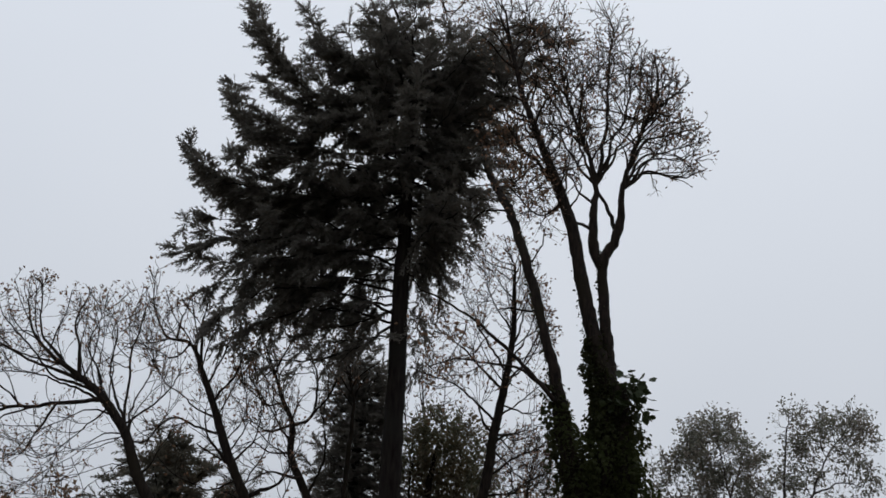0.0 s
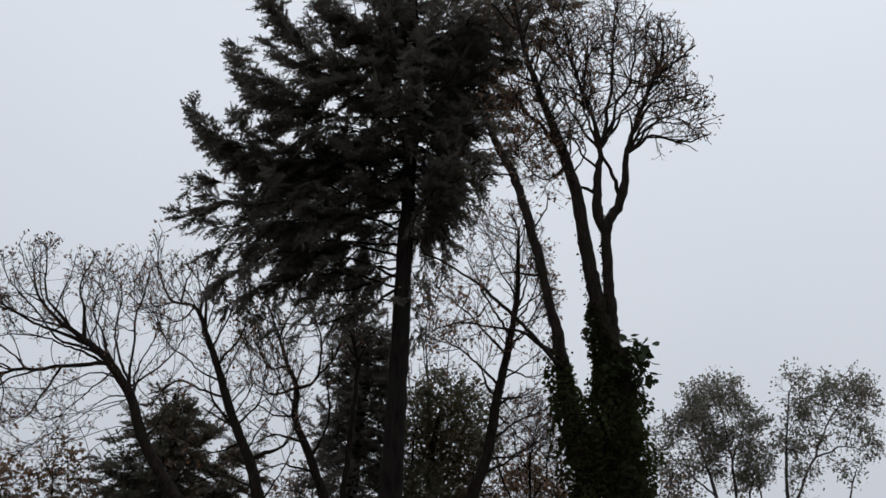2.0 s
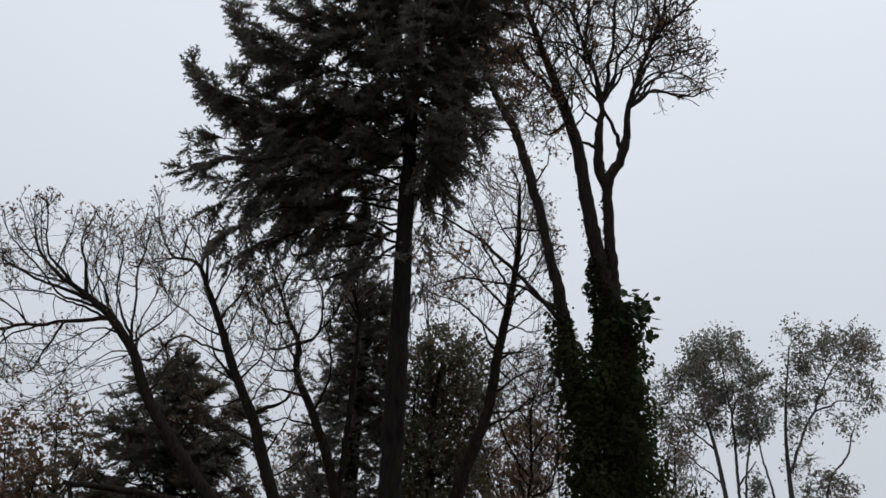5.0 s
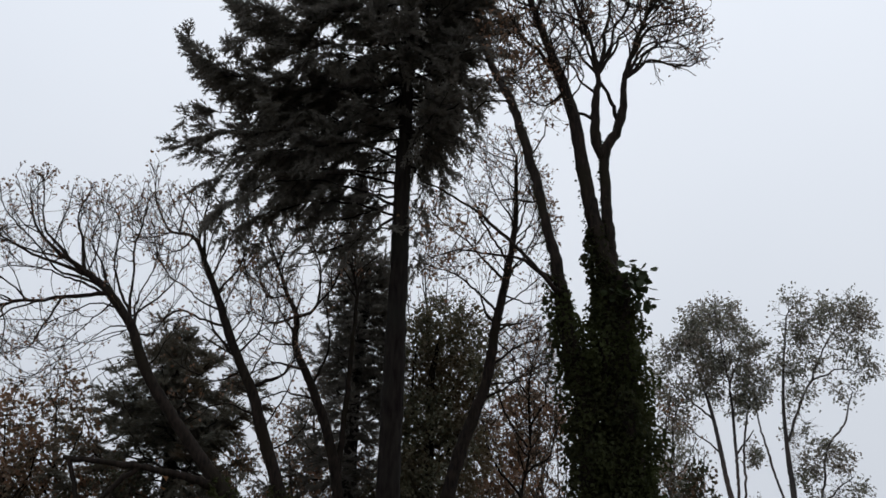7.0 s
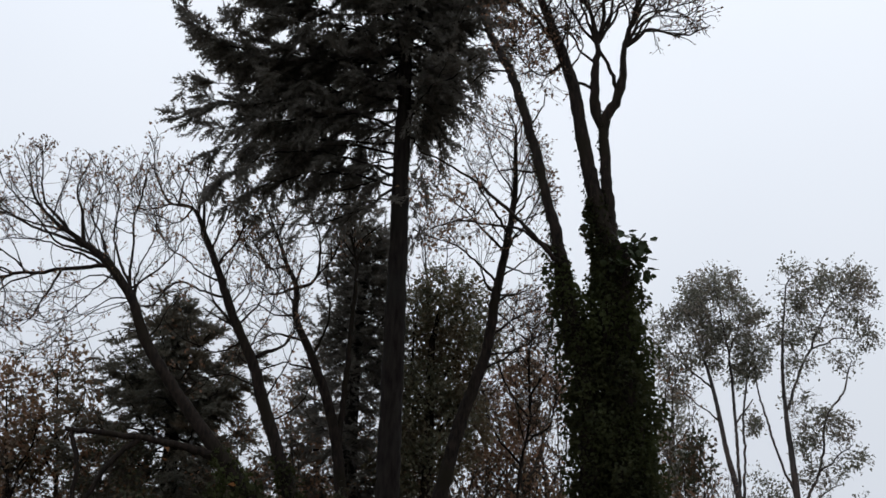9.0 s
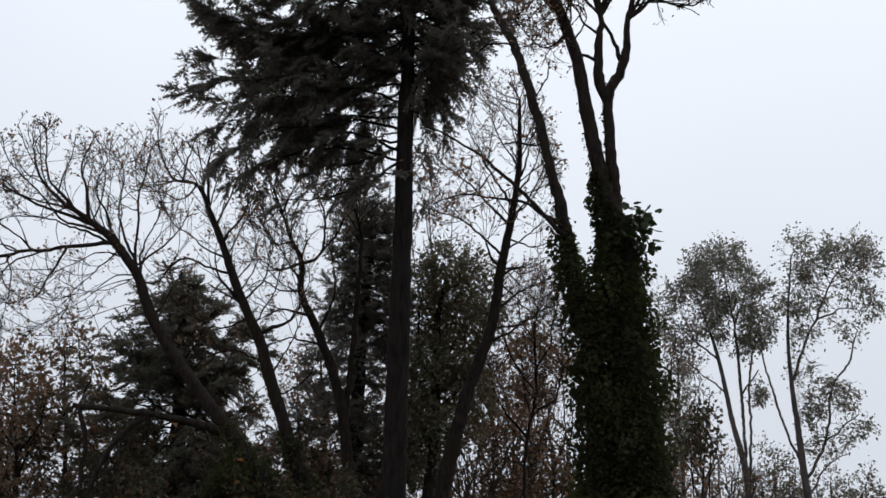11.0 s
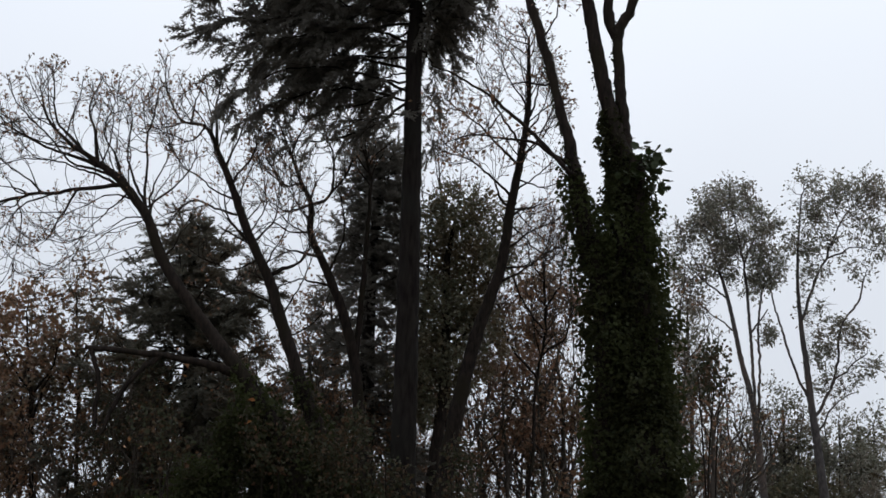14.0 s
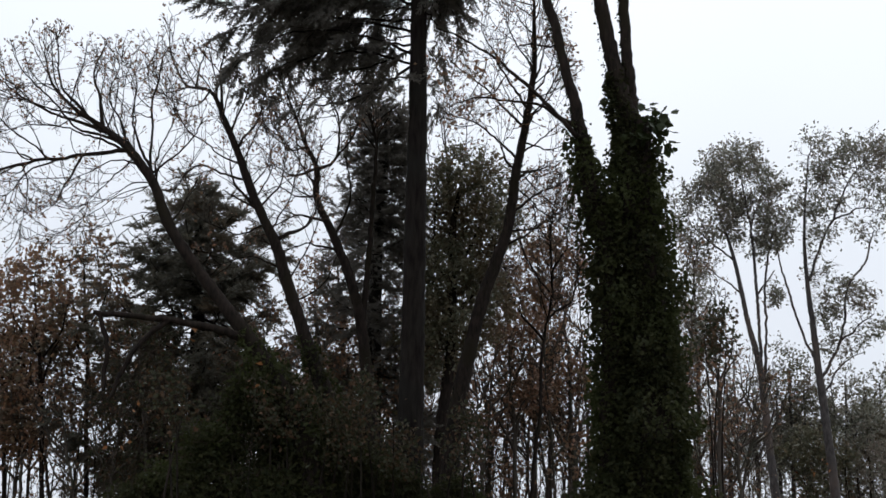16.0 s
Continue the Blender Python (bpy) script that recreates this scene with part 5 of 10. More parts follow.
slender_maple = broadleaf("bare_maple_tree", "slender bare maple with mossy bark beside the fir", "tree",
    [(-2.43, 33.00, -0.25, 0.333), (-2.91, 33.00, 3.56, 0.246), (-3.26, 33.00, 4.93, 0.221), (-3.69, 33.00, 6.30, 0.195), (-4.20, 33.00, 7.73, 0.176), (-4.79, 33.00, 9.29, 0.169), (-5.23, 33.00, 10.63, 0.150), (-5.90, 33.00, 12.01, 0.124), (-6.46, 33.00, 13.42, 0.101), (-6.91, 33.00, 14.40, 0.071), (-7.35, 33.00, 15.19, 0.051), (-8.06, 33.00, 15.37, 0.033), (-8.57, 33.00, 16.35, 0.020), (-8.68, 33.00, 17.20, 0.008)],
    [[(-6.12, 33.00, 12.46, 0.036), (-6.90, 33.00, 12.59, 0.033), (-7.64, 33.00, 12.76, 0.029), (-8.15, 33.00, 12.25, 0.015)],
     [(-6.91, 33.00, 14.40, 0.044), (-7.12, 33.00, 15.73, 0.03), (-6.82, 33.00, 16.99, 0.015)],
     [(-5.20, 33.00, 10.69, 0.057), (-4.70, 33.00, 10.96, 0.05), (-4.34, 33.00, 11.10, 0.036), (-4.09, 33.00, 11.68, 0.022), (-3.90, 33.00, 12.27, 0.011)],
     [(-5.96, 33.00, 11.55, 0.036), (-6.53, 33.00, 12.26, 0.029), (-6.69, 33.00, 13.11, 0.015)],
     [(-7.35, 33.00, 15.19, 0.03), (-7.76, 33.00, 14.66, 0.022), (-8.52, 33.00, 14.83, 0.015)],
     [(-7.72, 33.00, 15.33, 0.03), (-7.63, 33.00, 16.44, 0.015)],
     [(-6.46, 33.00, 13.42, 0.037), (-5.93, 33.00, 14.23, 0.03), (-5.73, 33.00, 15.20, 0.015)],
     [(-5.72, 33.00, 11.59, 0.029), (-5.11, 33.00, 12.43, 0.022), (-5.07, 33.00, 13.29, 0.011)],
     [(-6.27, 33.00, 12.94, 0.029), (-7.11, 33.00, 13.28, 0.022), (-7.97, 33.00, 13.96, 0.015), (-8.69, 33.00, 15.01, 0.007)],
     [(-6.65, 33.00, 13.80, 0.029), (-6.23, 33.00, 15.20, 0.022), (-6.12, 33.00, 16.27, 0.011)],
     [(-5.54, 33.00, 11.17, 0.029), (-6.32, 33.00, 10.75, 0.022), (-7.14, 33.00, 11.08, 0.014), (-7.82, 33.00, 11.74, 0.007)],
     [(-5.82, 33.00, 11.92, 0.022), (-5.45, 33.00, 12.77, 0.018), (-5.67, 33.00, 13.97, 0.009)],
     [(-4.90, 33.00, 9.45, 0.028), (-4.38, 33.00, 10.27, 0.021), (-4.10, 33.00, 11.10, 0.014), (-4.21, 33.00, 12.10, 0.007)],
     [(-5.37, 33.00, 10.92, 0.022), (-4.85, 33.00, 11.93, 0.018), (-4.66, 33.00, 13.12, 0.009)],
     [(-5.00, 33.00, 9.78, 0.021), (-5.96, 33.00, 10.10, 0.018), (-6.75, 33.00, 9.93, 0.009)],
     [(-4.64, 33.00, 8.81, 0.021), (-3.80, 33.00, 9.46, 0.018), (-3.44, 33.00, 10.44, 0.009)]],
    [(-8.40, 33.00, 15.54, 0.91, 1.16, 1.24), (-8.60, 33.00, 16.53, 0.47, 0.85, 0.90), (-7.47, 33.00, 15.28, 1.07, 1.26, 1.33), (-6.82, 33.00, 13.97, 0.98, 1.11, 1.04), (-5.67, 33.00, 13.97, 0.82, 1.04, 1.04), (-7.91, 33.00, 13.10, 1.06, 1.13, 1.03), (-5.95, 33.00, 12.94, 0.97, 1.13, 1.11), (-5.08, 33.00, 11.59, 0.88, 0.95, 0.75), (-6.39, 33.00, 15.20, 0.99, 1.12, 1.06), (-8.49, 33.00, 14.48, 0.82, 0.91, 0.70), (-6.84, 33.00, 11.41, 0.80, 0.89, 0.67), (-4.81, 33.00, 12.78, 0.97, 1.17, 1.19), (-4.40, 33.00, 10.76, 0.80, 1.02, 0.99), (-6.61, 33.00, 10.25, 0.80, 0.88, 0.66)],
    0, 0, 42, leaf=DRY_LEAF, per_tip=1.0, leaf_size=0.11, bare=True, tip=0.0064, lengths=(1.9, 0.85, 0.32), gaps=(0.26, 0.28, 0.3))
ivy(slender_maple, [(-4.29, 33.00, 7.85, 0.22), (-3.95, 33.00, 7.07, 0.34), (-3.60, 33.00, 6.14, 0.40), (-3.26, 33.00, 4.93, 0.43), (-2.90, 33.00, 3.29, 0.48), (-2.74, 33.00, 1.84, 0.53)], 1900, 24)
broadleaf("bare_maple_tree", "dark bare maple with crooked forked limbs", "tree",
    [(-2.37, 37.00, -0.25, 0.294), (-2.51, 37.00, 3.83, 0.217), (-2.64, 37.00, 5.85, 0.200), (-2.86, 37.00, 7.57, 0.183), (-3.15, 37.00, 9.34, 0.165), (-3.64, 37.00, 10.96, 0.145), (-4.20, 37.00, 12.21, 0.126), (-4.63, 37.00, 13.15, 0.106), (-4.66, 37.00, 14.13, 0.085), (-5.06, 37.00, 15.00, 0.065), (-5.43, 37.00, 15.97, 0.043), (-5.88, 37.00, 17.05, 0.022)],
    [[(-4.63, 37.00, 14.13, 0.052), (-4.09, 37.00, 14.42, 0.044), (-3.99, 37.00, 15.68, 0.035), (-4.35, 37.00, 16.66, 0.027), (-4.80, 37.00, 17.85, 0.018)],
     [(-3.99, 37.00, 15.68, 0.031), (-3.56, 37.00, 16.67, 0.027), (-3.12, 37.00, 17.66, 0.013)],
     [(-4.96, 37.00, 14.86, 0.035), (-5.60, 37.00, 14.86, 0.026), (-6.19, 37.00, 15.77, 0.018)],
     [(-3.07, 37.00, 8.98, 0.101), (-2.94, 37.00, 10.78, 0.094), (-2.82, 37.00, 13.20, 0.078), (-2.78, 37.00, 15.11, 0.053), (-3.09, 37.00, 16.47, 0.035), (-2.65, 37.00, 17.46, 0.018)],
     [(-4.66, 37.00, 14.13, 0.044), (-5.38, 37.00, 13.94, 0.03), (-6.12, 37.00, 14.32, 0.017)],
     [(-5.39, 37.00, 15.91, 0.031), (-4.96, 37.00, 17.05, 0.018)],
     [(-4.33, 37.00, 12.34, 0.043), (-5.15, 37.00, 12.62, 0.03), (-6.03, 37.00, 12.24, 0.017)],
     [(-3.85, 37.00, 11.33, 0.034), (-4.75, 37.00, 11.69, 0.026), (-5.64, 37.00, 11.50, 0.017), (-6.28, 37.00, 11.87, 0.009)],
     [(-4.63, 37.00, 13.19, 0.035), (-5.26, 37.00, 13.28, 0.026), (-5.91, 37.00, 13.56, 0.017), (-6.43, 37.00, 13.17, 0.009)],
     [(-4.04, 37.00, 11.88, 0.043), (-3.54, 37.00, 13.19, 0.03), (-3.77, 37.00, 14.52, 0.017)],
     [(-4.60, 37.00, 13.56, 0.035), (-5.03, 37.00, 14.13, 0.026), (-5.80, 37.00, 15.28, 0.018)],
     [(-4.13, 37.00, 14.42, 0.035), (-3.43, 37.00, 15.49, 0.026), (-3.27, 37.00, 16.47, 0.013)]],
    [(-5.55, 37.00, 15.87, 1.10, 1.33, 1.47), (-4.38, 37.00, 16.46, 1.11, 1.29, 1.38), (-3.10, 37.00, 16.67, 0.92, 1.22, 1.38), (-6.22, 37.00, 16.45, 0.92, 1.14, 1.18), (-5.76, 37.00, 14.32, 0.91, 1.05, 0.96), (-4.70, 37.00, 15.29, 0.91, 1.13, 1.16), (-3.61, 37.00, 15.49, 1.10, 1.21, 1.17), (-5.86, 37.00, 12.43, 0.90, 1.03, 0.93), (-5.17, 37.00, 13.18, 1.08, 1.19, 1.13), (-5.46, 37.00, 11.50, 0.89, 1.03, 0.92)],
    0, 0, 43, leaf=DRY_LEAF, per_tip=0.8, leaf_size=0.115, bare=True, tip=0.0064, lengths=(1.9, 0.85, 0.32), gaps=(0.22, 0.26, 0.28))
broadleaf("bare_alder_tree", "bare slender tree with a fine twiggy fan crown", "tree",
    [(-0.46, 36.00, -0.25, 0.399), (-0.30, 36.00, 3.76, 0.295), (-0.20, 36.00, 5.09, 0.273), (-0.04, 36.00, 6.42, 0.251), (0.29, 36.00, 8.12, 0.216), (0.62, 36.00, 9.50, 0.199), (1.10, 36.00, 10.88, 0.181), (1.45, 36.00, 12.00, 0.156), (1.72, 36.00, 13.83, 0.145), (2.01, 36.00, 15.33, 0.12), (2.28, 36.00, 17.06, 0.094), (2.31, 36.00, 18.42, 0.068), (2.30, 36.00, 19.62, 0.041)],
    [[(1.53, 36.00, 11.73, 0.034), (2.08, 36.25, 12.03, 0.026), (2.69, 36.50, 12.41, 0.017), (3.57, 36.75, 12.83, 0.009)],
     [(1.58, 36.00, 13.27, 0.030), (2.08, 36.25, 12.94, 0.022), (2.60, 36.50, 12.59, 0.015), (3.26, 36.75, 12.10, 0.007)],
     [(1.72, 36.00, 13.66, 0.034), (2.34, 36.25, 13.94, 0.021), (2.96, 36.50, 14.30, 0.009)],
     [(1.67, 36.00, 13.79, 0.048), (1.37, 36.00, 14.11, 0.042), (1.21, 36.00, 14.76, 0.024)],
     [(2.17, 36.00, 15.46, 0.028), (2.75, 36.00, 16.26, 0.020), (3.20, 36.00, 17.26, 0.011)],
     [(2.23, 36.00, 16.24, 0.028), (2.75, 36.00, 17.24, 0.020), (2.98, 36.00, 18.26, 0.011)],
     [(1.71, 36.00, 14.31, 0.028), (2.59, 36.00, 15.01, 0.020), (3.48, 36.00, 15.62, 0.011)],
     [(1.83, 36.00, 14.69, 0.028), (2.68, 36.00, 14.54, 0.020), (3.35, 36.00, 14.76, 0.011)],
     [(1.67, 36.00, 13.42, 0.048), (1.98, 36.00, 13.74, 0.042), (2.30, 36.00, 13.87, 0.029)],
     [(2.09, 36.00, 15.71, 0.038), (1.29, 36.00, 17.25, 0.030), (0.57, 36.00, 18.62, 0.014)],
     [(2.00, 36.00, 15.24, 0.038), (0.75, 36.00, 16.47, 0.029), (-0.33, 36.00, 17.43, 0.014)],
     [(1.81, 36.00, 14.20, 0.038), (0.57, 36.00, 15.23, 0.029), (-0.50, 36.00, 15.70, 0.014)],
     [(2.28, 36.00, 17.06, 0.034), (1.75, 36.00, 18.23, 0.024), (1.30, 36.00, 19.41, 0.015)],
     [(2.19, 36.00, 16.67, 0.034), (2.65, 36.00, 18.03, 0.024), (2.76, 36.00, 19.42, 0.015)],
     [(2.03, 36.00, 15.52, 0.029), (2.63, 36.00, 16.29, 0.024), (3.09, 36.00, 17.25, 0.014)],
     [(1.54, 36.00, 12.36, 0.037), (2.33, 36.00, 13.10, 0.028), (3.03, 36.00, 13.29, 0.014)],
     [(1.27, 36.00, 11.28, 0.037), (2.32, 36.00, 12.00, 0.028), (3.19, 36.00, 12.55, 0.014)]],
    [(2.93, 36.00, 16.86, 0.75, 0.80, 1.30), (2.86, 36.00, 14.92, 0.80, 0.80, 0.80), (1.24, 36.00, 15.42, 0.90, 0.80, 0.90), (0.16, 36.00, 15.76, 0.90, 0.80, 1.00), (0.75, 36.00, 17.63, 1.08, 1.28, 1.37), (1.48, 36.00, 18.62, 1.00, 1.21, 1.29), (0.57, 36.00, 15.89, 1.52, 1.29, 0.95), (2.47, 36.00, 18.23, 0.81, 1.18, 1.38), (2.50, 36.00, 13.10, 0.96, 1.05, 0.92), (1.85, 36.00, 19.82, 1.10, 1.06, 0.80), (2.84, 36.00, 11.83, 0.87, 1.01, 0.90), (0.22, 36.00, 14.76, 1.06, 1.03, 0.75)],
    0, 0, 44, leaf=DRY_LEAF, per_tip=1.0, leaf_size=0.115, bare=True, tip=0.0062, lengths=(1.9, 0.85, 0.32), bend=0.08, spread=0.6, lift=0.12, gaps=(0.2, 0.25, 0.28))
broadleaf("bare_maple_tree", "small twiggy maple, nearly bare, beside the ivy", "tree",
    [(2.02, 40.00, -0.25, 0.095), (2.20, 40.05, 3.80, 0.070), (2.52, 40.00, 6.90, 0.060), (2.62, 40.00, 9.10, 0.050), (2.98, 40.00, 11.10, 0.041), (2.96, 40.00, 12.90, 0.032), (3.38, 40.00, 14.99, 0.014)],
    [[(2.90, 40.00, 11.57, 0.038), (3.53, 40.00, 12.77, 0.029), (3.75, 40.00, 14.38, 0.015)],
     [(2.84, 40.00, 10.79, 0.038), (2.18, 40.00, 12.16, 0.029), (2.00, 40.00, 13.56, 0.015)],
     [(2.99, 40.00, 12.56, 0.029), (2.48, 40.00, 13.56, 0.024), (2.59, 40.00, 14.99, 0.012)],
     [(2.77, 40.00, 10.01, 0.038), (3.69, 40.00, 10.79, 0.028), (4.10, 40.00, 12.37, 0.014)],
     [(2.73, 40.00, 9.24, 0.038), (1.88, 40.00, 10.39, 0.028), (1.61, 40.00, 11.76, 0.014)]],
    [(2.97, 40.00, 13.87, 0.87, 1.18, 1.32), (3.63, 40.00, 12.77, 0.73, 1.27, 1.70), (2.19, 40.00, 12.56, 0.81, 1.18, 1.40), (2.94, 40.00, 11.18, 1.33, 1.30, 1.18), (1.79, 40.00, 11.17, 0.67, 0.96, 0.98)],
    0, 0, 46, leaf=DRY_LEAF, per_tip=0.75, leaf_size=0.12, bare=True, tip=0.0068, lengths=(1.5, 0.8, 0.4), gaps=(0.15, 0.17, 0.2), bend=0.16, spread=0.62)

broadleaf("bare_maple_tree", "thin bare maple with upright twigs beside the fir trunk", "tree",
    [(0.04, 42.00, -0.26, 0.160), (-0.06, 42.00, 4.72, 0.120), (-0.16, 42.00, 8.57, 0.100), (-0.38, 42.00, 13.67, 0.070), (-0.53, 42.00, 15.81, 0.045), (-0.68, 42.00, 17.90, 0.015)],
    [[(-0.30, 42.00, 12.21, 0.045), (0.39, 42.00, 14.31, 0.030), (0.79, 42.00, 16.47, 0.012)],
     [(-0.33, 42.00, 13.04, 0.040), (-0.94, 42.00, 14.94, 0.030), (-1.19, 42.00, 17.12, 0.012)],
     [(-0.43, 42.00, 14.31, 0.035), (0.07, 42.00, 16.03, 0.025), (0.16, 42.00, 17.90, 0.012)],
     [(-0.25, 42.00, 10.97, 0.040), (0.60, 42.00, 12.63, 0.028), (1.41, 42.00, 13.90, 0.012)]],
    [(-0.55, 42.00, 16.46, 0.80, 1.00, 1.30), (0.48, 42.00, 15.82, 0.90, 1.00, 1.20), (-0.94, 42.00, 14.94, 0.60, 1.00, 1.20), (0.80, 42.00, 13.89, 0.80, 1.00, 0.90), (-0.26, 42.00, 18.01, 0.70, 1.00, 0.70)],
    0, 0, 47, leaf=DRY_LEAF, per_tip=0.5, leaf_size=0.11, bare=True, tip=0.0062, lengths=(1.7, 0.8, 0.3), gaps=(0.27, 0.32, 0.36), lift=0.12)

# evergreens behind
broadleaf("madrone_tree", "round-topped evergreen tree with a dense olive-brown crown", "tree",
    [(-0.75, 39.00, -0.25, 0.288), (-0.68, 39.00, 3.94, 0.213), (-0.62, 39.00, 6.10, 0.195), (-0.37, 39.00, 8.28, 0.176), (-0.30, 39.00, 10.92, 0.156), (-0.27, 39.00, 12.85, 0.113), (-0.04, 39.00, 14.24, 0.057)],
    [[(-0.30, 39.00, 11.30, 0.067), (0.44, 39.00, 12.47, 0.056), (0.82, 39.00, 13.85, 0.023)],
     [(-0.33, 39.00, 10.53, 0.067), (-0.87, 39.00, 12.07, 0.045), (-0.79, 39.00, 13.84, 0.023)],
     [(-0.29, 39.00, 9.78, 0.066), (0.63, 39.00, 10.92, 0.056), (1.19, 39.00, 12.47, 0.023)]],
    [(0.15, 39.00, 13.94, 1.33, 1.32, 1.23), (0.82, 39.00, 12.86, 0.94, 1.15, 1.18), (-0.60, 39.00, 13.24, 0.76, 1.08, 1.18), (0.26, 39.00, 11.88, 1.12, 1.21, 1.16), (-0.67, 39.00, 11.30, 0.75, 1.06, 1.15), (0.63, 39.00, 10.54, 0.93, 1.13, 1.14), (-0.29, 39.00, 9.78, 1.29, 1.27, 1.13), (-0.83, 39.00, 8.65, 1.10, 1.19, 1.11)],
    2500, 0.25, 45, leaf=FAR_LEAF, per_tip=9.0, leaf_size=0.15, tip=0.008, reach=4, leaf_width=0.6)
cedar = thing("cedar_tree", (-2.83, 41.00, 0.00), "narrow dark evergreen behind the fir trunk", "tree")
CEDAR_AXIS = [(-2.83, 41.00, -0.25, 0.404), (-2.87, 41.00, 4.04, 0.299), (-2.96, 41.00, 9.39, 0.252), (-2.90, 41.00, 13.41, 0.179), (-2.62, 41.00, 17.75, 0.041)]
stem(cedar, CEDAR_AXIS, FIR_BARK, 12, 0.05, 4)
cone(cedar, CEDAR_AXIS, 12.6, 17.6, 1.9, 0.9, 54, 7, 0.25, 0.9, radius=0.03, sprig=0.34, per_metre=9, bare=0.05, needles=NEEDLES, teeth=4)
cone(cedar, CEDAR_AXIS, 4.0, 12.8, 3.0, 2.2, 46, 8, -0.1, 0.2, radius=0.03, sprig=0.38, needles=NEEDLES, full=0.9)
spruce = thing("spruce_tree", (-9.60, 46.00, 0.00), "broad grey-green spruce with sweeping boughs", "tree")
SPRUCE_AXIS = [(-9.60, 46.00, -0.25, 0.569), (-9.74, 46.00, 4.27, 0.421), (-9.98, 46.00, 8.11, 0.345), (-10.25, 46.00, 12.52, 0.221), (-10.48, 46.00, 16.09, 0.045)]
stem(spruce, SPRUCE_AXIS, FIR_BARK, 12, 0.05, 5)
cone(spruce, SPRUCE_AXIS, 12.1, 16.1, 3.7, 0.3, 40, 9, 0.2, 0.9, radius=0.035, sprig=0.45, needles=FAR_NEEDLES, per_metre=6, dense=0.24, bunch=5, teeth=4, bare=0.05)
cone(spruce, SPRUCE_AXIS, 3.0, 12.1, 6.2, 4.2, 56, 10, -0.05, 0.2, radius=0.045, sprig=0.45, needles=FAR_NEEDLES, per_metre=5, dense=0.24, bunch=5, teeth=4, bare=0.05, drop=0.3)

# the airy evergreen trees in the open
broadleaf("madrone_tree", "tall slender madrone with a full airy crown", "tree",
    [(14.96, 58.00, -0.25, 0.278), (14.79, 58.00, 5.22, 0.201), (14.58, 58.00, 8.42, 0.181), (14.35, 58.00, 11.38, 0.151), (13.81, 58.00, 13.87, 0.120), (13.41, 58.00, 16.69, 0.091), (12.95, 58.00, 18.42, 0.056), (12.51, 58.00, 19.88, 0.028)],
    [[(14.60, 58.00, 7.89, 0.093), (14.48, 58.00, 10.30, 0.087), (14.43, 58.00, 12.76, 0.081), (14.40, 58.00, 15.56, 0.076), (14.28, 58.00, 18.43, 0.056), (13.96, 58.00, 20.78, 0.035), (13.72, 58.00, 22.57, 0.021)],
     [(14.53, 58.00, 10.30, 0.067), (14.77, 58.00, 13.04, 0.061), (14.84, 58.00, 15.56, 0.055), (15.26, 58.00, 17.57, 0.042), (15.78, 58.00, 19.31, 0.021)],
     [(13.41, 58.00, 16.69, 0.048), (12.35, 58.00, 17.55, 0.042), (11.72, 58.00, 19.00, 0.021)],
     [(12.48, 58.00, 17.40, 0.035), (11.41, 58.00, 18.41, 0.028), (10.90, 58.00, 19.58, 0.014)],
     [(13.60, 58.00, 14.99, 0.041), (12.28, 58.00, 16.11, 0.028), (11.22, 58.00, 17.25, 0.014)],
     [(14.42, 58.00, 14.99, 0.041), (15.31, 58.00, 16.13, 0.028)],
     [(14.34, 58.00, 18.43, 0.042), (15.00, 58.00, 20.19, 0.028), (15.35, 58.00, 21.38, 0.014)]],
    [(11.81, 58.00, 19.38, 0.95, 0.95, 0.80), (15.41, 58.00, 18.52, 0.80, 0.80, 0.90), (14.35, 58.00, 19.51, 0.90, 0.90, 0.80), (12.14, 58.00, 20.33, 0.90, 0.90, 0.70), (12.87, 58.00, 18.02, 0.60, 0.60, 0.50), (13.81, 58.00, 21.61, 1.27, 1.36, 1.37), (12.17, 58.00, 19.82, 1.18, 1.28, 1.27), (14.86, 58.00, 20.19, 1.18, 1.36, 1.48), (13.39, 58.00, 19.01, 1.54, 1.38, 1.17), (15.61, 58.00, 18.73, 0.97, 1.27, 1.46), (11.68, 58.00, 18.12, 0.78, 0.94, 0.81), (14.57, 58.00, 17.56, 1.11, 1.09, 0.87), (12.02, 58.00, 16.40, 0.72, 0.91, 0.80), (13.62, 58.00, 20.77, 1.69, 1.57, 1.48), (11.19, 58.00, 19.87, 0.67, 0.92, 0.88), (15.24, 58.00, 15.00, 0.38, 0.68, 0.56), (10.94, 58.00, 18.41, 0.61, 0.94, 0.99), (11.35, 58.00, 16.97, 0.55, 0.81, 0.72)],
    3300, 0.28, 51, per_tip=3.6, clump=2.6, bark=PALE_BARK, leaf=HAZED_GLOSSY_LEAF, leaf_size=0.19, tip=0.009, reach=5, leaf_width=0.55, cap=0.1)
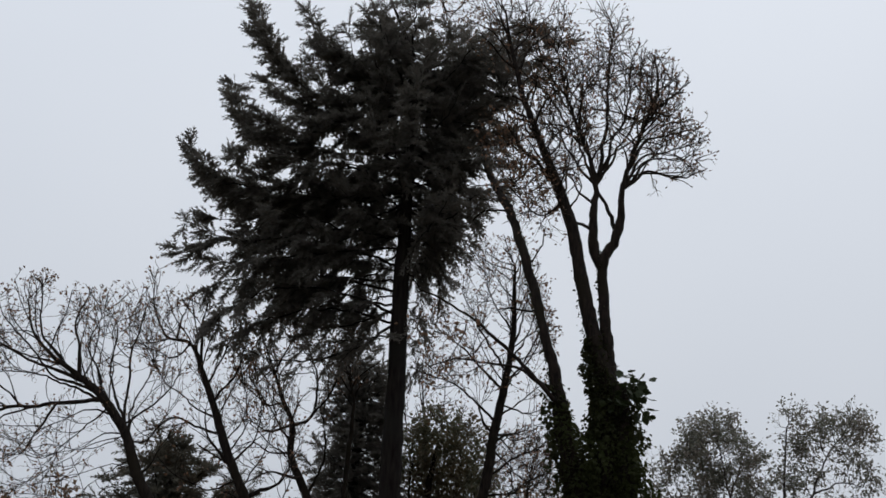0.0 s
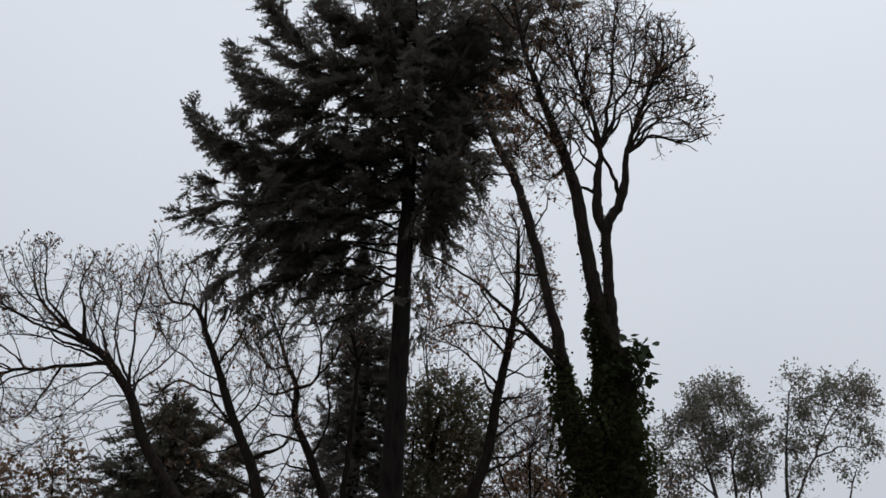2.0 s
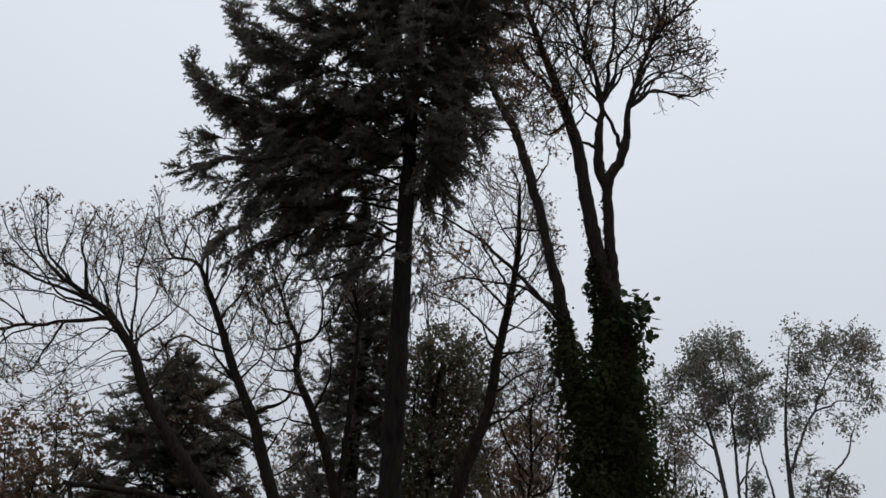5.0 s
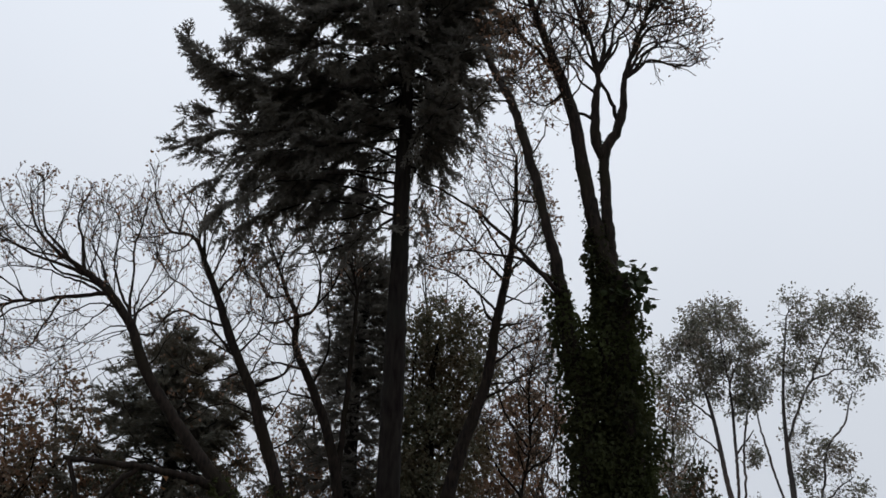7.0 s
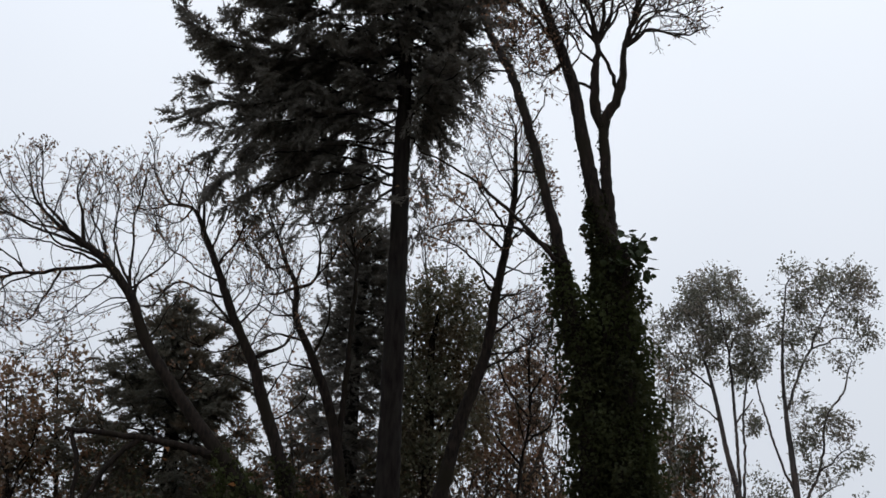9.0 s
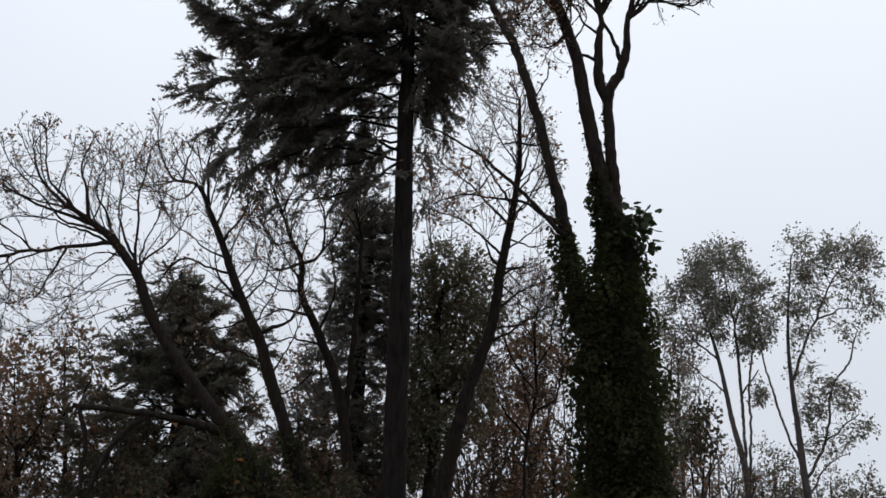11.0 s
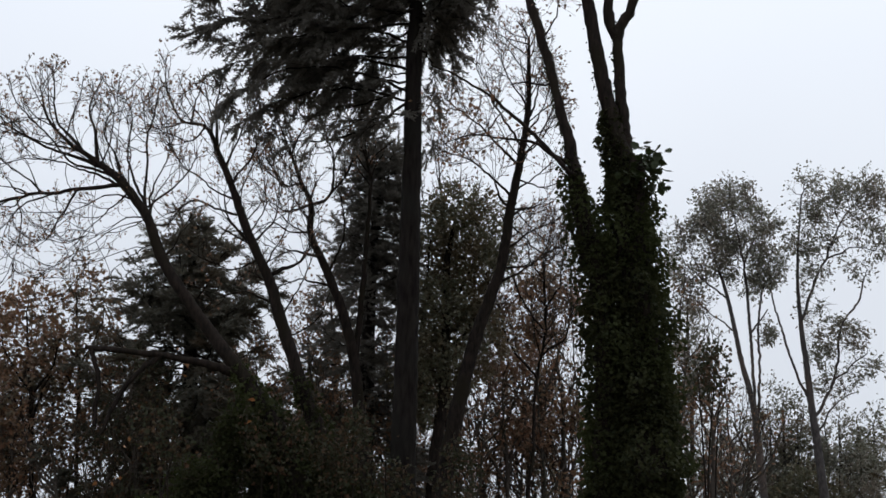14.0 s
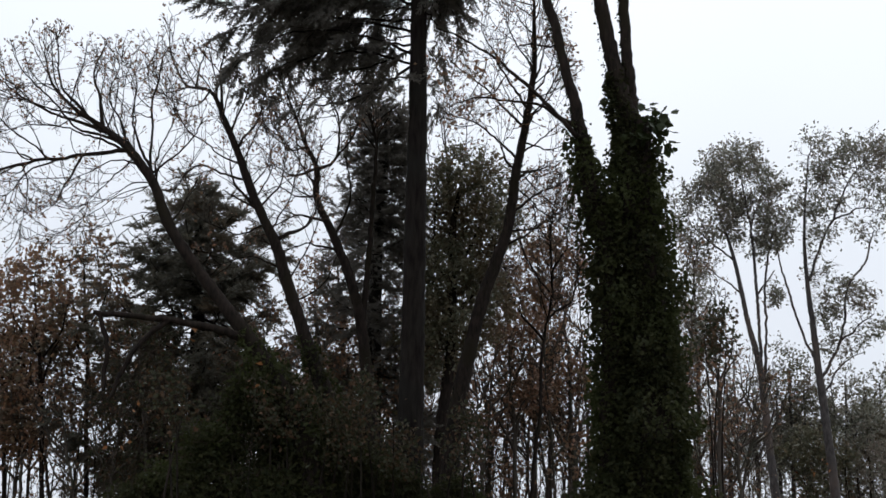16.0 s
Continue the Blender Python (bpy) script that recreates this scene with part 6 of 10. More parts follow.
broadleaf("madrone_tree", "slender madrone with open branches and leaf clumps", "tree",
    [(17.75, 58.00, -0.25, 0.310), (17.54, 58.00, 5.25, 0.223), (17.30, 58.00, 8.44, 0.202), (17.08, 58.00, 11.41, 0.169), (16.98, 58.00, 13.89, 0.136), (16.88, 58.00, 16.15, 0.098), (16.99, 58.00, 19.03, 0.063), (17.37, 58.00, 22.14, 0.028)],
    [[(17.04, 58.00, 11.68, 0.067), (16.60, 58.00, 12.78, 0.061), (15.96, 58.00, 15.01, 0.055), (15.54, 58.00, 17.14, 0.035), (15.73, 58.00, 18.44, 0.021)],
     [(16.98, 58.00, 15.58, 0.069), (17.67, 58.00, 17.58, 0.062), (18.41, 58.00, 19.04, 0.056), (19.24, 58.00, 20.81, 0.035), (20.18, 58.00, 22.00, 0.021)],
     [(17.15, 58.00, 10.86, 0.067), (18.32, 58.00, 12.93, 0.061), (18.84, 58.00, 15.45, 0.055), (19.69, 58.00, 16.59, 0.048), (20.30, 58.00, 18.32, 0.028)],
     [(18.26, 58.00, 18.89, 0.042), (19.70, 58.00, 19.48, 0.035), (20.80, 58.00, 19.35, 0.021)],
     [(18.31, 58.00, 12.79, 0.047), (19.24, 58.00, 13.63, 0.034), (19.97, 58.00, 14.19, 0.02)],
     [(17.22, 58.00, 10.05, 0.047), (18.28, 58.00, 11.69, 0.034), (19.41, 58.00, 12.25, 0.02)]],
    [(17.66, 58.00, 22.23, 1.02, 1.09, 0.96), (19.01, 58.00, 21.46, 1.46, 1.36, 1.19), (20.47, 58.00, 22.12, 1.18, 1.30, 1.32), (17.36, 58.00, 19.91, 1.12, 1.22, 1.18), (18.59, 58.00, 19.62, 0.98, 0.98, 0.73), (20.60, 58.00, 20.22, 0.98, 1.28, 1.47), (18.78, 58.00, 14.74, 1.23, 1.11, 0.79), (19.64, 58.00, 13.49, 0.95, 0.96, 0.70), (17.63, 58.00, 15.87, 0.82, 1.03, 0.99), (18.48, 58.00, 12.51, 1.08, 1.06, 0.83), (17.63, 58.00, 17.87, 0.83, 0.98, 0.87), (20.15, 58.00, 18.18, 0.69, 0.81, 0.58), (17.92, 58.00, 14.18, 0.68, 0.80, 0.56)],
    2100, 0.28, 52, per_tip=2.9, clump=2.8, bark=PALE_BARK, leaf=HAZED_GLOSSY_LEAF, leaf_size=0.19, tip=0.009, reach=5, leaf_width=0.55, cap=0.1)
broadleaf("young_tree", "young leafy tree standing in the far thicket", "tree",
    [(17.00, 64.00, -0.25, 0.185), (17.06, 64.00, 2.28, 0.137), (17.33, 64.00, 8.26, 0.105), (17.33, 64.00, 10.11, 0.08), (17.39, 64.00, 12.53, 0.036)],
    [[(17.35, 64.00, 9.05, 0.07), (18.10, 64.00, 10.65, 0.053), (18.49, 64.00, 12.00, 0.027)],
     [(17.37, 64.00, 9.31, 0.071), (16.73, 64.00, 10.91, 0.053), (16.57, 64.00, 12.25, 0.027)]],
    [(17.47, 64.00, 12.39, 0.67, 1.00, 1.09), (16.64, 64.00, 10.90, 0.74, 1.24, 1.61), (18.10, 64.00, 10.65, 0.74, 1.24, 1.61), (17.28, 64.00, 9.31, 1.47, 1.42, 1.32)],
    950, 0.36, 60, bark=PALE_BARK, leaf=FAR_LEAF, per_tip=4.0, leaf_size=0.18, tip=0.009, reach=5, group="young trees in the far thicket")
broadleaf("young_tree", "young leafy tree standing in the far thicket", "tree",
    [(13.88, 64.00, -0.25, 0.185), (13.92, 64.00, 2.25, 0.137), (14.03, 64.00, 6.78, 0.105), (14.02, 64.00, 8.81, 0.079), (14.06, 64.00, 11.48, 0.036)],
    [[(14.05, 64.00, 7.65, 0.07), (14.78, 64.00, 9.41, 0.053), (15.16, 64.00, 10.89, 0.027)],
     [(14.06, 64.00, 7.94, 0.07), (13.41, 64.00, 9.69, 0.053), (13.25, 64.00, 11.17, 0.027)]],
    [(14.15, 64.00, 11.33, 0.67, 1.05, 1.20), (13.33, 64.00, 9.69, 0.74, 1.30, 1.77), (14.78, 64.00, 9.41, 0.74, 1.30, 1.77), (13.97, 64.00, 7.94, 1.46, 1.47, 1.46)],
    520, 0.36, 61, bark=PALE_BARK, leaf=HAZED_GLOSSY_LEAF, per_tip=4.0, leaf_size=0.18, tip=0.009, reach=5, group="young trees in the far thicket")
broadleaf("young_tree", "young leafy tree standing in the far thicket", "tree",
    [(19.84, 64.00, -0.26, 0.185), (19.91, 64.00, 2.43, 0.137), (20.19, 64.00, 7.78, 0.105), (20.19, 64.00, 9.49, 0.079), (20.27, 64.00, 11.73, 0.035)],
    [[(20.21, 64.00, 8.52, 0.070), (20.96, 64.00, 10.00, 0.053), (21.35, 64.00, 11.25, 0.027)],
     [(20.23, 64.00, 8.76, 0.070), (19.60, 64.00, 10.23, 0.053), (19.45, 64.00, 11.48, 0.027)]],
    [(20.35, 64.00, 11.60, 0.67, 0.95, 1.00), (19.51, 64.00, 10.23, 0.74, 1.16, 1.49), (20.96, 64.00, 10.00, 0.73, 1.16, 1.48), (20.14, 64.00, 8.76, 1.46, 1.35, 1.23)],
    1100, 0.36, 62, bark=PALE_BARK, leaf=HAZED_GLOSSY_LEAF, per_tip=4.0, leaf_size=0.18, tip=0.009, reach=5, group="young trees in the far thicket")
broadleaf("young_tree", "young leafy tree standing in the far thicket", "tree",
    [(21.54, 64.00, -0.25, 0.185), (21.62, 64.00, 2.33, 0.137), (22.01, 64.00, 8.30, 0.105), (22.01, 64.00, 9.73, 0.079), (22.07, 64.00, 11.61, 0.036)],
    [[(22.03, 64.00, 8.91, 0.07), (22.78, 64.00, 10.15, 0.053), (23.16, 64.00, 11.20, 0.027)],
     [(22.05, 64.00, 9.12, 0.07), (21.41, 64.00, 10.35, 0.053), (21.26, 64.00, 11.39, 0.027)]],
    [(22.15, 64.00, 11.50, 0.60, 0.87, 0.84), (21.40, 64.00, 10.35, 0.66, 1.06, 1.24), (22.70, 64.00, 10.15, 0.66, 1.06, 1.24), (21.96, 64.00, 9.12, 1.32, 1.24, 1.03)],
    950, 0.36, 63, bark=PALE_BARK, leaf=FAR_LEAF, per_tip=4.0, leaf_size=0.18, tip=0.009, reach=5, group="young trees in the far thicket")
broadleaf("young_tree", "young leafy tree standing in the far thicket", "tree",
    [(17.87, 64.00, -0.30, 0.185), (17.92, 64.00, 2.75, 0.137), (18.03, 64.00, 6.80, 0.104), (18.02, 64.00, 8.74, 0.079), (18.08, 64.00, 11.26, 0.035)],
    [[(18.05, 64.00, 7.63, 0.070), (18.78, 64.00, 9.30, 0.053), (19.16, 64.00, 10.70, 0.026)],
     [(18.06, 64.00, 7.91, 0.070), (17.43, 64.00, 9.56, 0.053), (17.27, 64.00, 10.97, 0.026)]],
    [(18.16, 64.00, 11.11, 0.93, 1.05, 1.13), (17.05, 64.00, 9.55, 1.02, 1.27, 1.68), (19.07, 64.00, 9.30, 1.02, 1.27, 1.67), (17.98, 64.00, 7.91, 2.03, 1.57, 1.38)],
    760, 0.36, 64, bark=PALE_BARK, leaf=HAZED_GLOSSY_LEAF, per_tip=4.0, leaf_size=0.18, tip=0.009, reach=5, group="young trees in the far thicket")
broadleaf("young_tree", "young leafy tree standing in the far thicket", "tree",
    [(12.18, 64.00, -0.25, 0.185), (12.20, 64.00, 2.24, 0.137), (12.25, 64.00, 5.90, 0.105), (12.23, 64.00, 8.13, 0.079), (12.26, 64.00, 11.05, 0.036)],
    [[(12.26, 64.00, 6.85, 0.07), (12.99, 64.00, 8.78, 0.053), (13.36, 64.00, 10.40, 0.027)],
     [(12.27, 64.00, 7.17, 0.07), (11.62, 64.00, 9.09, 0.053), (11.45, 64.00, 10.71, 0.027)]],
    [(12.35, 64.00, 10.88, 0.53, 1.04, 1.31), (11.68, 64.00, 9.09, 0.59, 1.31, 1.94), (12.84, 64.00, 8.77, 0.59, 1.31, 1.94), (12.18, 64.00, 7.17, 1.17, 1.40, 1.59)],
    480, 0.36, 65, bark=PALE_BARK, leaf=HAZED_GLOSSY_LEAF, per_tip=4.0, leaf_size=0.18, tip=0.009, reach=5, group="young trees in the far thicket")
broadleaf("young_tree", "young leafy tree standing in the far thicket", "tree",
    [(15.32, 64.00, -0.32, 0.185), (15.34, 64.00, 2.86, 0.137), (15.41, 64.00, 6.75, 0.104), (15.37, 64.00, 8.52, 0.079), (15.39, 64.00, 10.82, 0.035)],
    [[(15.41, 64.00, 7.51, 0.070), (16.12, 64.00, 9.03, 0.052), (16.48, 64.00, 10.32, 0.026)],
     [(15.42, 64.00, 7.76, 0.070), (14.76, 64.00, 9.27, 0.053), (14.58, 64.00, 10.56, 0.026)]],
    [(15.47, 64.00, 10.70, 0.79, 0.94, 1.03), (14.53, 64.00, 9.27, 0.88, 1.14, 1.54), (16.27, 64.00, 9.05, 0.87, 1.14, 1.52), (15.34, 64.00, 7.76, 1.74, 1.40, 1.26)],
    900, 0.36, 66, bark=PALE_BARK, leaf=HAZED_GLOSSY_LEAF, per_tip=4.0, leaf_size=0.18, tip=0.009, reach=5, group="young trees in the far thicket")
broadleaf("young_tree", "young leafy tree standing in the far thicket", "tree",
    [(20.43, 64.00, -0.25, 0.185), (20.48, 64.00, 2.32, 0.137), (20.59, 64.00, 5.12, 0.104), (20.57, 64.00, 6.32, 0.078), (20.60, 64.00, 7.88, 0.035)],
    [[(20.60, 64.00, 5.64, 0.069), (21.32, 64.00, 6.67, 0.052), (21.68, 64.00, 7.54, 0.026)],
     [(20.61, 64.00, 5.81, 0.069), (19.97, 64.00, 6.83, 0.052), (19.80, 64.00, 7.70, 0.026)]],
    [(20.68, 64.00, 7.79, 0.92, 0.95, 0.70), (19.59, 64.00, 6.83, 1.02, 1.12, 1.04), (21.61, 64.00, 6.68, 1.02, 1.12, 1.04), (20.53, 64.00, 5.81, 2.03, 1.45, 0.86)],
    950, 0.36, 67, bark=PALE_BARK, leaf=HAZED_GLOSSY_LEAF, per_tip=4.0, leaf_size=0.18, tip=0.009, reach=5, group="young trees in the far thicket")
broadleaf("young_tree", "young leafy tree standing in the far thicket", "tree",
    [(16.45, 64.00, -0.28, 0.185), (16.49, 64.00, 2.60, 0.137), (16.60, 64.00, 6.77, 0.104), (16.59, 64.00, 8.85, 0.079), (16.65, 64.00, 11.55, 0.035)],
    [[(16.62, 64.00, 7.66, 0.070), (17.36, 64.00, 9.45, 0.053), (17.74, 64.00, 10.96, 0.026)],
     [(16.63, 64.00, 7.96, 0.070), (16.00, 64.00, 9.74, 0.053), (15.84, 64.00, 11.24, 0.027)]],
    [(16.73, 64.00, 11.40, 0.66, 0.99, 1.22), (15.91, 64.00, 9.74, 0.73, 1.22, 1.80), (17.36, 64.00, 9.45, 0.73, 1.22, 1.80), (16.55, 64.00, 7.96, 1.46, 1.40, 1.48)],
    950, 0.36, 68, bark=PALE_BARK, leaf=HAZED_GLOSSY_LEAF, per_tip=4.0, leaf_size=0.18, tip=0.009, reach=5, group="young trees in the far thicket")
broadleaf("young_tree", "young leafy tree standing in the far thicket", "tree",
    [(18.75, 64.00, -0.25, 0.185), (18.77, 64.00, 2.30, 0.137), (18.80, 64.00, 4.26, 0.104), (18.78, 64.00, 5.65, 0.078), (18.82, 64.00, 7.46, 0.035)],
    [[(18.81, 64.00, 4.85, 0.069), (19.53, 64.00, 6.05, 0.052), (19.90, 64.00, 7.06, 0.026)],
     [(18.82, 64.00, 5.05, 0.069), (18.18, 64.00, 6.24, 0.052), (18.02, 64.00, 7.25, 0.026)]],
    [(18.90, 64.00, 7.36, 0.79, 0.94, 0.81), (17.95, 64.00, 6.24, 0.87, 1.13, 1.20), (19.68, 64.00, 6.06, 0.87, 1.13, 1.20), (18.74, 64.00, 5.05, 1.73, 1.39, 0.99)],
    700, 0.36, 69, bark=PALE_BARK, leaf=AUTUMN_LEAF, per_tip=4.0, leaf_size=0.18, tip=0.009, reach=5, group="young trees in the far thicket")
broadleaf("young_tree", "young leafy tree standing in the far thicket", "tree",
    [(13.06, 64.00, -0.25, 0.185), (13.06, 64.00, 2.24, 0.137), (13.05, 64.00, 4.49, 0.104), (13.02, 64.00, 6.28, 0.079), (13.04, 64.00, 8.63, 0.035)],
    [[(13.06, 64.00, 5.25, 0.07), (13.77, 64.00, 6.81, 0.052), (14.13, 64.00, 8.11, 0.026)],
     [(13.07, 64.00, 5.51, 0.07), (12.41, 64.00, 7.05, 0.053), (12.24, 64.00, 8.36, 0.026)]],
    [(13.12, 64.00, 8.50, 0.66, 0.99, 1.05), (12.32, 64.00, 7.05, 0.73, 1.22, 1.56), (13.77, 64.00, 6.81, 0.73, 1.21, 1.56), (12.98, 64.00, 5.51, 1.45, 1.39, 1.28)],
    420, 0.36, 70, bark=PALE_BARK, leaf=AUTUMN_LEAF, per_tip=4.0, leaf_size=0.18, tip=0.009, reach=5, group="young trees in the far thicket")
broadleaf("young_tree", "young leafy tree standing in the far thicket", "tree",
    [(12.22, 64.00, -0.25, 0.185), (12.26, 64.00, 2.24, 0.137), (12.58, 64.00, 12.22, 0.107), (12.55, 64.00, 14.24, 0.081), (12.58, 64.00, 16.89, 0.036)],
    [[(12.59, 64.00, 13.08, 0.072), (13.33, 64.00, 14.83, 0.054), (13.70, 64.00, 16.30, 0.027)],
     [(12.60, 64.00, 13.37, 0.072), (11.93, 64.00, 15.11, 0.054), (11.74, 64.00, 16.58, 0.027)]],
    [(12.66, 64.00, 16.74, 0.46, 0.96, 1.19), (12.08, 64.00, 15.11, 0.51, 1.21, 1.76), (13.09, 64.00, 14.83, 0.51, 1.21, 1.75), (12.51, 64.00, 13.37, 1.02, 1.29, 1.45)],
    950, 0.36, 71, bark=PALE_BARK, leaf=HAZED_GLOSSY_LEAF, per_tip=4.0, leaf_size=0.18, tip=0.009, reach=5, group="young trees in the far thicket")
broadleaf("young_tree", "young leafy tree standing in the far thicket", "tree",
    [(11.45, 64.00, -0.25, 0.185), (11.48, 64.00, 2.23, 0.137), (11.65, 64.00, 9.09, 0.106), (11.63, 64.00, 11.58, 0.08), (11.67, 64.00, 14.86, 0.036)],
    [[(11.66, 64.00, 10.15, 0.071), (12.41, 64.00, 12.31, 0.054), (12.79, 64.00, 14.13, 0.027)],
     [(11.68, 64.00, 10.51, 0.071), (11.02, 64.00, 12.66, 0.054), (10.85, 64.00, 14.49, 0.027)]],
    [(11.76, 64.00, 14.68, 0.41, 1.05, 1.48), (11.23, 64.00, 12.66, 0.45, 1.35, 2.18), (12.11, 64.00, 12.31, 0.45, 1.35, 2.17), (11.59, 64.00, 10.51, 0.89, 1.37, 1.78)],
    620, 0.36, 72, bark=PALE_BARK, leaf=AUTUMN_LEAF, per_tip=4.0, leaf_size=0.18, tip=0.009, reach=5, group="young trees in the far thicket")
broadleaf("young_tree", "young leafy tree standing in the far thicket", "tree",
    [(20.99, 64.00, -0.27, 0.185), (21.05, 64.00, 2.51, 0.137), (21.24, 64.00, 6.46, 0.104), (21.25, 64.00, 8.21, 0.079), (21.33, 64.00, 10.48, 0.035)],
    [[(21.26, 64.00, 7.20, 0.070), (22.02, 64.00, 8.72, 0.053), (22.41, 64.00, 9.98, 0.026)],
     [(21.28, 64.00, 7.45, 0.070), (20.66, 64.00, 8.95, 0.053), (20.52, 64.00, 10.22, 0.026)]],
    [(21.41, 64.00, 10.35, 0.53, 0.89, 1.02), (20.72, 64.00, 8.95, 0.58, 1.09, 1.51), (21.87, 64.00, 8.72, 0.58, 1.09, 1.51), (21.19, 64.00, 7.45, 1.16, 1.23, 1.24)],
    1100, 0.36, 73, bark=PALE_BARK, leaf=FAR_LEAF, per_tip=4.0, leaf_size=0.18, tip=0.009, reach=5, group="young trees in the far thicket")

# leafy maples in autumn colour
broadleaf("maple_tree", "small maple holding rusty orange and olive leaves", "tree",
    [(-14.53, 44.00, -0.25, 0.128), (-14.63, 44.00, 1.62, 0.095), (-15.36, 44.00, 8.36, 0.071), (-15.65, 44.00, 10.12, 0.05), (-15.94, 44.00, 12.18, 0.018)],
    [[(-15.42, 44.00, 8.86, 0.042), (-14.73, 44.00, 10.38, 0.029), (-14.59, 44.00, 11.92, 0.011)],
     [(-15.45, 44.00, 9.11, 0.042), (-16.55, 44.00, 10.62, 0.029), (-16.98, 44.00, 12.04, 0.011)],
     [(-15.27, 44.00, 7.86, 0.049), (-15.01, 44.00, 9.36, 0.035), (-14.00, 44.00, 10.64, 0.011)],
     [(-15.24, 44.00, 7.61, 0.049), (-16.33, 44.00, 9.35, 0.035), (-17.19, 44.00, 10.36, 0.011)]],
    [(-15.85, 44.00, 12.18, 0.95, 1.20, 1.30), (-16.67, 44.00, 10.88, 0.95, 1.30, 1.54), (-14.75, 44.00, 10.63, 0.95, 1.29, 1.53), (-15.53, 44.00, 8.85, 1.87, 1.65, 1.50), (-14.64, 44.00, 7.37, 1.48, 1.48, 1.48), (-16.10, 44.00, 7.11, 1.48, 1.48, 1.47)],
    2500, 0.27, 80, leaf=AUTUMN_LEAF, per_tip=1.3, leaf_size=0.22, clump=2.6, tip=0.008, reach=4.5, group="small maples of the wood edge")
broadleaf("maple_tree", "small maple holding rusty orange and olive leaves", "tree",
    [(-13.34, 45.00, -0.31, 0.131), (-13.43, 45.00, 2.02, 0.097), (-14.06, 45.00, 9.83, 0.072), (-14.31, 45.00, 11.49, 0.051), (-14.53, 45.00, 13.42, 0.018)],
    [[(-14.12, 45.00, 10.30, 0.043), (-13.47, 45.00, 11.74, 0.029), (-13.31, 45.00, 13.18, 0.011)],
     [(-14.13, 45.00, 10.54, 0.043), (-15.11, 45.00, 11.97, 0.029), (-15.47, 45.00, 13.29, 0.011)],
     [(-13.99, 45.00, 9.36, 0.050), (-13.75, 45.00, 10.79, 0.036), (-12.81, 45.00, 11.99, 0.011)],
     [(-13.97, 45.00, 9.13, 0.050), (-14.94, 45.00, 10.78, 0.036), (-15.69, 45.00, 11.72, 0.011)]],
    [(-14.44, 45.00, 13.42, 0.96, 1.04, 1.13), (-15.21, 45.00, 12.20, 0.95, 1.11, 1.33), (-13.49, 45.00, 11.98, 0.95, 1.11, 1.33), (-14.22, 45.00, 10.30, 1.89, 1.43, 1.31), (-13.45, 45.00, 8.90, 1.51, 1.29, 1.30), (-14.78, 45.00, 8.66, 1.50, 1.29, 1.30)],
    1450, 0.27, 81, leaf=AUTUMN_LEAF, per_tip=1.3, leaf_size=0.22, clump=2.6, tip=0.008, reach=4.5, group="small maples of the wood edge")
broadleaf("maple_tree", "small maple holding dry brown leaves", "tree",
    [(-6.52, 44.00, -0.25, 0.127), (-6.58, 44.00, 1.70, 0.094), (-6.94, 44.00, 7.64, 0.07), (-7.13, 44.00, 8.94, 0.049), (-7.28, 44.00, 10.46, 0.018)],
    [[(-6.98, 44.00, 8.01, 0.042), (-6.51, 44.00, 9.13, 0.028), (-6.38, 44.00, 10.27, 0.011)],
     [(-6.99, 44.00, 8.20, 0.042), (-7.70, 44.00, 9.31, 0.028), (-7.95, 44.00, 10.36, 0.011)],
     [(-6.88, 44.00, 7.27, 0.049), (-6.73, 44.00, 8.38, 0.035), (-6.02, 44.00, 9.33, 0.011)],
     [(-6.87, 44.00, 7.09, 0.049), (-7.59, 44.00, 8.38, 0.035), (-8.13, 44.00, 9.12, 0.011)]],
    [(-7.20, 44.00, 10.46, 0.63, 0.93, 0.95), (-7.78, 44.00, 9.50, 0.62, 1.00, 1.13), (-6.52, 44.00, 9.32, 0.62, 1.00, 1.13), (-7.08, 44.00, 8.01, 1.24, 1.24, 1.11), (-6.54, 44.00, 6.91, 0.98, 1.13, 1.10), (-7.51, 44.00, 6.72, 0.98, 1.13, 1.10)],
    850, 0.27, 82, bark=HAZED_GREY_BARK, leaf=DRY_LEAF, per_tip=2.0, leaf_size=0.15, clump=2.6, tip=0.008, reach=4.5, group="small maples of the wood edge")
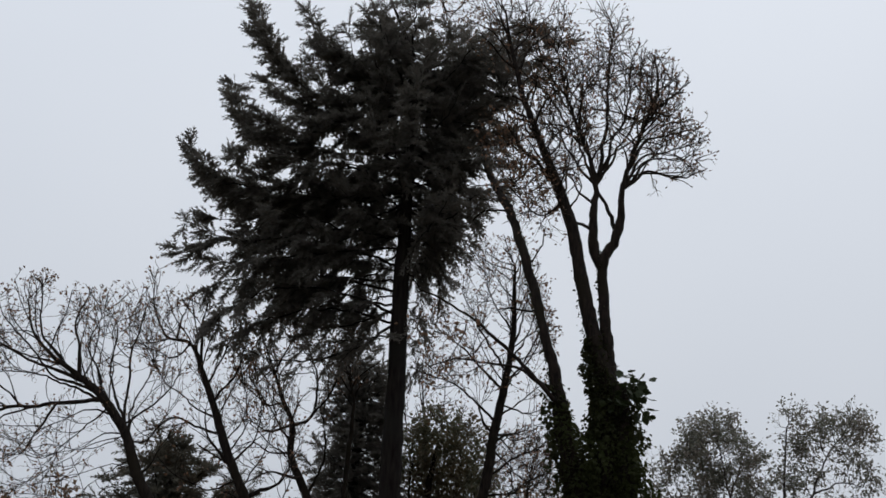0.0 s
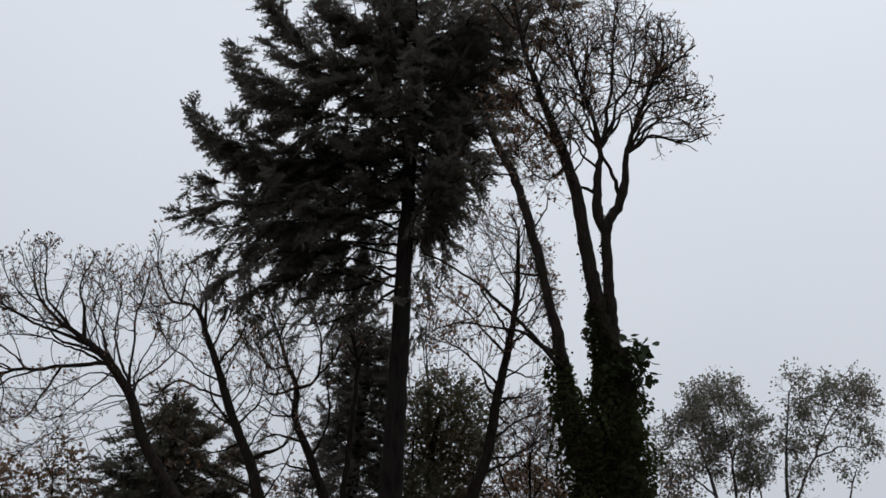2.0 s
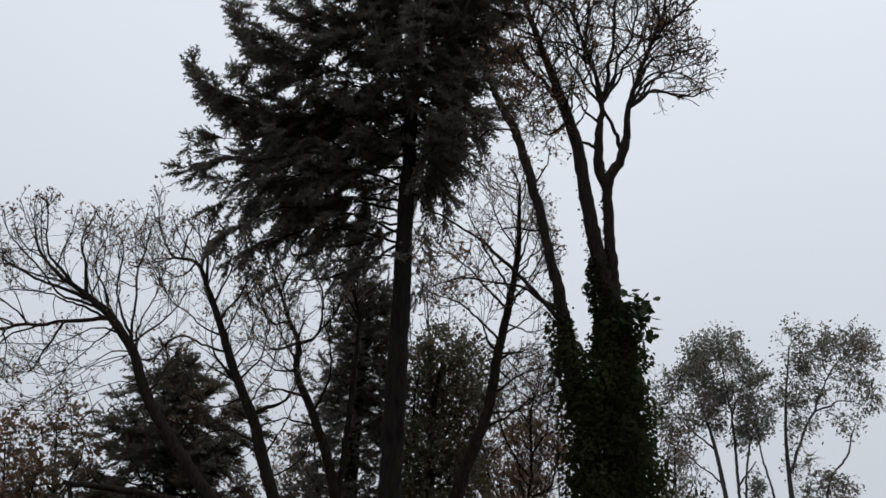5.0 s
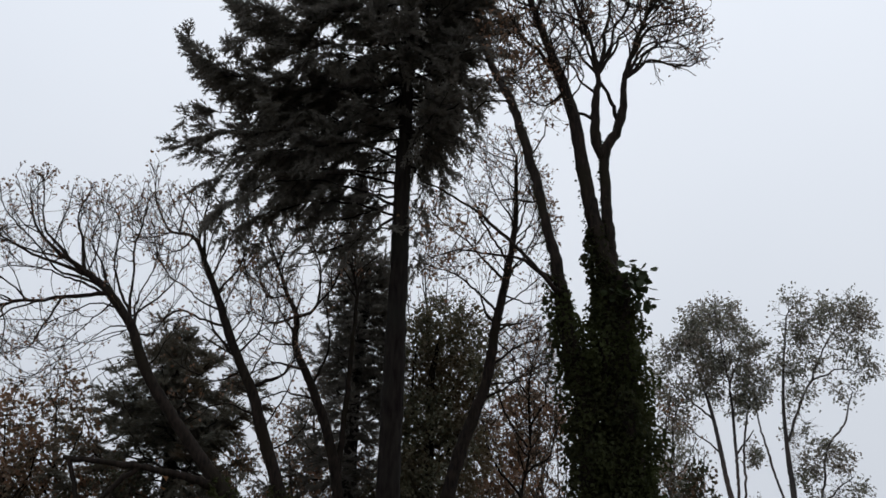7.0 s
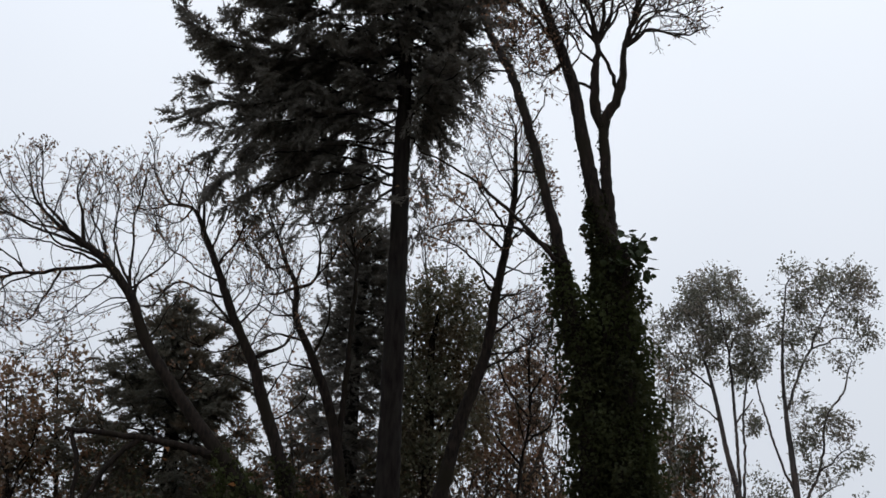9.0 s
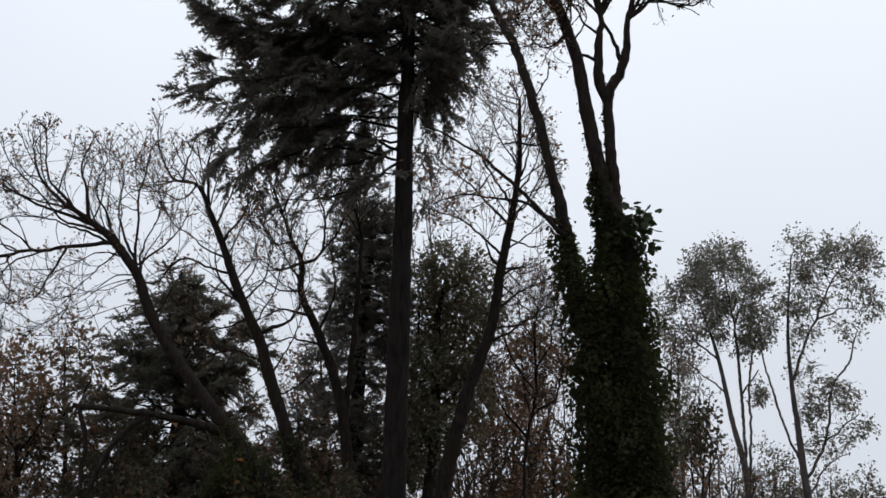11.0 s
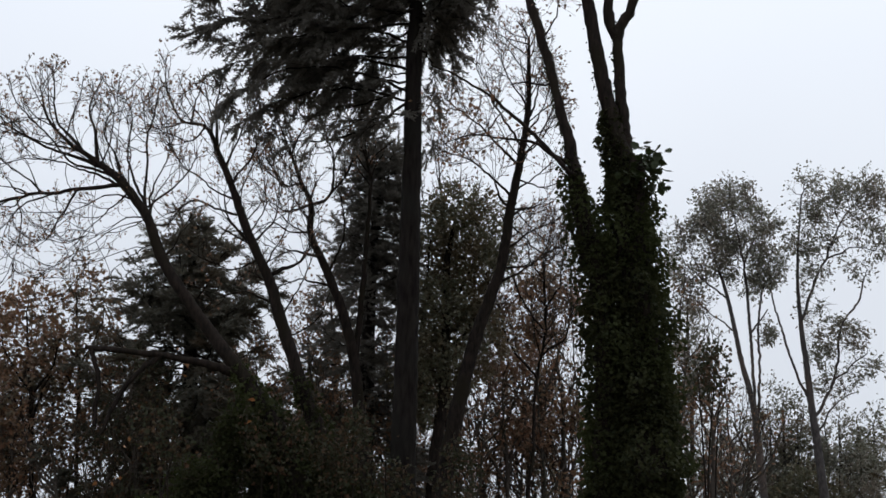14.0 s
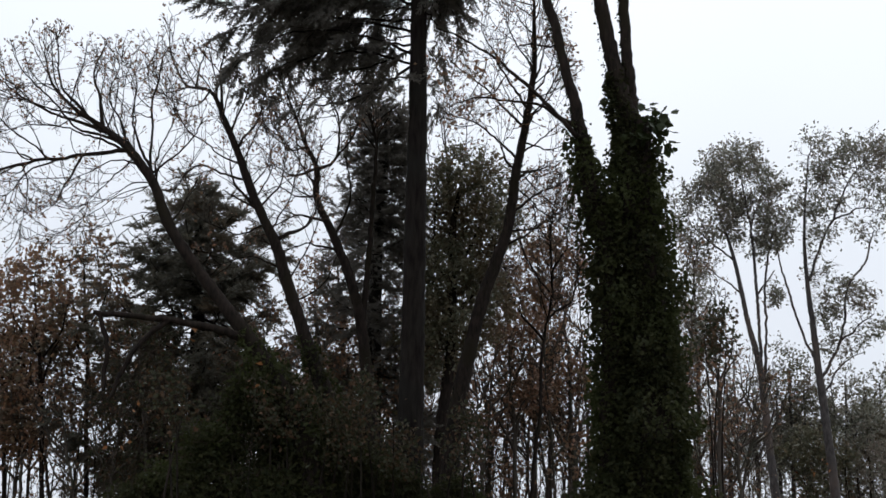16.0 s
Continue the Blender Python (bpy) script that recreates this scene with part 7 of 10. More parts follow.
broadleaf("maple_tree", "small maple holding rusty orange and olive leaves", "tree",
    [(-16.54, 46.00, -0.25, 0.134), (-16.65, 46.00, 1.60, 0.099), (-17.38, 46.00, 7.83, 0.073), (-17.70, 46.00, 9.65, 0.052), (-18.01, 46.00, 11.79, 0.019)],
    [[(-17.45, 46.00, 8.35, 0.044), (-16.96, 46.00, 9.92, 0.03), (-16.89, 46.00, 11.53, 0.011)],
     [(-17.48, 46.00, 8.61, 0.044), (-18.44, 46.00, 10.18, 0.03), (-18.84, 46.00, 11.65, 0.011)],
     [(-17.28, 46.00, 7.32, 0.051), (-17.16, 46.00, 8.87, 0.037), (-16.38, 46.00, 10.19, 0.011)],
     [(-17.25, 46.00, 7.06, 0.051), (-18.22, 46.00, 8.86, 0.037), (-18.95, 46.00, 9.91, 0.011)]],
    [(-17.92, 46.00, 11.79, 0.77, 1.15, 1.35), (-18.55, 46.00, 10.44, 0.77, 1.25, 1.60), (-16.99, 46.00, 10.19, 0.77, 1.24, 1.59), (-17.56, 46.00, 8.35, 1.52, 1.53, 1.56), (-16.80, 46.00, 6.81, 1.20, 1.39, 1.53), (-17.97, 46.00, 6.54, 1.20, 1.39, 1.53)],
    2000, 0.27, 83, leaf=AUTUMN_LEAF, per_tip=1.3, leaf_size=0.22, clump=2.6, tip=0.008, reach=4.5, group="small maples of the wood edge")
broadleaf("maple_tree", "small maple holding rusty orange and olive leaves", "tree",
    [(3.35, 46.00, -0.23, 0.132), (3.35, 46.00, 1.65, 0.098), (3.37, 46.00, 9.10, 0.073), (3.26, 46.00, 10.66, 0.052), (3.19, 46.00, 12.47, 0.019)],
    [[(3.35, 46.00, 9.54, 0.044), (4.08, 46.00, 10.89, 0.030), (4.35, 46.00, 12.25, 0.011)],
     [(3.35, 46.00, 9.77, 0.044), (2.53, 46.00, 11.11, 0.030), (2.29, 46.00, 12.35, 0.011)],
     [(3.40, 46.00, 8.67, 0.051), (3.74, 46.00, 9.99, 0.037), (4.74, 46.00, 11.12, 0.011)],
     [(3.40, 46.00, 8.45, 0.051), (2.60, 46.00, 9.98, 0.037), (1.95, 46.00, 10.88, 0.011)]],
    [(3.38, 46.00, 13.62, 1.07, 1.07, 1.03), (1.99, 46.00, 12.59, 0.81, 0.81, 0.90), (4.35, 46.00, 13.36, 0.64, 0.70, 0.73), (3.08, 46.00, 12.04, 1.32, 1.32, 0.81)],
    1550, 0.27, 84, bark=HAZED_GREY_BARK, leaf=AUTUMN_LEAF, per_tip=2.6, leaf_size=0.19, clump=1.6, tip=0.008, reach=4.5, group="small maples of the wood edge")
broadleaf("maple_tree", "small maple holding dry brown leaves", "tree",
    [(3.88, 44.00, -0.20, 0.127), (3.89, 44.00, 1.44, 0.094), (3.97, 44.00, 8.86, 0.071), (3.86, 44.00, 9.82, 0.050), (3.80, 44.00, 10.93, 0.018)],
    [[(3.95, 44.00, 9.13, 0.043), (4.39, 44.00, 9.96, 0.029), (4.57, 44.00, 10.79, 0.011)],
     [(3.95, 44.00, 9.26, 0.043), (3.39, 44.00, 10.09, 0.029), (3.25, 44.00, 10.86, 0.011)],
     [(4.00, 44.00, 8.58, 0.049), (4.17, 44.00, 9.41, 0.036), (4.81, 44.00, 10.10, 0.011)],
     [(4.00, 44.00, 8.45, 0.049), (3.44, 44.00, 9.40, 0.036), (3.02, 44.00, 9.95, 0.011)]],
    [(3.53, 44.00, 8.37, 1.12, 1.12, 0.65), (4.34, 44.00, 8.07, 0.53, 0.70, 0.82), (4.52, 44.00, 12.04, 0.49, 0.70, 1.02), (3.01, 44.00, 7.45, 1.02, 1.02, 0.74)],
    620, 0.27, 85, bark=HAZED_GREY_BARK, leaf=DRY_LEAF, per_tip=2.2, leaf_size=0.19, clump=1.8, tip=0.008, reach=4.5, group="small maples of the wood edge")
broadleaf("maple_tree", "small maple holding rusty orange and olive leaves", "tree",
    [(2.90, 47.00, -0.25, 0.135), (2.89, 47.00, 1.80, 0.1), (2.87, 47.00, 8.36, 0.074), (2.75, 47.00, 9.90, 0.052), (2.68, 47.00, 11.70, 0.019)],
    [[(2.85, 47.00, 8.80, 0.045), (3.53, 47.00, 10.13, 0.03), (3.78, 47.00, 11.49, 0.011)],
     [(2.86, 47.00, 9.02, 0.045), (2.06, 47.00, 10.35, 0.03), (1.83, 47.00, 11.58, 0.011)],
     [(2.91, 47.00, 7.92, 0.052), (3.21, 47.00, 9.24, 0.037), (4.15, 47.00, 10.36, 0.011)],
     [(2.91, 47.00, 7.70, 0.052), (2.13, 47.00, 9.23, 0.037), (1.52, 47.00, 10.12, 0.011)]],
    [(2.77, 47.00, 11.71, 0.78, 1.07, 1.14), (1.99, 47.00, 10.57, 0.77, 1.15, 1.35), (3.53, 47.00, 10.36, 0.77, 1.15, 1.34), (2.74, 47.00, 8.79, 1.53, 1.44, 1.32), (3.34, 47.00, 7.49, 1.22, 1.31, 1.30)],
    330, 0.27, 86, bark=HAZED_GREY_BARK, leaf=AUTUMN_LEAF, per_tip=1.5, leaf_size=0.19, clump=2.6, tip=0.008, reach=4.5, group="small maples of the wood edge")
broadleaf("maple_tree", "small maple holding dry brown leaves", "tree",
    [(1.94, 42.00, -0.24, 0.121), (1.93, 42.00, 1.68, 0.090), (1.88, 42.00, 6.33, 0.066), (1.77, 42.00, 7.75, 0.047), (1.70, 42.00, 9.42, 0.017)],
    [[(1.86, 42.00, 6.73, 0.040), (2.46, 42.00, 7.96, 0.027), (2.67, 42.00, 9.21, 0.010)],
     [(1.86, 42.00, 6.93, 0.040), (1.15, 42.00, 8.16, 0.027), (0.94, 42.00, 9.31, 0.010)],
     [(1.91, 42.00, 5.92, 0.046), (2.18, 42.00, 7.14, 0.033), (3.01, 42.00, 8.18, 0.010)],
     [(1.91, 42.00, 5.72, 0.046), (1.22, 42.00, 7.13, 0.033), (0.67, 42.00, 7.95, 0.010)]],
    [(2.11, 42.00, 9.92, 0.90, 0.90, 0.66), (1.72, 42.00, 8.92, 0.70, 0.70, 0.70), (2.20, 42.00, 7.75, 0.90, 0.90, 0.82)],
    720, 0.27, 87, bark=HAZED_GREY_BARK, leaf=DRY_LEAF, per_tip=2.0, leaf_size=0.18, clump=2.0, tip=0.008, reach=4.5, group="small maples of the wood edge")
broadleaf("maple_tree", "small maple holding rusty orange and olive leaves", "tree",
    [(4.00, 43.00, -0.25, 0.124), (4.00, 43.00, 1.80, 0.092), (3.99, 43.00, 5.61, 0.067), (3.90, 43.00, 7.41, 0.047), (3.85, 43.00, 9.51, 0.017)],
    [[(3.98, 43.00, 6.12, 0.04), (4.50, 43.00, 7.68, 0.027), (4.72, 43.00, 9.25, 0.01)],
     [(3.98, 43.00, 6.38, 0.04), (3.37, 43.00, 7.93, 0.027), (3.21, 43.00, 9.38, 0.01)],
     [(4.02, 43.00, 5.11, 0.047), (4.24, 43.00, 6.64, 0.034), (4.99, 43.00, 7.94, 0.01)],
     [(4.01, 43.00, 4.86, 0.047), (3.41, 43.00, 6.63, 0.034), (2.95, 43.00, 7.66, 0.01)]],
    [(3.94, 43.00, 9.51, 0.61, 1.07, 1.33), (3.31, 43.00, 8.19, 0.60, 1.17, 1.57), (4.51, 43.00, 7.94, 0.60, 1.17, 1.57), (3.88, 43.00, 6.12, 1.19, 1.39, 1.53), (4.32, 43.00, 4.61, 0.94, 1.28, 1.51)],
    270, 0.27, 88, bark=HAZED_GREY_BARK, leaf=AUTUMN_LEAF, per_tip=1.5, leaf_size=0.18, clump=2.6, tip=0.008, reach=4.5, group="small maples of the wood edge")
broadleaf("maple_tree", "small maple holding dry brown leaves", "tree",
    [(7.91, 38.00, -0.25, 0.109), (7.95, 38.00, 1.82, 0.081), (8.14, 38.00, 7.11, 0.06), (8.08, 38.00, 8.11, 0.042), (8.07, 38.00, 9.26, 0.015)],
    [[(8.14, 38.00, 7.39, 0.036), (8.49, 38.00, 8.25, 0.024), (8.65, 38.00, 9.12, 0.009)],
     [(8.14, 38.00, 7.54, 0.036), (7.74, 38.00, 8.39, 0.024), (7.65, 38.00, 9.19, 0.009)],
     [(8.16, 38.00, 6.83, 0.042), (8.30, 38.00, 7.68, 0.03), (8.81, 38.00, 8.40, 0.009)],
     [(8.15, 38.00, 6.69, 0.042), (7.74, 38.00, 7.68, 0.03), (7.45, 38.00, 8.25, 0.009)]],
    [(8.14, 38.00, 9.26, 0.40, 0.75, 0.73), (7.70, 38.00, 8.54, 0.40, 0.81, 0.87), (8.49, 38.00, 8.40, 0.40, 0.81, 0.86), (8.05, 38.00, 7.39, 0.79, 0.96, 0.85), (8.32, 38.00, 6.55, 0.63, 0.89, 0.84), (7.68, 38.00, 6.40, 0.63, 0.89, 0.84)],
    220, 0.27, 89, bark=HAZED_GREY_BARK, leaf=DRY_LEAF, per_tip=2.0, leaf_size=0.15, clump=2.6, tip=0.008, reach=4.5, group="small maples of the wood edge")
broadleaf("maple_tree", "small maple holding dry brown leaves", "tree",
    [(-1.95, 43.00, -0.25, 0.124), (-1.98, 43.00, 1.74, 0.092), (-2.16, 43.00, 6.74, 0.068), (-2.31, 43.00, 8.57, 0.048), (-2.44, 43.00, 10.70, 0.017)],
    [[(-2.19, 43.00, 7.26, 0.041), (-1.51, 43.00, 8.84, 0.027), (-1.29, 43.00, 10.44, 0.01)],
     [(-2.19, 43.00, 7.52, 0.041), (-3.05, 43.00, 9.09, 0.027), (-3.33, 43.00, 10.56, 0.01)],
     [(-2.11, 43.00, 6.23, 0.047), (-1.82, 43.00, 7.78, 0.034), (-0.87, 43.00, 9.11, 0.01)],
     [(-2.10, 43.00, 5.97, 0.047), (-2.94, 43.00, 7.78, 0.034), (-3.61, 43.00, 8.82, 0.01)]],
    [(-2.36, 43.00, 10.71, 0.82, 1.17, 1.35), (-3.14, 43.00, 9.36, 0.81, 1.26, 1.60), (-1.52, 43.00, 9.10, 0.81, 1.26, 1.59), (-2.29, 43.00, 7.26, 1.60, 1.56, 1.56), (-1.62, 43.00, 5.72, 1.27, 1.42, 1.53), (-2.88, 43.00, 5.46, 1.27, 1.42, 1.52)],
    760, 0.27, 90, bark=HAZED_GREY_BARK, leaf=DRY_LEAF, per_tip=2.0, leaf_size=0.15, clump=2.6, tip=0.008, reach=4.5, group="small maples of the wood edge")
broadleaf("maple_tree", "small maple holding dry brown leaves", "tree",
    [(-4.75, 44.00, -0.25, 0.127), (-4.80, 44.00, 1.71, 0.094), (-5.13, 44.00, 8.69, 0.07), (-5.31, 44.00, 10.30, 0.05), (-5.47, 44.00, 12.18, 0.018)],
    [[(-5.17, 44.00, 9.15, 0.042), (-4.70, 44.00, 10.54, 0.028), (-4.55, 44.00, 11.95, 0.011)],
     [(-5.18, 44.00, 9.38, 0.042), (-5.90, 44.00, 10.76, 0.028), (-6.14, 44.00, 12.06, 0.011)],
     [(-5.07, 44.00, 8.23, 0.049), (-4.91, 44.00, 9.61, 0.035), (-4.20, 44.00, 10.78, 0.011)],
     [(-5.06, 44.00, 8.00, 0.049), (-5.79, 44.00, 9.60, 0.035), (-6.32, 44.00, 10.53, 0.011)]],
    [(-5.38, 44.00, 12.18, 0.63, 1.03, 1.19), (-5.97, 44.00, 11.00, 0.63, 1.11, 1.41), (-4.70, 44.00, 10.77, 0.63, 1.11, 1.40), (-5.27, 44.00, 9.14, 1.24, 1.35, 1.38), (-4.73, 44.00, 7.78, 0.99, 1.24, 1.36), (-5.70, 44.00, 7.55, 0.98, 1.24, 1.35)],
    652, 0.27, 91, bark=HAZED_GREY_BARK, leaf=DRY_LEAF, per_tip=2.0, leaf_size=0.15, clump=2.6, tip=0.008, reach=4.5, group="small maples of the wood edge")
broadleaf("maple_tree", "small maple holding dry brown leaves", "tree",
    [(-4.06, 45.00, -0.25, 0.13), (-4.10, 45.00, 1.72, 0.096), (-4.46, 45.00, 10.79, 0.073), (-4.64, 45.00, 12.17, 0.051), (-4.77, 45.00, 13.77, 0.018)],
    [[(-4.50, 45.00, 11.18, 0.044), (-4.10, 45.00, 12.37, 0.029), (-3.98, 45.00, 13.57, 0.011)],
     [(-4.50, 45.00, 11.38, 0.044), (-5.13, 45.00, 12.56, 0.029), (-5.34, 45.00, 13.66, 0.011)],
     [(-4.41, 45.00, 10.40, 0.051), (-4.30, 45.00, 11.57, 0.036), (-3.68, 45.00, 12.57, 0.011)],
     [(-4.40, 45.00, 10.20, 0.051), (-5.05, 45.00, 11.57, 0.036), (-5.50, 45.00, 12.36, 0.011)]],
    [(-4.69, 45.00, 13.77, 0.54, 0.92, 1.01), (-5.19, 45.00, 12.76, 0.54, 1.00, 1.20), (-4.11, 45.00, 12.57, 0.54, 0.99, 1.20), (-4.60, 45.00, 11.18, 1.07, 1.20, 1.18), (-4.14, 45.00, 10.01, 0.85, 1.10, 1.16), (-4.98, 45.00, 9.81, 0.85, 1.10, 1.16)],
    680, 0.27, 92, bark=HAZED_GREY_BARK, leaf=DRY_LEAF, per_tip=2.0, leaf_size=0.15, clump=2.6, tip=0.008, reach=4.5, group="small maples of the wood edge")
broadleaf("maple_tree", "small maple holding dry brown leaves", "tree",
    [(-3.24, 40.00, -0.25, 0.116), (-3.28, 40.00, 1.71, 0.086), (-3.47, 40.00, 5.64, 0.063), (-3.62, 40.00, 6.93, 0.044), (-3.74, 40.00, 8.43, 0.016)],
    [[(-3.50, 40.00, 6.00, 0.038), (-2.78, 40.00, 7.12, 0.025), (-2.56, 40.00, 8.25, 0.01)],
     [(-3.50, 40.00, 6.19, 0.038), (-4.38, 40.00, 7.29, 0.025), (-4.67, 40.00, 8.33, 0.01)],
     [(-3.42, 40.00, 5.27, 0.044), (-3.10, 40.00, 6.37, 0.032), (-2.12, 40.00, 7.31, 0.01)],
     [(-3.42, 40.00, 5.09, 0.044), (-4.27, 40.00, 6.36, 0.032), (-4.97, 40.00, 7.10, 0.01)]],
    [(-3.66, 40.00, 8.43, 0.85, 1.02, 0.95), (-4.48, 40.00, 7.48, 0.84, 1.09, 1.12), (-2.79, 40.00, 7.31, 0.84, 1.08, 1.12), (-3.59, 40.00, 6.00, 1.67, 1.41, 1.10), (-2.90, 40.00, 4.91, 1.32, 1.26, 1.09), (-4.21, 40.00, 4.72, 1.32, 1.26, 1.09)],
    1020, 0.27, 93, bark=HAZED_GREY_BARK, leaf=DRY_LEAF, per_tip=2.0, leaf_size=0.15, clump=2.6, tip=0.008, reach=4.5, group="small maples of the wood edge")
broadleaf("maple_tree", "small maple holding dry brown leaves", "tree",
    [(1.15, 44.00, -0.25, 0.127), (1.13, 44.00, 1.77, 0.094), (1.05, 44.00, 5.68, 0.069), (0.93, 44.00, 7.38, 0.049), (0.85, 44.00, 9.36, 0.018)],
    [[(1.03, 44.00, 6.16, 0.041), (1.64, 44.00, 7.63, 0.028), (1.87, 44.00, 9.12, 0.011)],
     [(1.03, 44.00, 6.40, 0.041), (0.28, 44.00, 7.86, 0.028), (0.06, 44.00, 9.23, 0.011)],
     [(1.09, 44.00, 5.20, 0.048), (1.36, 44.00, 6.65, 0.035), (2.22, 44.00, 7.88, 0.01)],
     [(1.09, 44.00, 4.96, 0.048), (0.36, 44.00, 6.64, 0.035), (-0.22, 44.00, 7.61, 0.01)]],
    [(0.93, 44.00, 9.36, 0.72, 1.09, 1.25), (0.21, 44.00, 8.11, 0.72, 1.18, 1.48), (1.65, 44.00, 7.87, 0.72, 1.18, 1.48), (0.93, 44.00, 6.16, 1.42, 1.45, 1.45), (1.49, 44.00, 4.73, 1.12, 1.32, 1.42)],
    480, 0.27, 94, bark=HAZED_GREY_BARK, leaf=DRY_LEAF, per_tip=1.5, leaf_size=0.19, clump=2.6, tip=0.008, reach=4.5, group="small maples of the wood edge")
broadleaf("maple_tree", "small maple holding dark brown leaves", "tree",
    [(-10.36, 42.00, -0.25, 0.122), (-10.45, 42.00, 1.65, 0.09), (-10.89, 42.00, 6.55, 0.067), (-11.11, 42.00, 7.92, 0.047), (-11.31, 42.00, 9.51, 0.017)],
    [[(-10.94, 42.00, 6.94, 0.04), (-10.33, 42.00, 8.12, 0.027), (-10.18, 42.00, 9.32, 0.01)],
     [(-10.95, 42.00, 7.13, 0.04), (-11.85, 42.00, 8.31, 0.027), (-12.17, 42.00, 9.41, 0.01)],
     [(-10.82, 42.00, 6.16, 0.046), (-10.59, 42.00, 7.33, 0.033), (-9.71, 42.00, 8.33, 0.01)],
     [(-10.80, 42.00, 5.97, 0.046), (-11.69, 42.00, 7.32, 0.033), (-12.39, 42.00, 8.11, 0.01)]],
    [(-11.23, 42.00, 9.52, 0.80, 1.02, 1.01), (-11.94, 42.00, 8.51, 0.79, 1.09, 1.19), (-10.34, 42.00, 8.32, 0.79, 1.09, 1.19), (-11.03, 42.00, 6.94, 1.57, 1.40, 1.17), (-10.32, 42.00, 5.78, 1.25, 1.26, 1.15), (-11.55, 42.00, 5.58, 1.25, 1.26, 1.15)],
    900, 0.27, 95, bark=HAZED_GREY_BARK, leaf=DARK_LEAF, per_tip=2.0, leaf_size=0.15, clump=2.6, tip=0.008, reach=4.5, group="small maples of the wood edge")

# undergrowth
thicket("shrub", "dark ivy-choked evergreen shrub below the trees", "shrub", [(-5.47, 30.50, 6.07, 0.32, 0.63, 0.51), (-5.26, 30.50, 5.71, 0.21, 0.49, 0.27), (-5.64, 30.50, 5.80, 0.17, 0.47, 0.27), (-5.08, 30.50, 5.60, 0.20, 0.53, 0.37), (-5.09, 30.50, 5.39, 0.29, 0.56, 0.35), (-5.51, 30.50, 5.21, 0.64, 0.83, 0.68)], 770, 200, IVY, 0.12, stems=3, group="shrubs")
thicket("shrub", "dark ivy-choked evergreen shrub below the trees", "shrub", [(-6.29, 30.00, 4.59, 0.49, 0.69, 0.49), (-6.05, 30.00, 4.63, 0.38, 0.58, 0.31), (-5.78, 30.00, 4.63, 0.41, 0.65, 0.46), (-6.62, 30.00, 3.94, 0.45, 0.58, 0.25), (-6.01, 30.00, 4.68, 0.37, 0.59, 0.36), (-6.24, 30.00, 3.78, 0.97, 0.95, 0.65)], 909, 201, IVY, 0.12, stems=3, group="shrubs")
thicket("shrub", "dark ivy-choked evergreen shrub below the trees", "shrub", [(-4.61, 31.00, 5.42, 0.36, 0.69, 0.60), (-4.67, 31.00, 4.72, 0.24, 0.53, 0.34), (-4.31, 31.00, 5.08, 0.32, 0.58, 0.37), (-4.67, 31.00, 4.72, 0.27, 0.59, 0.45), (-4.79, 31.00, 5.51, 0.35, 0.57, 0.33), (-4.48, 31.00, 4.43, 0.71, 0.90, 0.79)], 979, 202, IVY, 0.12, stems=3, group="shrubs")
thicket("shrub", "dark ivy-choked evergreen shrub below the trees", "shrub", [(-7.43, 31.00, 3.84, 0.57, 0.70, 0.42), (-7.76, 31.00, 3.24, 0.40, 0.62, 0.40), (-7.49, 31.00, 3.74, 0.50, 0.64, 0.35), (-7.28, 31.00, 3.59, 0.35, 0.58, 0.34), (-8.18, 31.00, 3.42, 0.47, 0.60, 0.29), (-7.54, 31.00, 3.14, 1.13, 0.98, 0.55)], 700, 203, IVY, 0.12, stems=3, group="shrubs")
thicket("shrub", "dark ivy-choked evergreen shrub below the trees", "shrub", [(-3.39, 31.00, 4.86, 0.43, 0.71, 0.60), (-3.85, 31.00, 4.57, 0.39, 0.62, 0.41), (-3.22, 31.00, 4.36, 0.42, 0.70, 0.59), (-3.20, 31.00, 4.16, 0.25, 0.60, 0.51), (-3.07, 31.00, 4.57, 0.33, 0.61, 0.44), (-3.46, 31.00, 3.88, 0.85, 0.95, 0.78)], 1050, 204, IVY, 0.12, stems=3, group="shrubs")
thicket("shrub", "dark ivy-choked evergreen shrub below the trees", "shrub", [(-2.39, 32.00, 4.25, 0.44, 0.69, 0.52), (-2.77, 32.00, 3.98, 0.22, 0.54, 0.37), (-2.37, 32.00, 3.53, 0.42, 0.61, 0.34), (-1.95, 32.00, 4.18, 0.40, 0.58, 0.30), (-2.67, 32.00, 4.27, 0.41, 0.65, 0.48), (-2.53, 32.00, 3.38, 0.88, 0.92, 0.69)], 630, 205, IVY, 0.12, stems=3, group="shrubs")
thicket("shrub", "dark ivy-choked evergreen shrub below the trees", "shrub", [(-1.49, 31.00, 3.75, 0.57, 0.73, 0.50), (-1.28, 31.00, 3.62, 0.42, 0.62, 0.39), (-1.94, 31.00, 3.11, 0.36, 0.59, 0.36), (-2.03, 31.00, 3.83, 0.34, 0.57, 0.34), (-0.64, 31.00, 3.11, 0.42, 0.61, 0.36), (-1.31, 31.00, 2.93, 1.13, 1.01, 0.66)], 909, 206, IVY, 0.12, stems=3, group="shrubs")
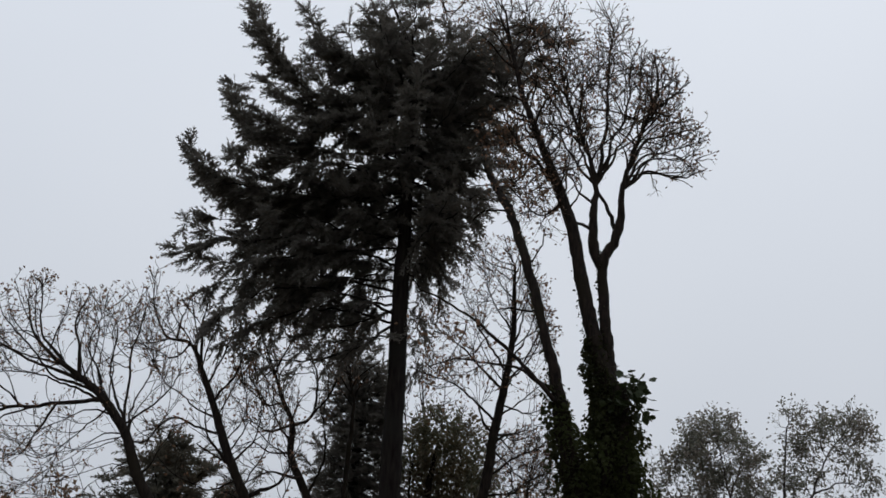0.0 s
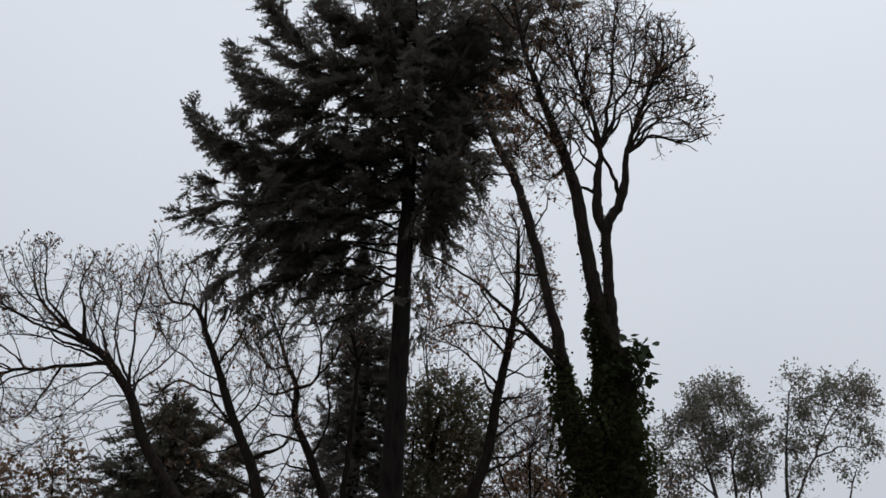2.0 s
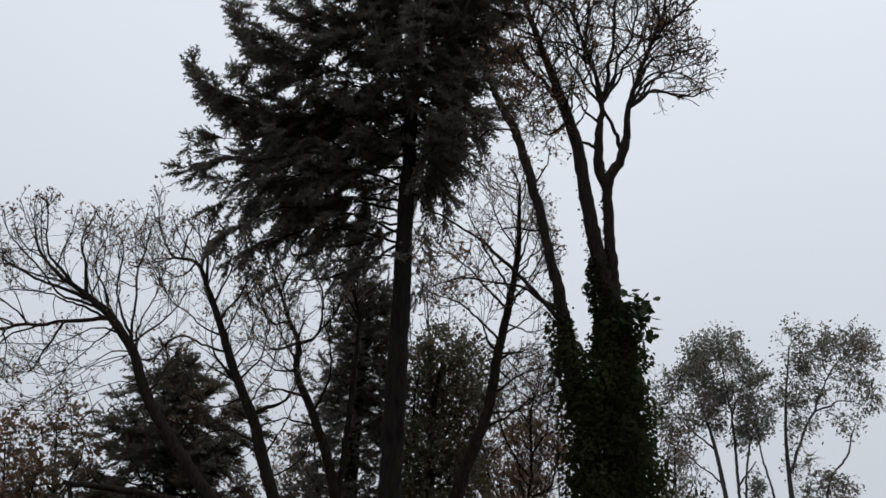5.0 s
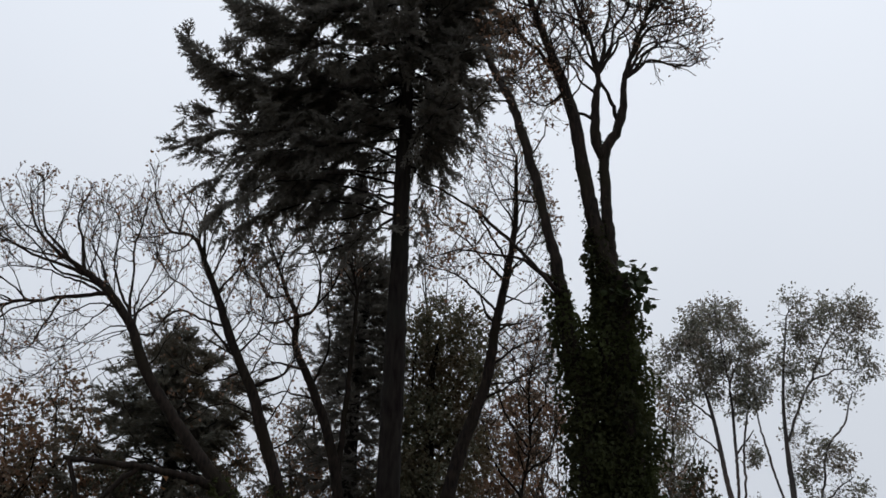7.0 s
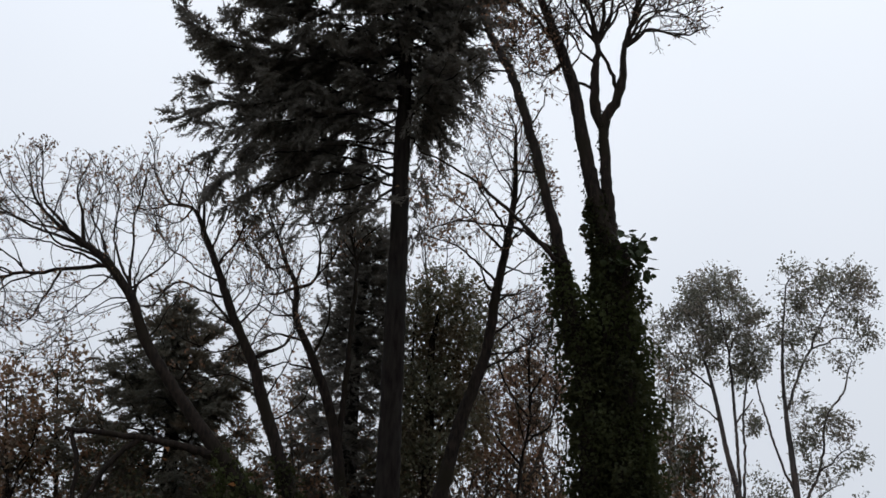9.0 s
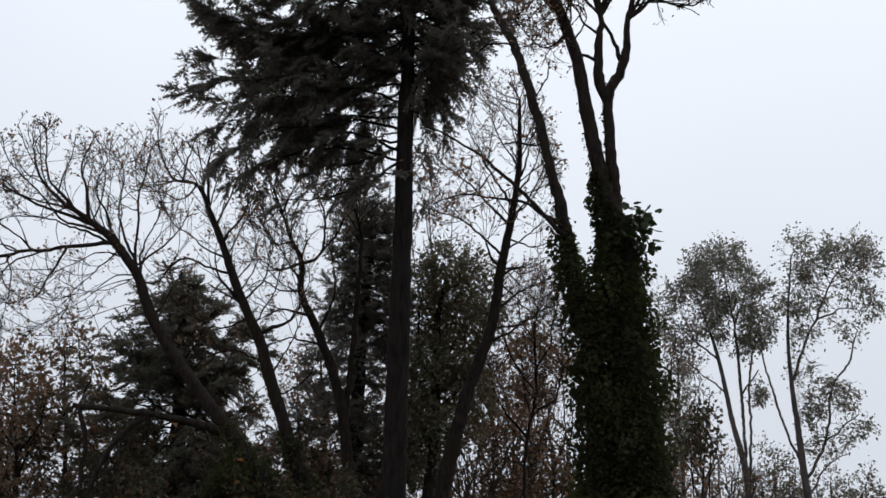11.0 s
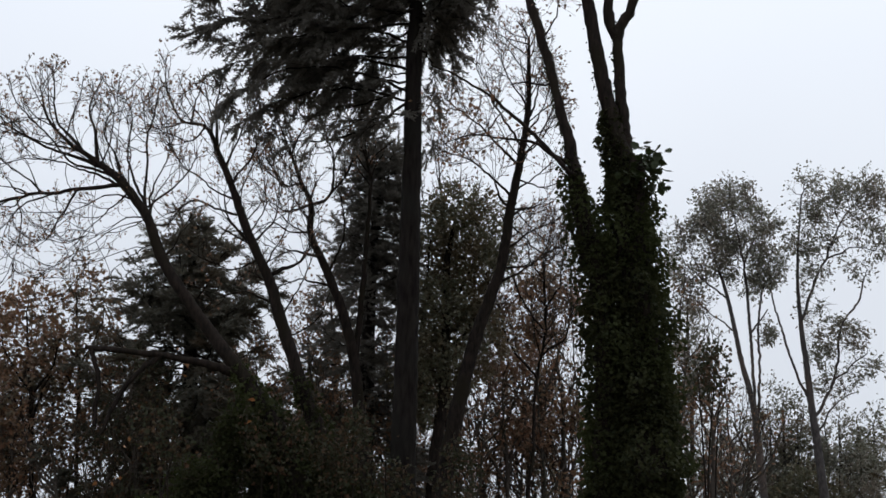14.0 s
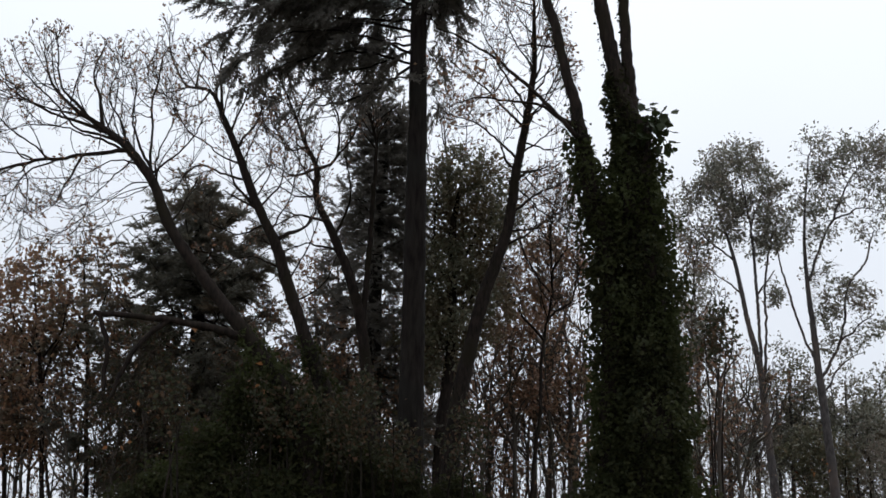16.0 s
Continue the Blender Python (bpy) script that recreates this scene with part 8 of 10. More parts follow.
thicket("shrub", "dark ivy-choked evergreen shrub below the trees", "shrub", [(-0.13, 33.00, 3.76, 0.53, 0.72, 0.53), (0.33, 33.00, 3.55, 0.47, 0.64, 0.37), (-0.06, 33.00, 3.20, 0.39, 0.64, 0.45), (0.09, 33.00, 3.84, 0.27, 0.53, 0.31), (-0.63, 33.00, 3.66, 0.28, 0.54, 0.32), (-0.20, 33.00, 2.88, 1.05, 1.00, 0.70)], 560, 207, IVY, 0.12, stems=3, group="shrubs")
thicket("shrub", "dark ivy-choked evergreen shrub below the trees", "shrub", [(-4.86, 29.50, 3.75, 0.75, 0.79, 0.48), (-4.10, 29.50, 3.56, 0.51, 0.64, 0.34), (-4.51, 29.50, 3.21, 0.72, 0.72, 0.33), (-4.48, 29.50, 3.56, 0.68, 0.69, 0.29), (-4.13, 29.50, 3.44, 0.64, 0.70, 0.37), (-4.88, 29.50, 2.96, 1.48, 1.14, 0.63)], 1050, 208, IVY, 0.12, stems=3, group="shrubs")
thicket("shrub", "thin dark shrub with a few rusty leaves", "shrub", [(-2.50, 30.00, 6.30, 0.32, 0.63, 0.51), (-2.46, 30.00, 6.34, 0.16, 0.52, 0.39), (-2.46, 30.00, 5.68, 0.16, 0.52, 0.39), (-2.45, 30.00, 5.88, 0.27, 0.56, 0.38), (-2.39, 30.00, 5.97, 0.25, 0.53, 0.32), (-2.43, 30.00, 5.46, 0.63, 0.82, 0.67)], 130, 209, DARK_LEAF, 0.12, stems=3, group="shrubs")
thicket("shrub", "thin dark shrub with a few rusty leaves", "shrub", [(-6.97, 29.00, 5.97, 0.34, 0.60, 0.41), (-6.82, 29.00, 5.91, 0.34, 0.58, 0.36), (-6.55, 29.00, 5.84, 0.25, 0.50, 0.26), (-7.42, 29.00, 6.02, 0.21, 0.54, 0.38), (-7.28, 29.00, 5.57, 0.21, 0.47, 0.22), (-6.94, 29.00, 5.29, 0.68, 0.79, 0.54)], 90, 210, DARK_LEAF, 0.12, stems=3, group="shrubs")
thicket("shrub", "thin dark shrub with a few rusty leaves", "shrub", [(0.14, 31.00, 5.47, 0.32, 0.60, 0.43), (0.39, 31.00, 5.18, 0.25, 0.52, 0.31), (0.02, 31.00, 5.19, 0.31, 0.53, 0.26), (0.44, 31.00, 5.36, 0.19, 0.49, 0.28), (-0.14, 31.00, 4.87, 0.22, 0.49, 0.25), (0.23, 31.00, 4.75, 0.64, 0.78, 0.57)], 130, 211, DARK_LEAF, 0.12, stems=3, group="shrubs")
thicket("shrub", "thin dark shrub with a few rusty leaves", "shrub", [(-1.57, 30.00, 5.05, 0.31, 0.59, 0.41), (-1.83, 30.00, 4.97, 0.22, 0.52, 0.33), (-1.02, 30.00, 4.51, 0.19, 0.51, 0.33), (-1.08, 30.00, 5.05, 0.29, 0.53, 0.29), (-1.20, 30.00, 4.90, 0.25, 0.53, 0.31), (-1.43, 30.00, 4.36, 0.62, 0.77, 0.55)], 110, 212, DARK_LEAF, 0.12, stems=3, group="shrubs")
thicket("shrub", "thin dark shrub with a few rusty leaves", "shrub", [(-3.07, 29.50, 5.39, 0.41, 0.66, 0.49), (-2.62, 29.50, 4.80, 0.30, 0.56, 0.34), (-2.42, 29.50, 5.17, 0.39, 0.59, 0.35), (-3.08, 29.50, 5.17, 0.22, 0.51, 0.31), (-3.25, 29.50, 5.42, 0.32, 0.57, 0.36), (-2.91, 29.50, 4.57, 0.82, 0.89, 0.65)], 170, 213, DARK_LEAF, 0.12, stems=3, group="shrubs")
thicket("shrub", "thin dark shrub with a few rusty leaves", "shrub", [(-4.46, 29.50, 5.79, 0.34, 0.60, 0.41), (-4.63, 29.50, 5.22, 0.19, 0.49, 0.28), (-3.89, 29.50, 5.78, 0.24, 0.55, 0.37), (-4.79, 29.50, 5.81, 0.33, 0.57, 0.35), (-4.55, 29.50, 5.53, 0.21, 0.54, 0.39), (-4.30, 29.50, 5.10, 0.69, 0.79, 0.55)], 170, 214, DARK_LEAF, 0.12, stems=3, group="shrubs")
thicket("shrub", "dark thin shrub beside the ivy", "shrub", [(7.17, 33.00, 8.57, 0.25, 0.56, 0.40), (6.77, 33.00, 8.29, 0.15, 0.47, 0.28), (7.23, 33.00, 8.17, 0.15, 0.47, 0.27), (7.02, 33.00, 8.38, 0.21, 0.53, 0.36), (6.96, 33.00, 8.35, 0.13, 0.46, 0.27), (7.05, 33.00, 7.91, 0.49, 0.71, 0.53)], 110, 215, DARK_LEAF, 0.15, stems=3, group="shrubs")
thicket("shrub", "tall thin shrub with brown leaves at the wood edge", "shrub", [(-15.12, 45.00, 6.66, 1.05, 1.22, 1.25), (-15.81, 45.00, 6.15, 0.95, 1.03, 0.87), (-14.31, 45.00, 6.85, 1.05, 1.21, 1.22), (-14.59, 45.00, 6.47, 0.87, 0.94, 0.74), (-15.51, 45.00, 6.80, 0.56, 0.81, 0.72), (-14.94, 45.00, 4.61, 2.07, 1.78, 1.62)], 77, 216, AUTUMN_LEAF, 0.15, stems=6, group="shrubs")
thicket("shrub", "tall thin shrub with brown leaves at the wood edge", "shrub", [(-12.82, 44.00, 7.80, 0.72, 1.18, 1.48), (-11.92, 44.00, 7.45, 0.66, 0.86, 0.74), (-13.54, 44.00, 7.89, 0.70, 1.12, 1.35), (-13.44, 44.00, 5.76, 0.44, 0.84, 0.92), (-12.44, 44.00, 7.54, 0.71, 0.99, 1.01), (-12.44, 44.00, 5.36, 1.42, 1.64, 1.92)], 56, 217, DRY_LEAF, 0.15, stems=6, group="shrubs")
thicket("shrub", "tall thin shrub with brown leaves at the wood edge", "shrub", [(-17.39, 47.00, 7.75, 0.66, 1.20, 1.58), (-17.24, 47.00, 7.27, 0.57, 1.15, 1.56), (-17.25, 47.00, 7.79, 0.60, 1.07, 1.32), (-17.29, 47.00, 6.30, 0.41, 0.87, 1.01), (-17.40, 47.00, 7.83, 0.53, 0.88, 0.93), (-17.16, 47.00, 5.15, 1.30, 1.64, 2.05)], 84, 218, DRY_LEAF, 0.15, stems=6, group="shrubs")
thicket("shrub", "tall thin shrub with brown leaves at the wood edge", "shrub", [(-11.26, 46.00, 8.96, 0.76, 1.18, 1.44), (-10.19, 46.00, 7.81, 0.47, 0.97, 1.20), (-9.94, 46.00, 7.08, 0.67, 0.94, 0.94), (-10.86, 46.00, 7.81, 0.41, 0.94, 1.20), (-11.00, 46.00, 7.96, 0.65, 0.87, 0.76), (-10.95, 46.00, 6.60, 1.50, 1.64, 1.86)], 294, 219, AUTUMN_LEAF, 0.15, stems=6, group="shrubs")
thicket("shrub", "tall thin shrub with brown leaves at the wood edge", "shrub", [(-2.90, 47.00, 9.19, 0.66, 1.36, 2.00), (-1.84, 47.00, 8.54, 0.41, 0.89, 1.06), (-3.06, 47.00, 7.67, 0.34, 0.94, 1.27), (-3.19, 47.00, 9.01, 0.59, 1.32, 1.95), (-1.96, 47.00, 8.07, 0.35, 0.97, 1.33), (-2.68, 47.00, 5.93, 1.30, 1.85, 2.57)], 350, 220, DRY_LEAF, 0.15, stems=6, group="shrubs")
thicket("shrub", "tall thin shrub with brown leaves at the wood edge", "shrub", [(-1.00, 48.00, 9.82, 0.68, 1.39, 2.05), (-1.21, 48.00, 7.69, 0.58, 1.29, 1.90), (-1.07, 48.00, 9.35, 0.64, 1.33, 1.92), (-1.71, 48.00, 9.44, 0.56, 1.27, 1.86), (-0.15, 48.00, 10.10, 0.40, 1.05, 1.46), (-0.97, 48.00, 6.47, 1.33, 1.88, 2.63)], 336, 221, DRY_LEAF, 0.15, stems=6, group="shrubs")
thicket("shrub", "tall thin shrub with brown leaves at the wood edge", "shrub", [(-4.36, 48.00, 9.34, 0.56, 1.18, 1.63), (-3.91, 48.00, 8.11, 0.42, 0.87, 1.00), (-4.11, 48.00, 8.04, 0.54, 0.90, 0.96), (-4.95, 48.00, 8.65, 0.37, 0.92, 1.18), (-4.85, 48.00, 7.70, 0.51, 0.83, 0.81), (-4.30, 48.00, 6.66, 1.11, 1.59, 2.11)], 266, 222, AUTUMN_LEAF, 0.15, stems=6, group="shrubs")
thicket("shrub", "tall thin shrub with brown leaves at the wood edge", "shrub", [(0.99, 49.00, 9.55, 0.57, 1.14, 1.52), (0.15, 49.00, 9.02, 0.42, 0.90, 1.08), (0.36, 49.00, 7.96, 0.52, 0.88, 0.92), (0.27, 49.00, 8.48, 0.33, 1.02, 1.46), (1.37, 49.00, 7.70, 0.40, 0.99, 1.34), (0.81, 49.00, 7.04, 1.13, 1.54, 1.98)], 105, 223, DRY_LEAF, 0.15, stems=6, group="shrubs")
thicket("shrub", "tall thin shrub with brown leaves at the wood edge", "shrub", [(-5.63, 47.00, 8.29, 0.55, 1.05, 1.32), (-5.64, 47.00, 8.27, 0.28, 0.85, 1.10), (-5.98, 47.00, 6.42, 0.43, 0.88, 1.02), (-4.96, 47.00, 7.86, 0.28, 0.73, 0.80), (-5.64, 47.00, 8.17, 0.35, 0.90, 1.14), (-5.50, 47.00, 6.11, 1.08, 1.42, 1.72)], 210, 224, DRY_LEAF, 0.15, stems=6, group="shrubs")

# thin saplings between the big stems
broadleaf("sapling", "thin grey sapling with a few yellowed leaves", "sapling",
    [(7.20, 42.29, -0.25, 0.086), (7.28, 42.29, 1.65, 0.064), (7.46, 42.29, 3.87, 0.058), (7.86, 42.29, 8.11, 0.043), (8.38, 42.29, 12.58, 0.017)],
    [[(8.00, 42.29, 9.00, 0.043), (8.76, 42.29, 9.89, 0.032), (9.25, 42.29, 11.24, 0.014)],
     [(8.13, 42.29, 10.25, 0.043), (8.49, 42.29, 10.63, 0.032), (8.73, 42.29, 11.19, 0.014)],
     [(7.82, 42.29, 7.30, 0.042), (8.25, 42.29, 7.77, 0.032), (8.54, 42.29, 8.47, 0.014)],
     [(7.55, 42.29, 4.73, 0.042), (6.84, 42.29, 5.81, 0.031), (6.50, 42.29, 7.45, 0.014)],
     [(8.18, 42.29, 10.66, 0.043), (7.89, 42.29, 11.17, 0.032), (7.78, 42.29, 11.94, 0.014)]],
    [(7.92, 42.29, 8.11, 1.87, 3.37, 5.80)],
    0, 0, 300, bark=HAZED_GREY_BARK, leaf=AUTUMN_LEAF, per_tip=1.1, leaf_size=0.14, bare=True, tip=0.007, from_trunk=0.7, lengths=(1.2, 0.6, 0.35), gaps=(0.4, 0.35, 0.4), group="saplings of the wood edge")
broadleaf("sapling", "thin grey sapling with a few yellowed leaves", "sapling",
    [(7.46, 41.56, -0.25, 0.085), (7.45, 41.56, 1.65, 0.062), (7.41, 41.56, 3.83, 0.057), (7.32, 41.56, 9.05, 0.042), (7.08, 41.56, 14.64, 0.017)],
    [[(7.16, 41.56, 12.07, 0.043), (6.75, 41.56, 12.53, 0.032), (6.49, 41.56, 13.24, 0.014)],
     [(7.30, 41.56, 7.60, 0.042), (6.62, 41.56, 8.42, 0.031), (6.23, 41.56, 9.68, 0.014)],
     [(7.20, 41.56, 10.66, 0.042), (7.81, 41.56, 11.57, 0.032), (8.15, 41.56, 12.94, 0.014)],
     [(7.21, 41.56, 10.51, 0.042), (6.73, 41.56, 11.07, 0.032), (6.44, 41.56, 11.92, 0.014)],
     [(7.34, 41.56, 6.22, 0.041), (6.64, 41.56, 7.07, 0.031), (6.24, 41.56, 8.36, 0.014)]],
    [(7.23, 41.56, 9.05, 1.85, 3.88, 7.10)],
    0, 0, 302, bark=HAZED_GREY_BARK, leaf=AUTUMN_LEAF, per_tip=1.1, leaf_size=0.14, bare=True, tip=0.007, from_trunk=0.7, lengths=(1.2, 0.6, 0.35), gaps=(0.4, 0.35, 0.4), group="saplings of the wood edge")
broadleaf("sapling", "thin grey sapling with a few yellowed leaves", "sapling",
    [(0.74, 41.36, -0.25, 0.070), (0.76, 41.36, 1.58, 0.051), (0.81, 41.36, 3.76, 0.047), (0.95, 41.36, 6.73, 0.034), (1.15, 41.36, 9.82, 0.013)],
    [[(1.03, 41.36, 7.71, 0.042), (1.43, 41.36, 8.19, 0.031), (1.67, 41.36, 8.91, 0.014)],
     [(1.01, 41.36, 7.38, 0.042), (0.78, 41.36, 7.75, 0.031), (0.66, 41.36, 8.31, 0.014)],
     [(0.89, 41.36, 5.09, 0.041), (0.19, 41.36, 6.05, 0.031), (-0.19, 41.36, 7.53, 0.014)],
     [(0.97, 41.36, 6.60, 0.041), (1.57, 41.36, 7.35, 0.031), (1.93, 41.36, 8.49, 0.014)],
     [(0.99, 41.36, 7.01, 0.041), (1.46, 41.36, 7.58, 0.031), (1.74, 41.36, 8.44, 0.014)]],
    [(0.99, 41.36, 6.73, 1.82, 2.68, 4.14)],
    0, 0, 303, bark=HAZED_GREY_BARK, leaf=AUTUMN_LEAF, per_tip=1.1, leaf_size=0.14, bare=True, tip=0.007, from_trunk=0.7, lengths=(1.2, 0.6, 0.35), gaps=(0.4, 0.35, 0.4), group="saplings of the wood edge")
broadleaf("sapling", "thin grey sapling with a few yellowed leaves", "sapling",
    [(1.15, 40.12, -0.25, 0.068), (1.09, 40.12, 1.58, 0.050), (0.94, 40.12, 3.70, 0.046), (0.59, 40.12, 7.30, 0.033), (0.07, 40.12, 11.08, 0.013)],
    [[(0.78, 40.12, 5.03, 0.04), (0.05, 40.12, 5.87, 0.03), (-0.42, 40.12, 7.14, 0.013)],
     [(0.38, 40.12, 8.44, 0.041), (0.78, 40.12, 9.12, 0.031), (0.96, 40.12, 10.15, 0.014)],
     [(0.51, 40.12, 7.30, 0.04), (-0.14, 40.12, 8.04, 0.03), (-0.56, 40.12, 9.16, 0.014)],
     [(0.55, 40.12, 6.98, 0.04), (0.99, 40.12, 7.71, 0.03), (1.19, 40.12, 8.80, 0.014)],
     [(0.52, 40.12, 7.29, 0.04), (-0.16, 40.12, 8.05, 0.03), (-0.59, 40.12, 9.21, 0.014)]],
    [(0.49, 40.12, 7.30, 1.77, 2.99, 4.96)],
    0, 0, 304, bark=HAZED_GREY_BARK, leaf=AUTUMN_LEAF, per_tip=1.1, leaf_size=0.14, bare=True, tip=0.007, from_trunk=0.7, lengths=(1.2, 0.6, 0.35), gaps=(0.4, 0.35, 0.4), group="saplings of the wood edge")
broadleaf("sapling", "thin grey sapling with a few yellowed leaves", "sapling",
    [(1.37, 45.24, -0.25, 0.076), (1.41, 45.24, 1.58, 0.056), (1.50, 45.24, 3.97, 0.051), (1.73, 45.24, 7.81, 0.037), (2.07, 45.24, 11.83, 0.014)],
    [[(1.83, 45.24, 8.48, 0.046), (1.57, 45.24, 8.92, 0.034), (1.45, 45.24, 9.57, 0.015)],
     [(1.86, 45.24, 8.98, 0.046), (2.37, 45.24, 9.58, 0.034), (2.69, 45.24, 10.48, 0.015)],
     [(1.84, 45.24, 8.70, 0.046), (2.60, 45.24, 9.63, 0.034), (3.06, 45.24, 11.04, 0.015)],
     [(1.75, 45.24, 7.41, 0.045), (2.51, 45.24, 8.35, 0.034), (2.98, 45.24, 9.76, 0.015)],
     [(1.89, 45.24, 9.29, 0.046), (1.53, 45.24, 9.86, 0.034), (1.36, 45.24, 10.73, 0.015)]],
    [(1.80, 45.24, 7.81, 2.00, 3.22, 5.29)],
    0, 0, 305, bark=HAZED_GREY_BARK, leaf=AUTUMN_LEAF, per_tip=1.1, leaf_size=0.14, bare=True, tip=0.007, from_trunk=0.7, lengths=(1.2, 0.6, 0.35), gaps=(0.4, 0.35, 0.4), group="saplings of the wood edge")
broadleaf("sapling", "thin grey sapling with a few yellowed leaves", "sapling",
    [(2.01, 47.82, -0.25, 0.081), (2.08, 47.82, 1.59, 0.060), (2.27, 47.82, 4.11, 0.055), (2.73, 47.82, 8.97, 0.040), (3.39, 47.82, 14.11, 0.015)],
    [[(2.76, 47.82, 8.48, 0.048), (3.50, 47.82, 9.30, 0.036), (3.97, 47.82, 10.54, 0.016)],
     [(3.04, 47.82, 10.94, 0.049), (2.48, 47.82, 11.86, 0.037), (2.23, 47.82, 13.27, 0.016)],
     [(2.66, 47.82, 7.57, 0.048), (3.46, 47.82, 8.47, 0.036), (3.98, 47.82, 9.84, 0.016)],
     [(2.88, 47.82, 9.52, 0.048), (3.72, 47.82, 10.49, 0.036), (4.27, 47.82, 11.95, 0.016)],
     [(2.50, 47.82, 6.11, 0.047), (2.15, 47.82, 6.73, 0.036), (2.01, 47.82, 7.68, 0.016)]],
    [(2.85, 47.82, 8.98, 2.12, 3.81, 6.65)],
    0, 0, 307, bark=HAZED_GREY_BARK, leaf=AUTUMN_LEAF, per_tip=1.1, leaf_size=0.14, bare=True, tip=0.007, from_trunk=0.7, lengths=(1.2, 0.6, 0.35), gaps=(0.4, 0.35, 0.4), group="saplings of the wood edge")
broadleaf("sapling", "thin grey sapling with a few yellowed leaves", "sapling",
    [(2.30, 46.48, -0.25, 0.078), (2.24, 46.48, 1.59, 0.058), (2.08, 46.48, 4.04, 0.053), (1.68, 46.48, 8.00, 0.038), (1.08, 46.48, 12.14, 0.015)],
    [[(1.85, 46.48, 5.90, 0.046), (2.14, 46.48, 6.45, 0.035), (2.26, 46.48, 7.28, 0.015)],
     [(1.77, 46.48, 6.56, 0.046), (2.13, 46.48, 7.20, 0.035), (2.28, 46.48, 8.16, 0.016)],
     [(1.51, 46.48, 8.67, 0.047), (0.89, 46.48, 9.33, 0.035), (0.50, 46.48, 10.32, 0.016)],
     [(1.68, 46.48, 7.31, 0.046), (0.74, 46.48, 8.39, 0.035), (0.16, 46.48, 10.04, 0.016)],
     [(1.71, 46.48, 7.05, 0.046), (1.01, 46.48, 7.81, 0.035), (0.57, 46.48, 8.97, 0.016)]],
    [(1.56, 46.48, 8.00, 2.05, 3.31, 5.47)],
    0, 0, 308, bark=HAZED_GREY_BARK, leaf=AUTUMN_LEAF, per_tip=1.1, leaf_size=0.14, bare=True, tip=0.007, from_trunk=0.7, lengths=(1.2, 0.6, 0.35), gaps=(0.4, 0.35, 0.4), group="saplings of the wood edge")
broadleaf("sapling", "thin grey sapling with a few yellowed leaves", "sapling",
    [(2.78, 45.16, -0.25, 0.076), (2.73, 45.16, 1.60, 0.056), (2.61, 45.16, 3.97, 0.051), (2.30, 45.16, 7.16, 0.037), (1.83, 45.16, 10.47, 0.014)],
    [[(2.04, 45.16, 8.69, 0.046), (2.28, 45.16, 9.15, 0.034), (2.38, 45.16, 9.84, 0.015)],
     [(2.39, 45.16, 5.78, 0.045), (1.51, 45.16, 6.81, 0.034), (0.98, 45.16, 8.40, 0.015)],
     [(2.40, 45.16, 5.74, 0.045), (1.63, 45.16, 6.63, 0.034), (1.15, 45.16, 8.00, 0.015)],
     [(2.04, 45.16, 8.72, 0.046), (1.53, 45.16, 9.27, 0.034), (1.21, 45.16, 10.10, 0.015)],
     [(2.26, 45.16, 6.88, 0.045), (2.96, 45.16, 7.94, 0.034), (3.33, 45.16, 9.55, 0.015)]],
    [(2.20, 45.16, 7.16, 1.98, 2.87, 4.45)],
    0, 0, 310, bark=HAZED_GREY_BARK, leaf=AUTUMN_LEAF, per_tip=1.1, leaf_size=0.14, bare=True, tip=0.007, from_trunk=0.7, lengths=(1.2, 0.6, 0.35), gaps=(0.4, 0.35, 0.4), group="saplings of the wood edge")
broadleaf("sapling", "thin grey sapling with a few yellowed leaves", "sapling",
    [(3.09, 43.90, -0.25, 0.074), (3.06, 43.90, 1.60, 0.055), (2.99, 43.90, 3.91, 0.050), (2.78, 43.90, 6.63, 0.036), (2.47, 43.90, 9.44, 0.014)],
    [[(2.79, 43.90, 6.04, 0.044), (2.12, 43.90, 6.84, 0.033), (1.72, 43.90, 8.06, 0.015)],
     [(2.66, 43.90, 7.40, 0.044), (3.07, 43.90, 8.03, 0.033), (3.27, 43.90, 8.97, 0.015)],
     [(2.60, 43.90, 8.06, 0.044), (3.20, 43.90, 8.95, 0.033), (3.51, 43.90, 10.30, 0.015)],
     [(2.63, 43.90, 7.72, 0.044), (3.19, 43.90, 8.55, 0.033), (3.48, 43.90, 9.81, 0.015)],
     [(2.84, 43.90, 5.46, 0.043), (2.34, 43.90, 6.03, 0.033), (2.04, 43.90, 6.90, 0.015)]],
    [(2.72, 43.90, 6.63, 1.92, 2.60, 3.84)],
    0, 0, 311, bark=HAZED_GREY_BARK, leaf=AUTUMN_LEAF, per_tip=1.1, leaf_size=0.14, bare=True, tip=0.007, from_trunk=0.7, lengths=(1.2, 0.6, 0.35), gaps=(0.4, 0.35, 0.4), group="saplings of the wood edge")
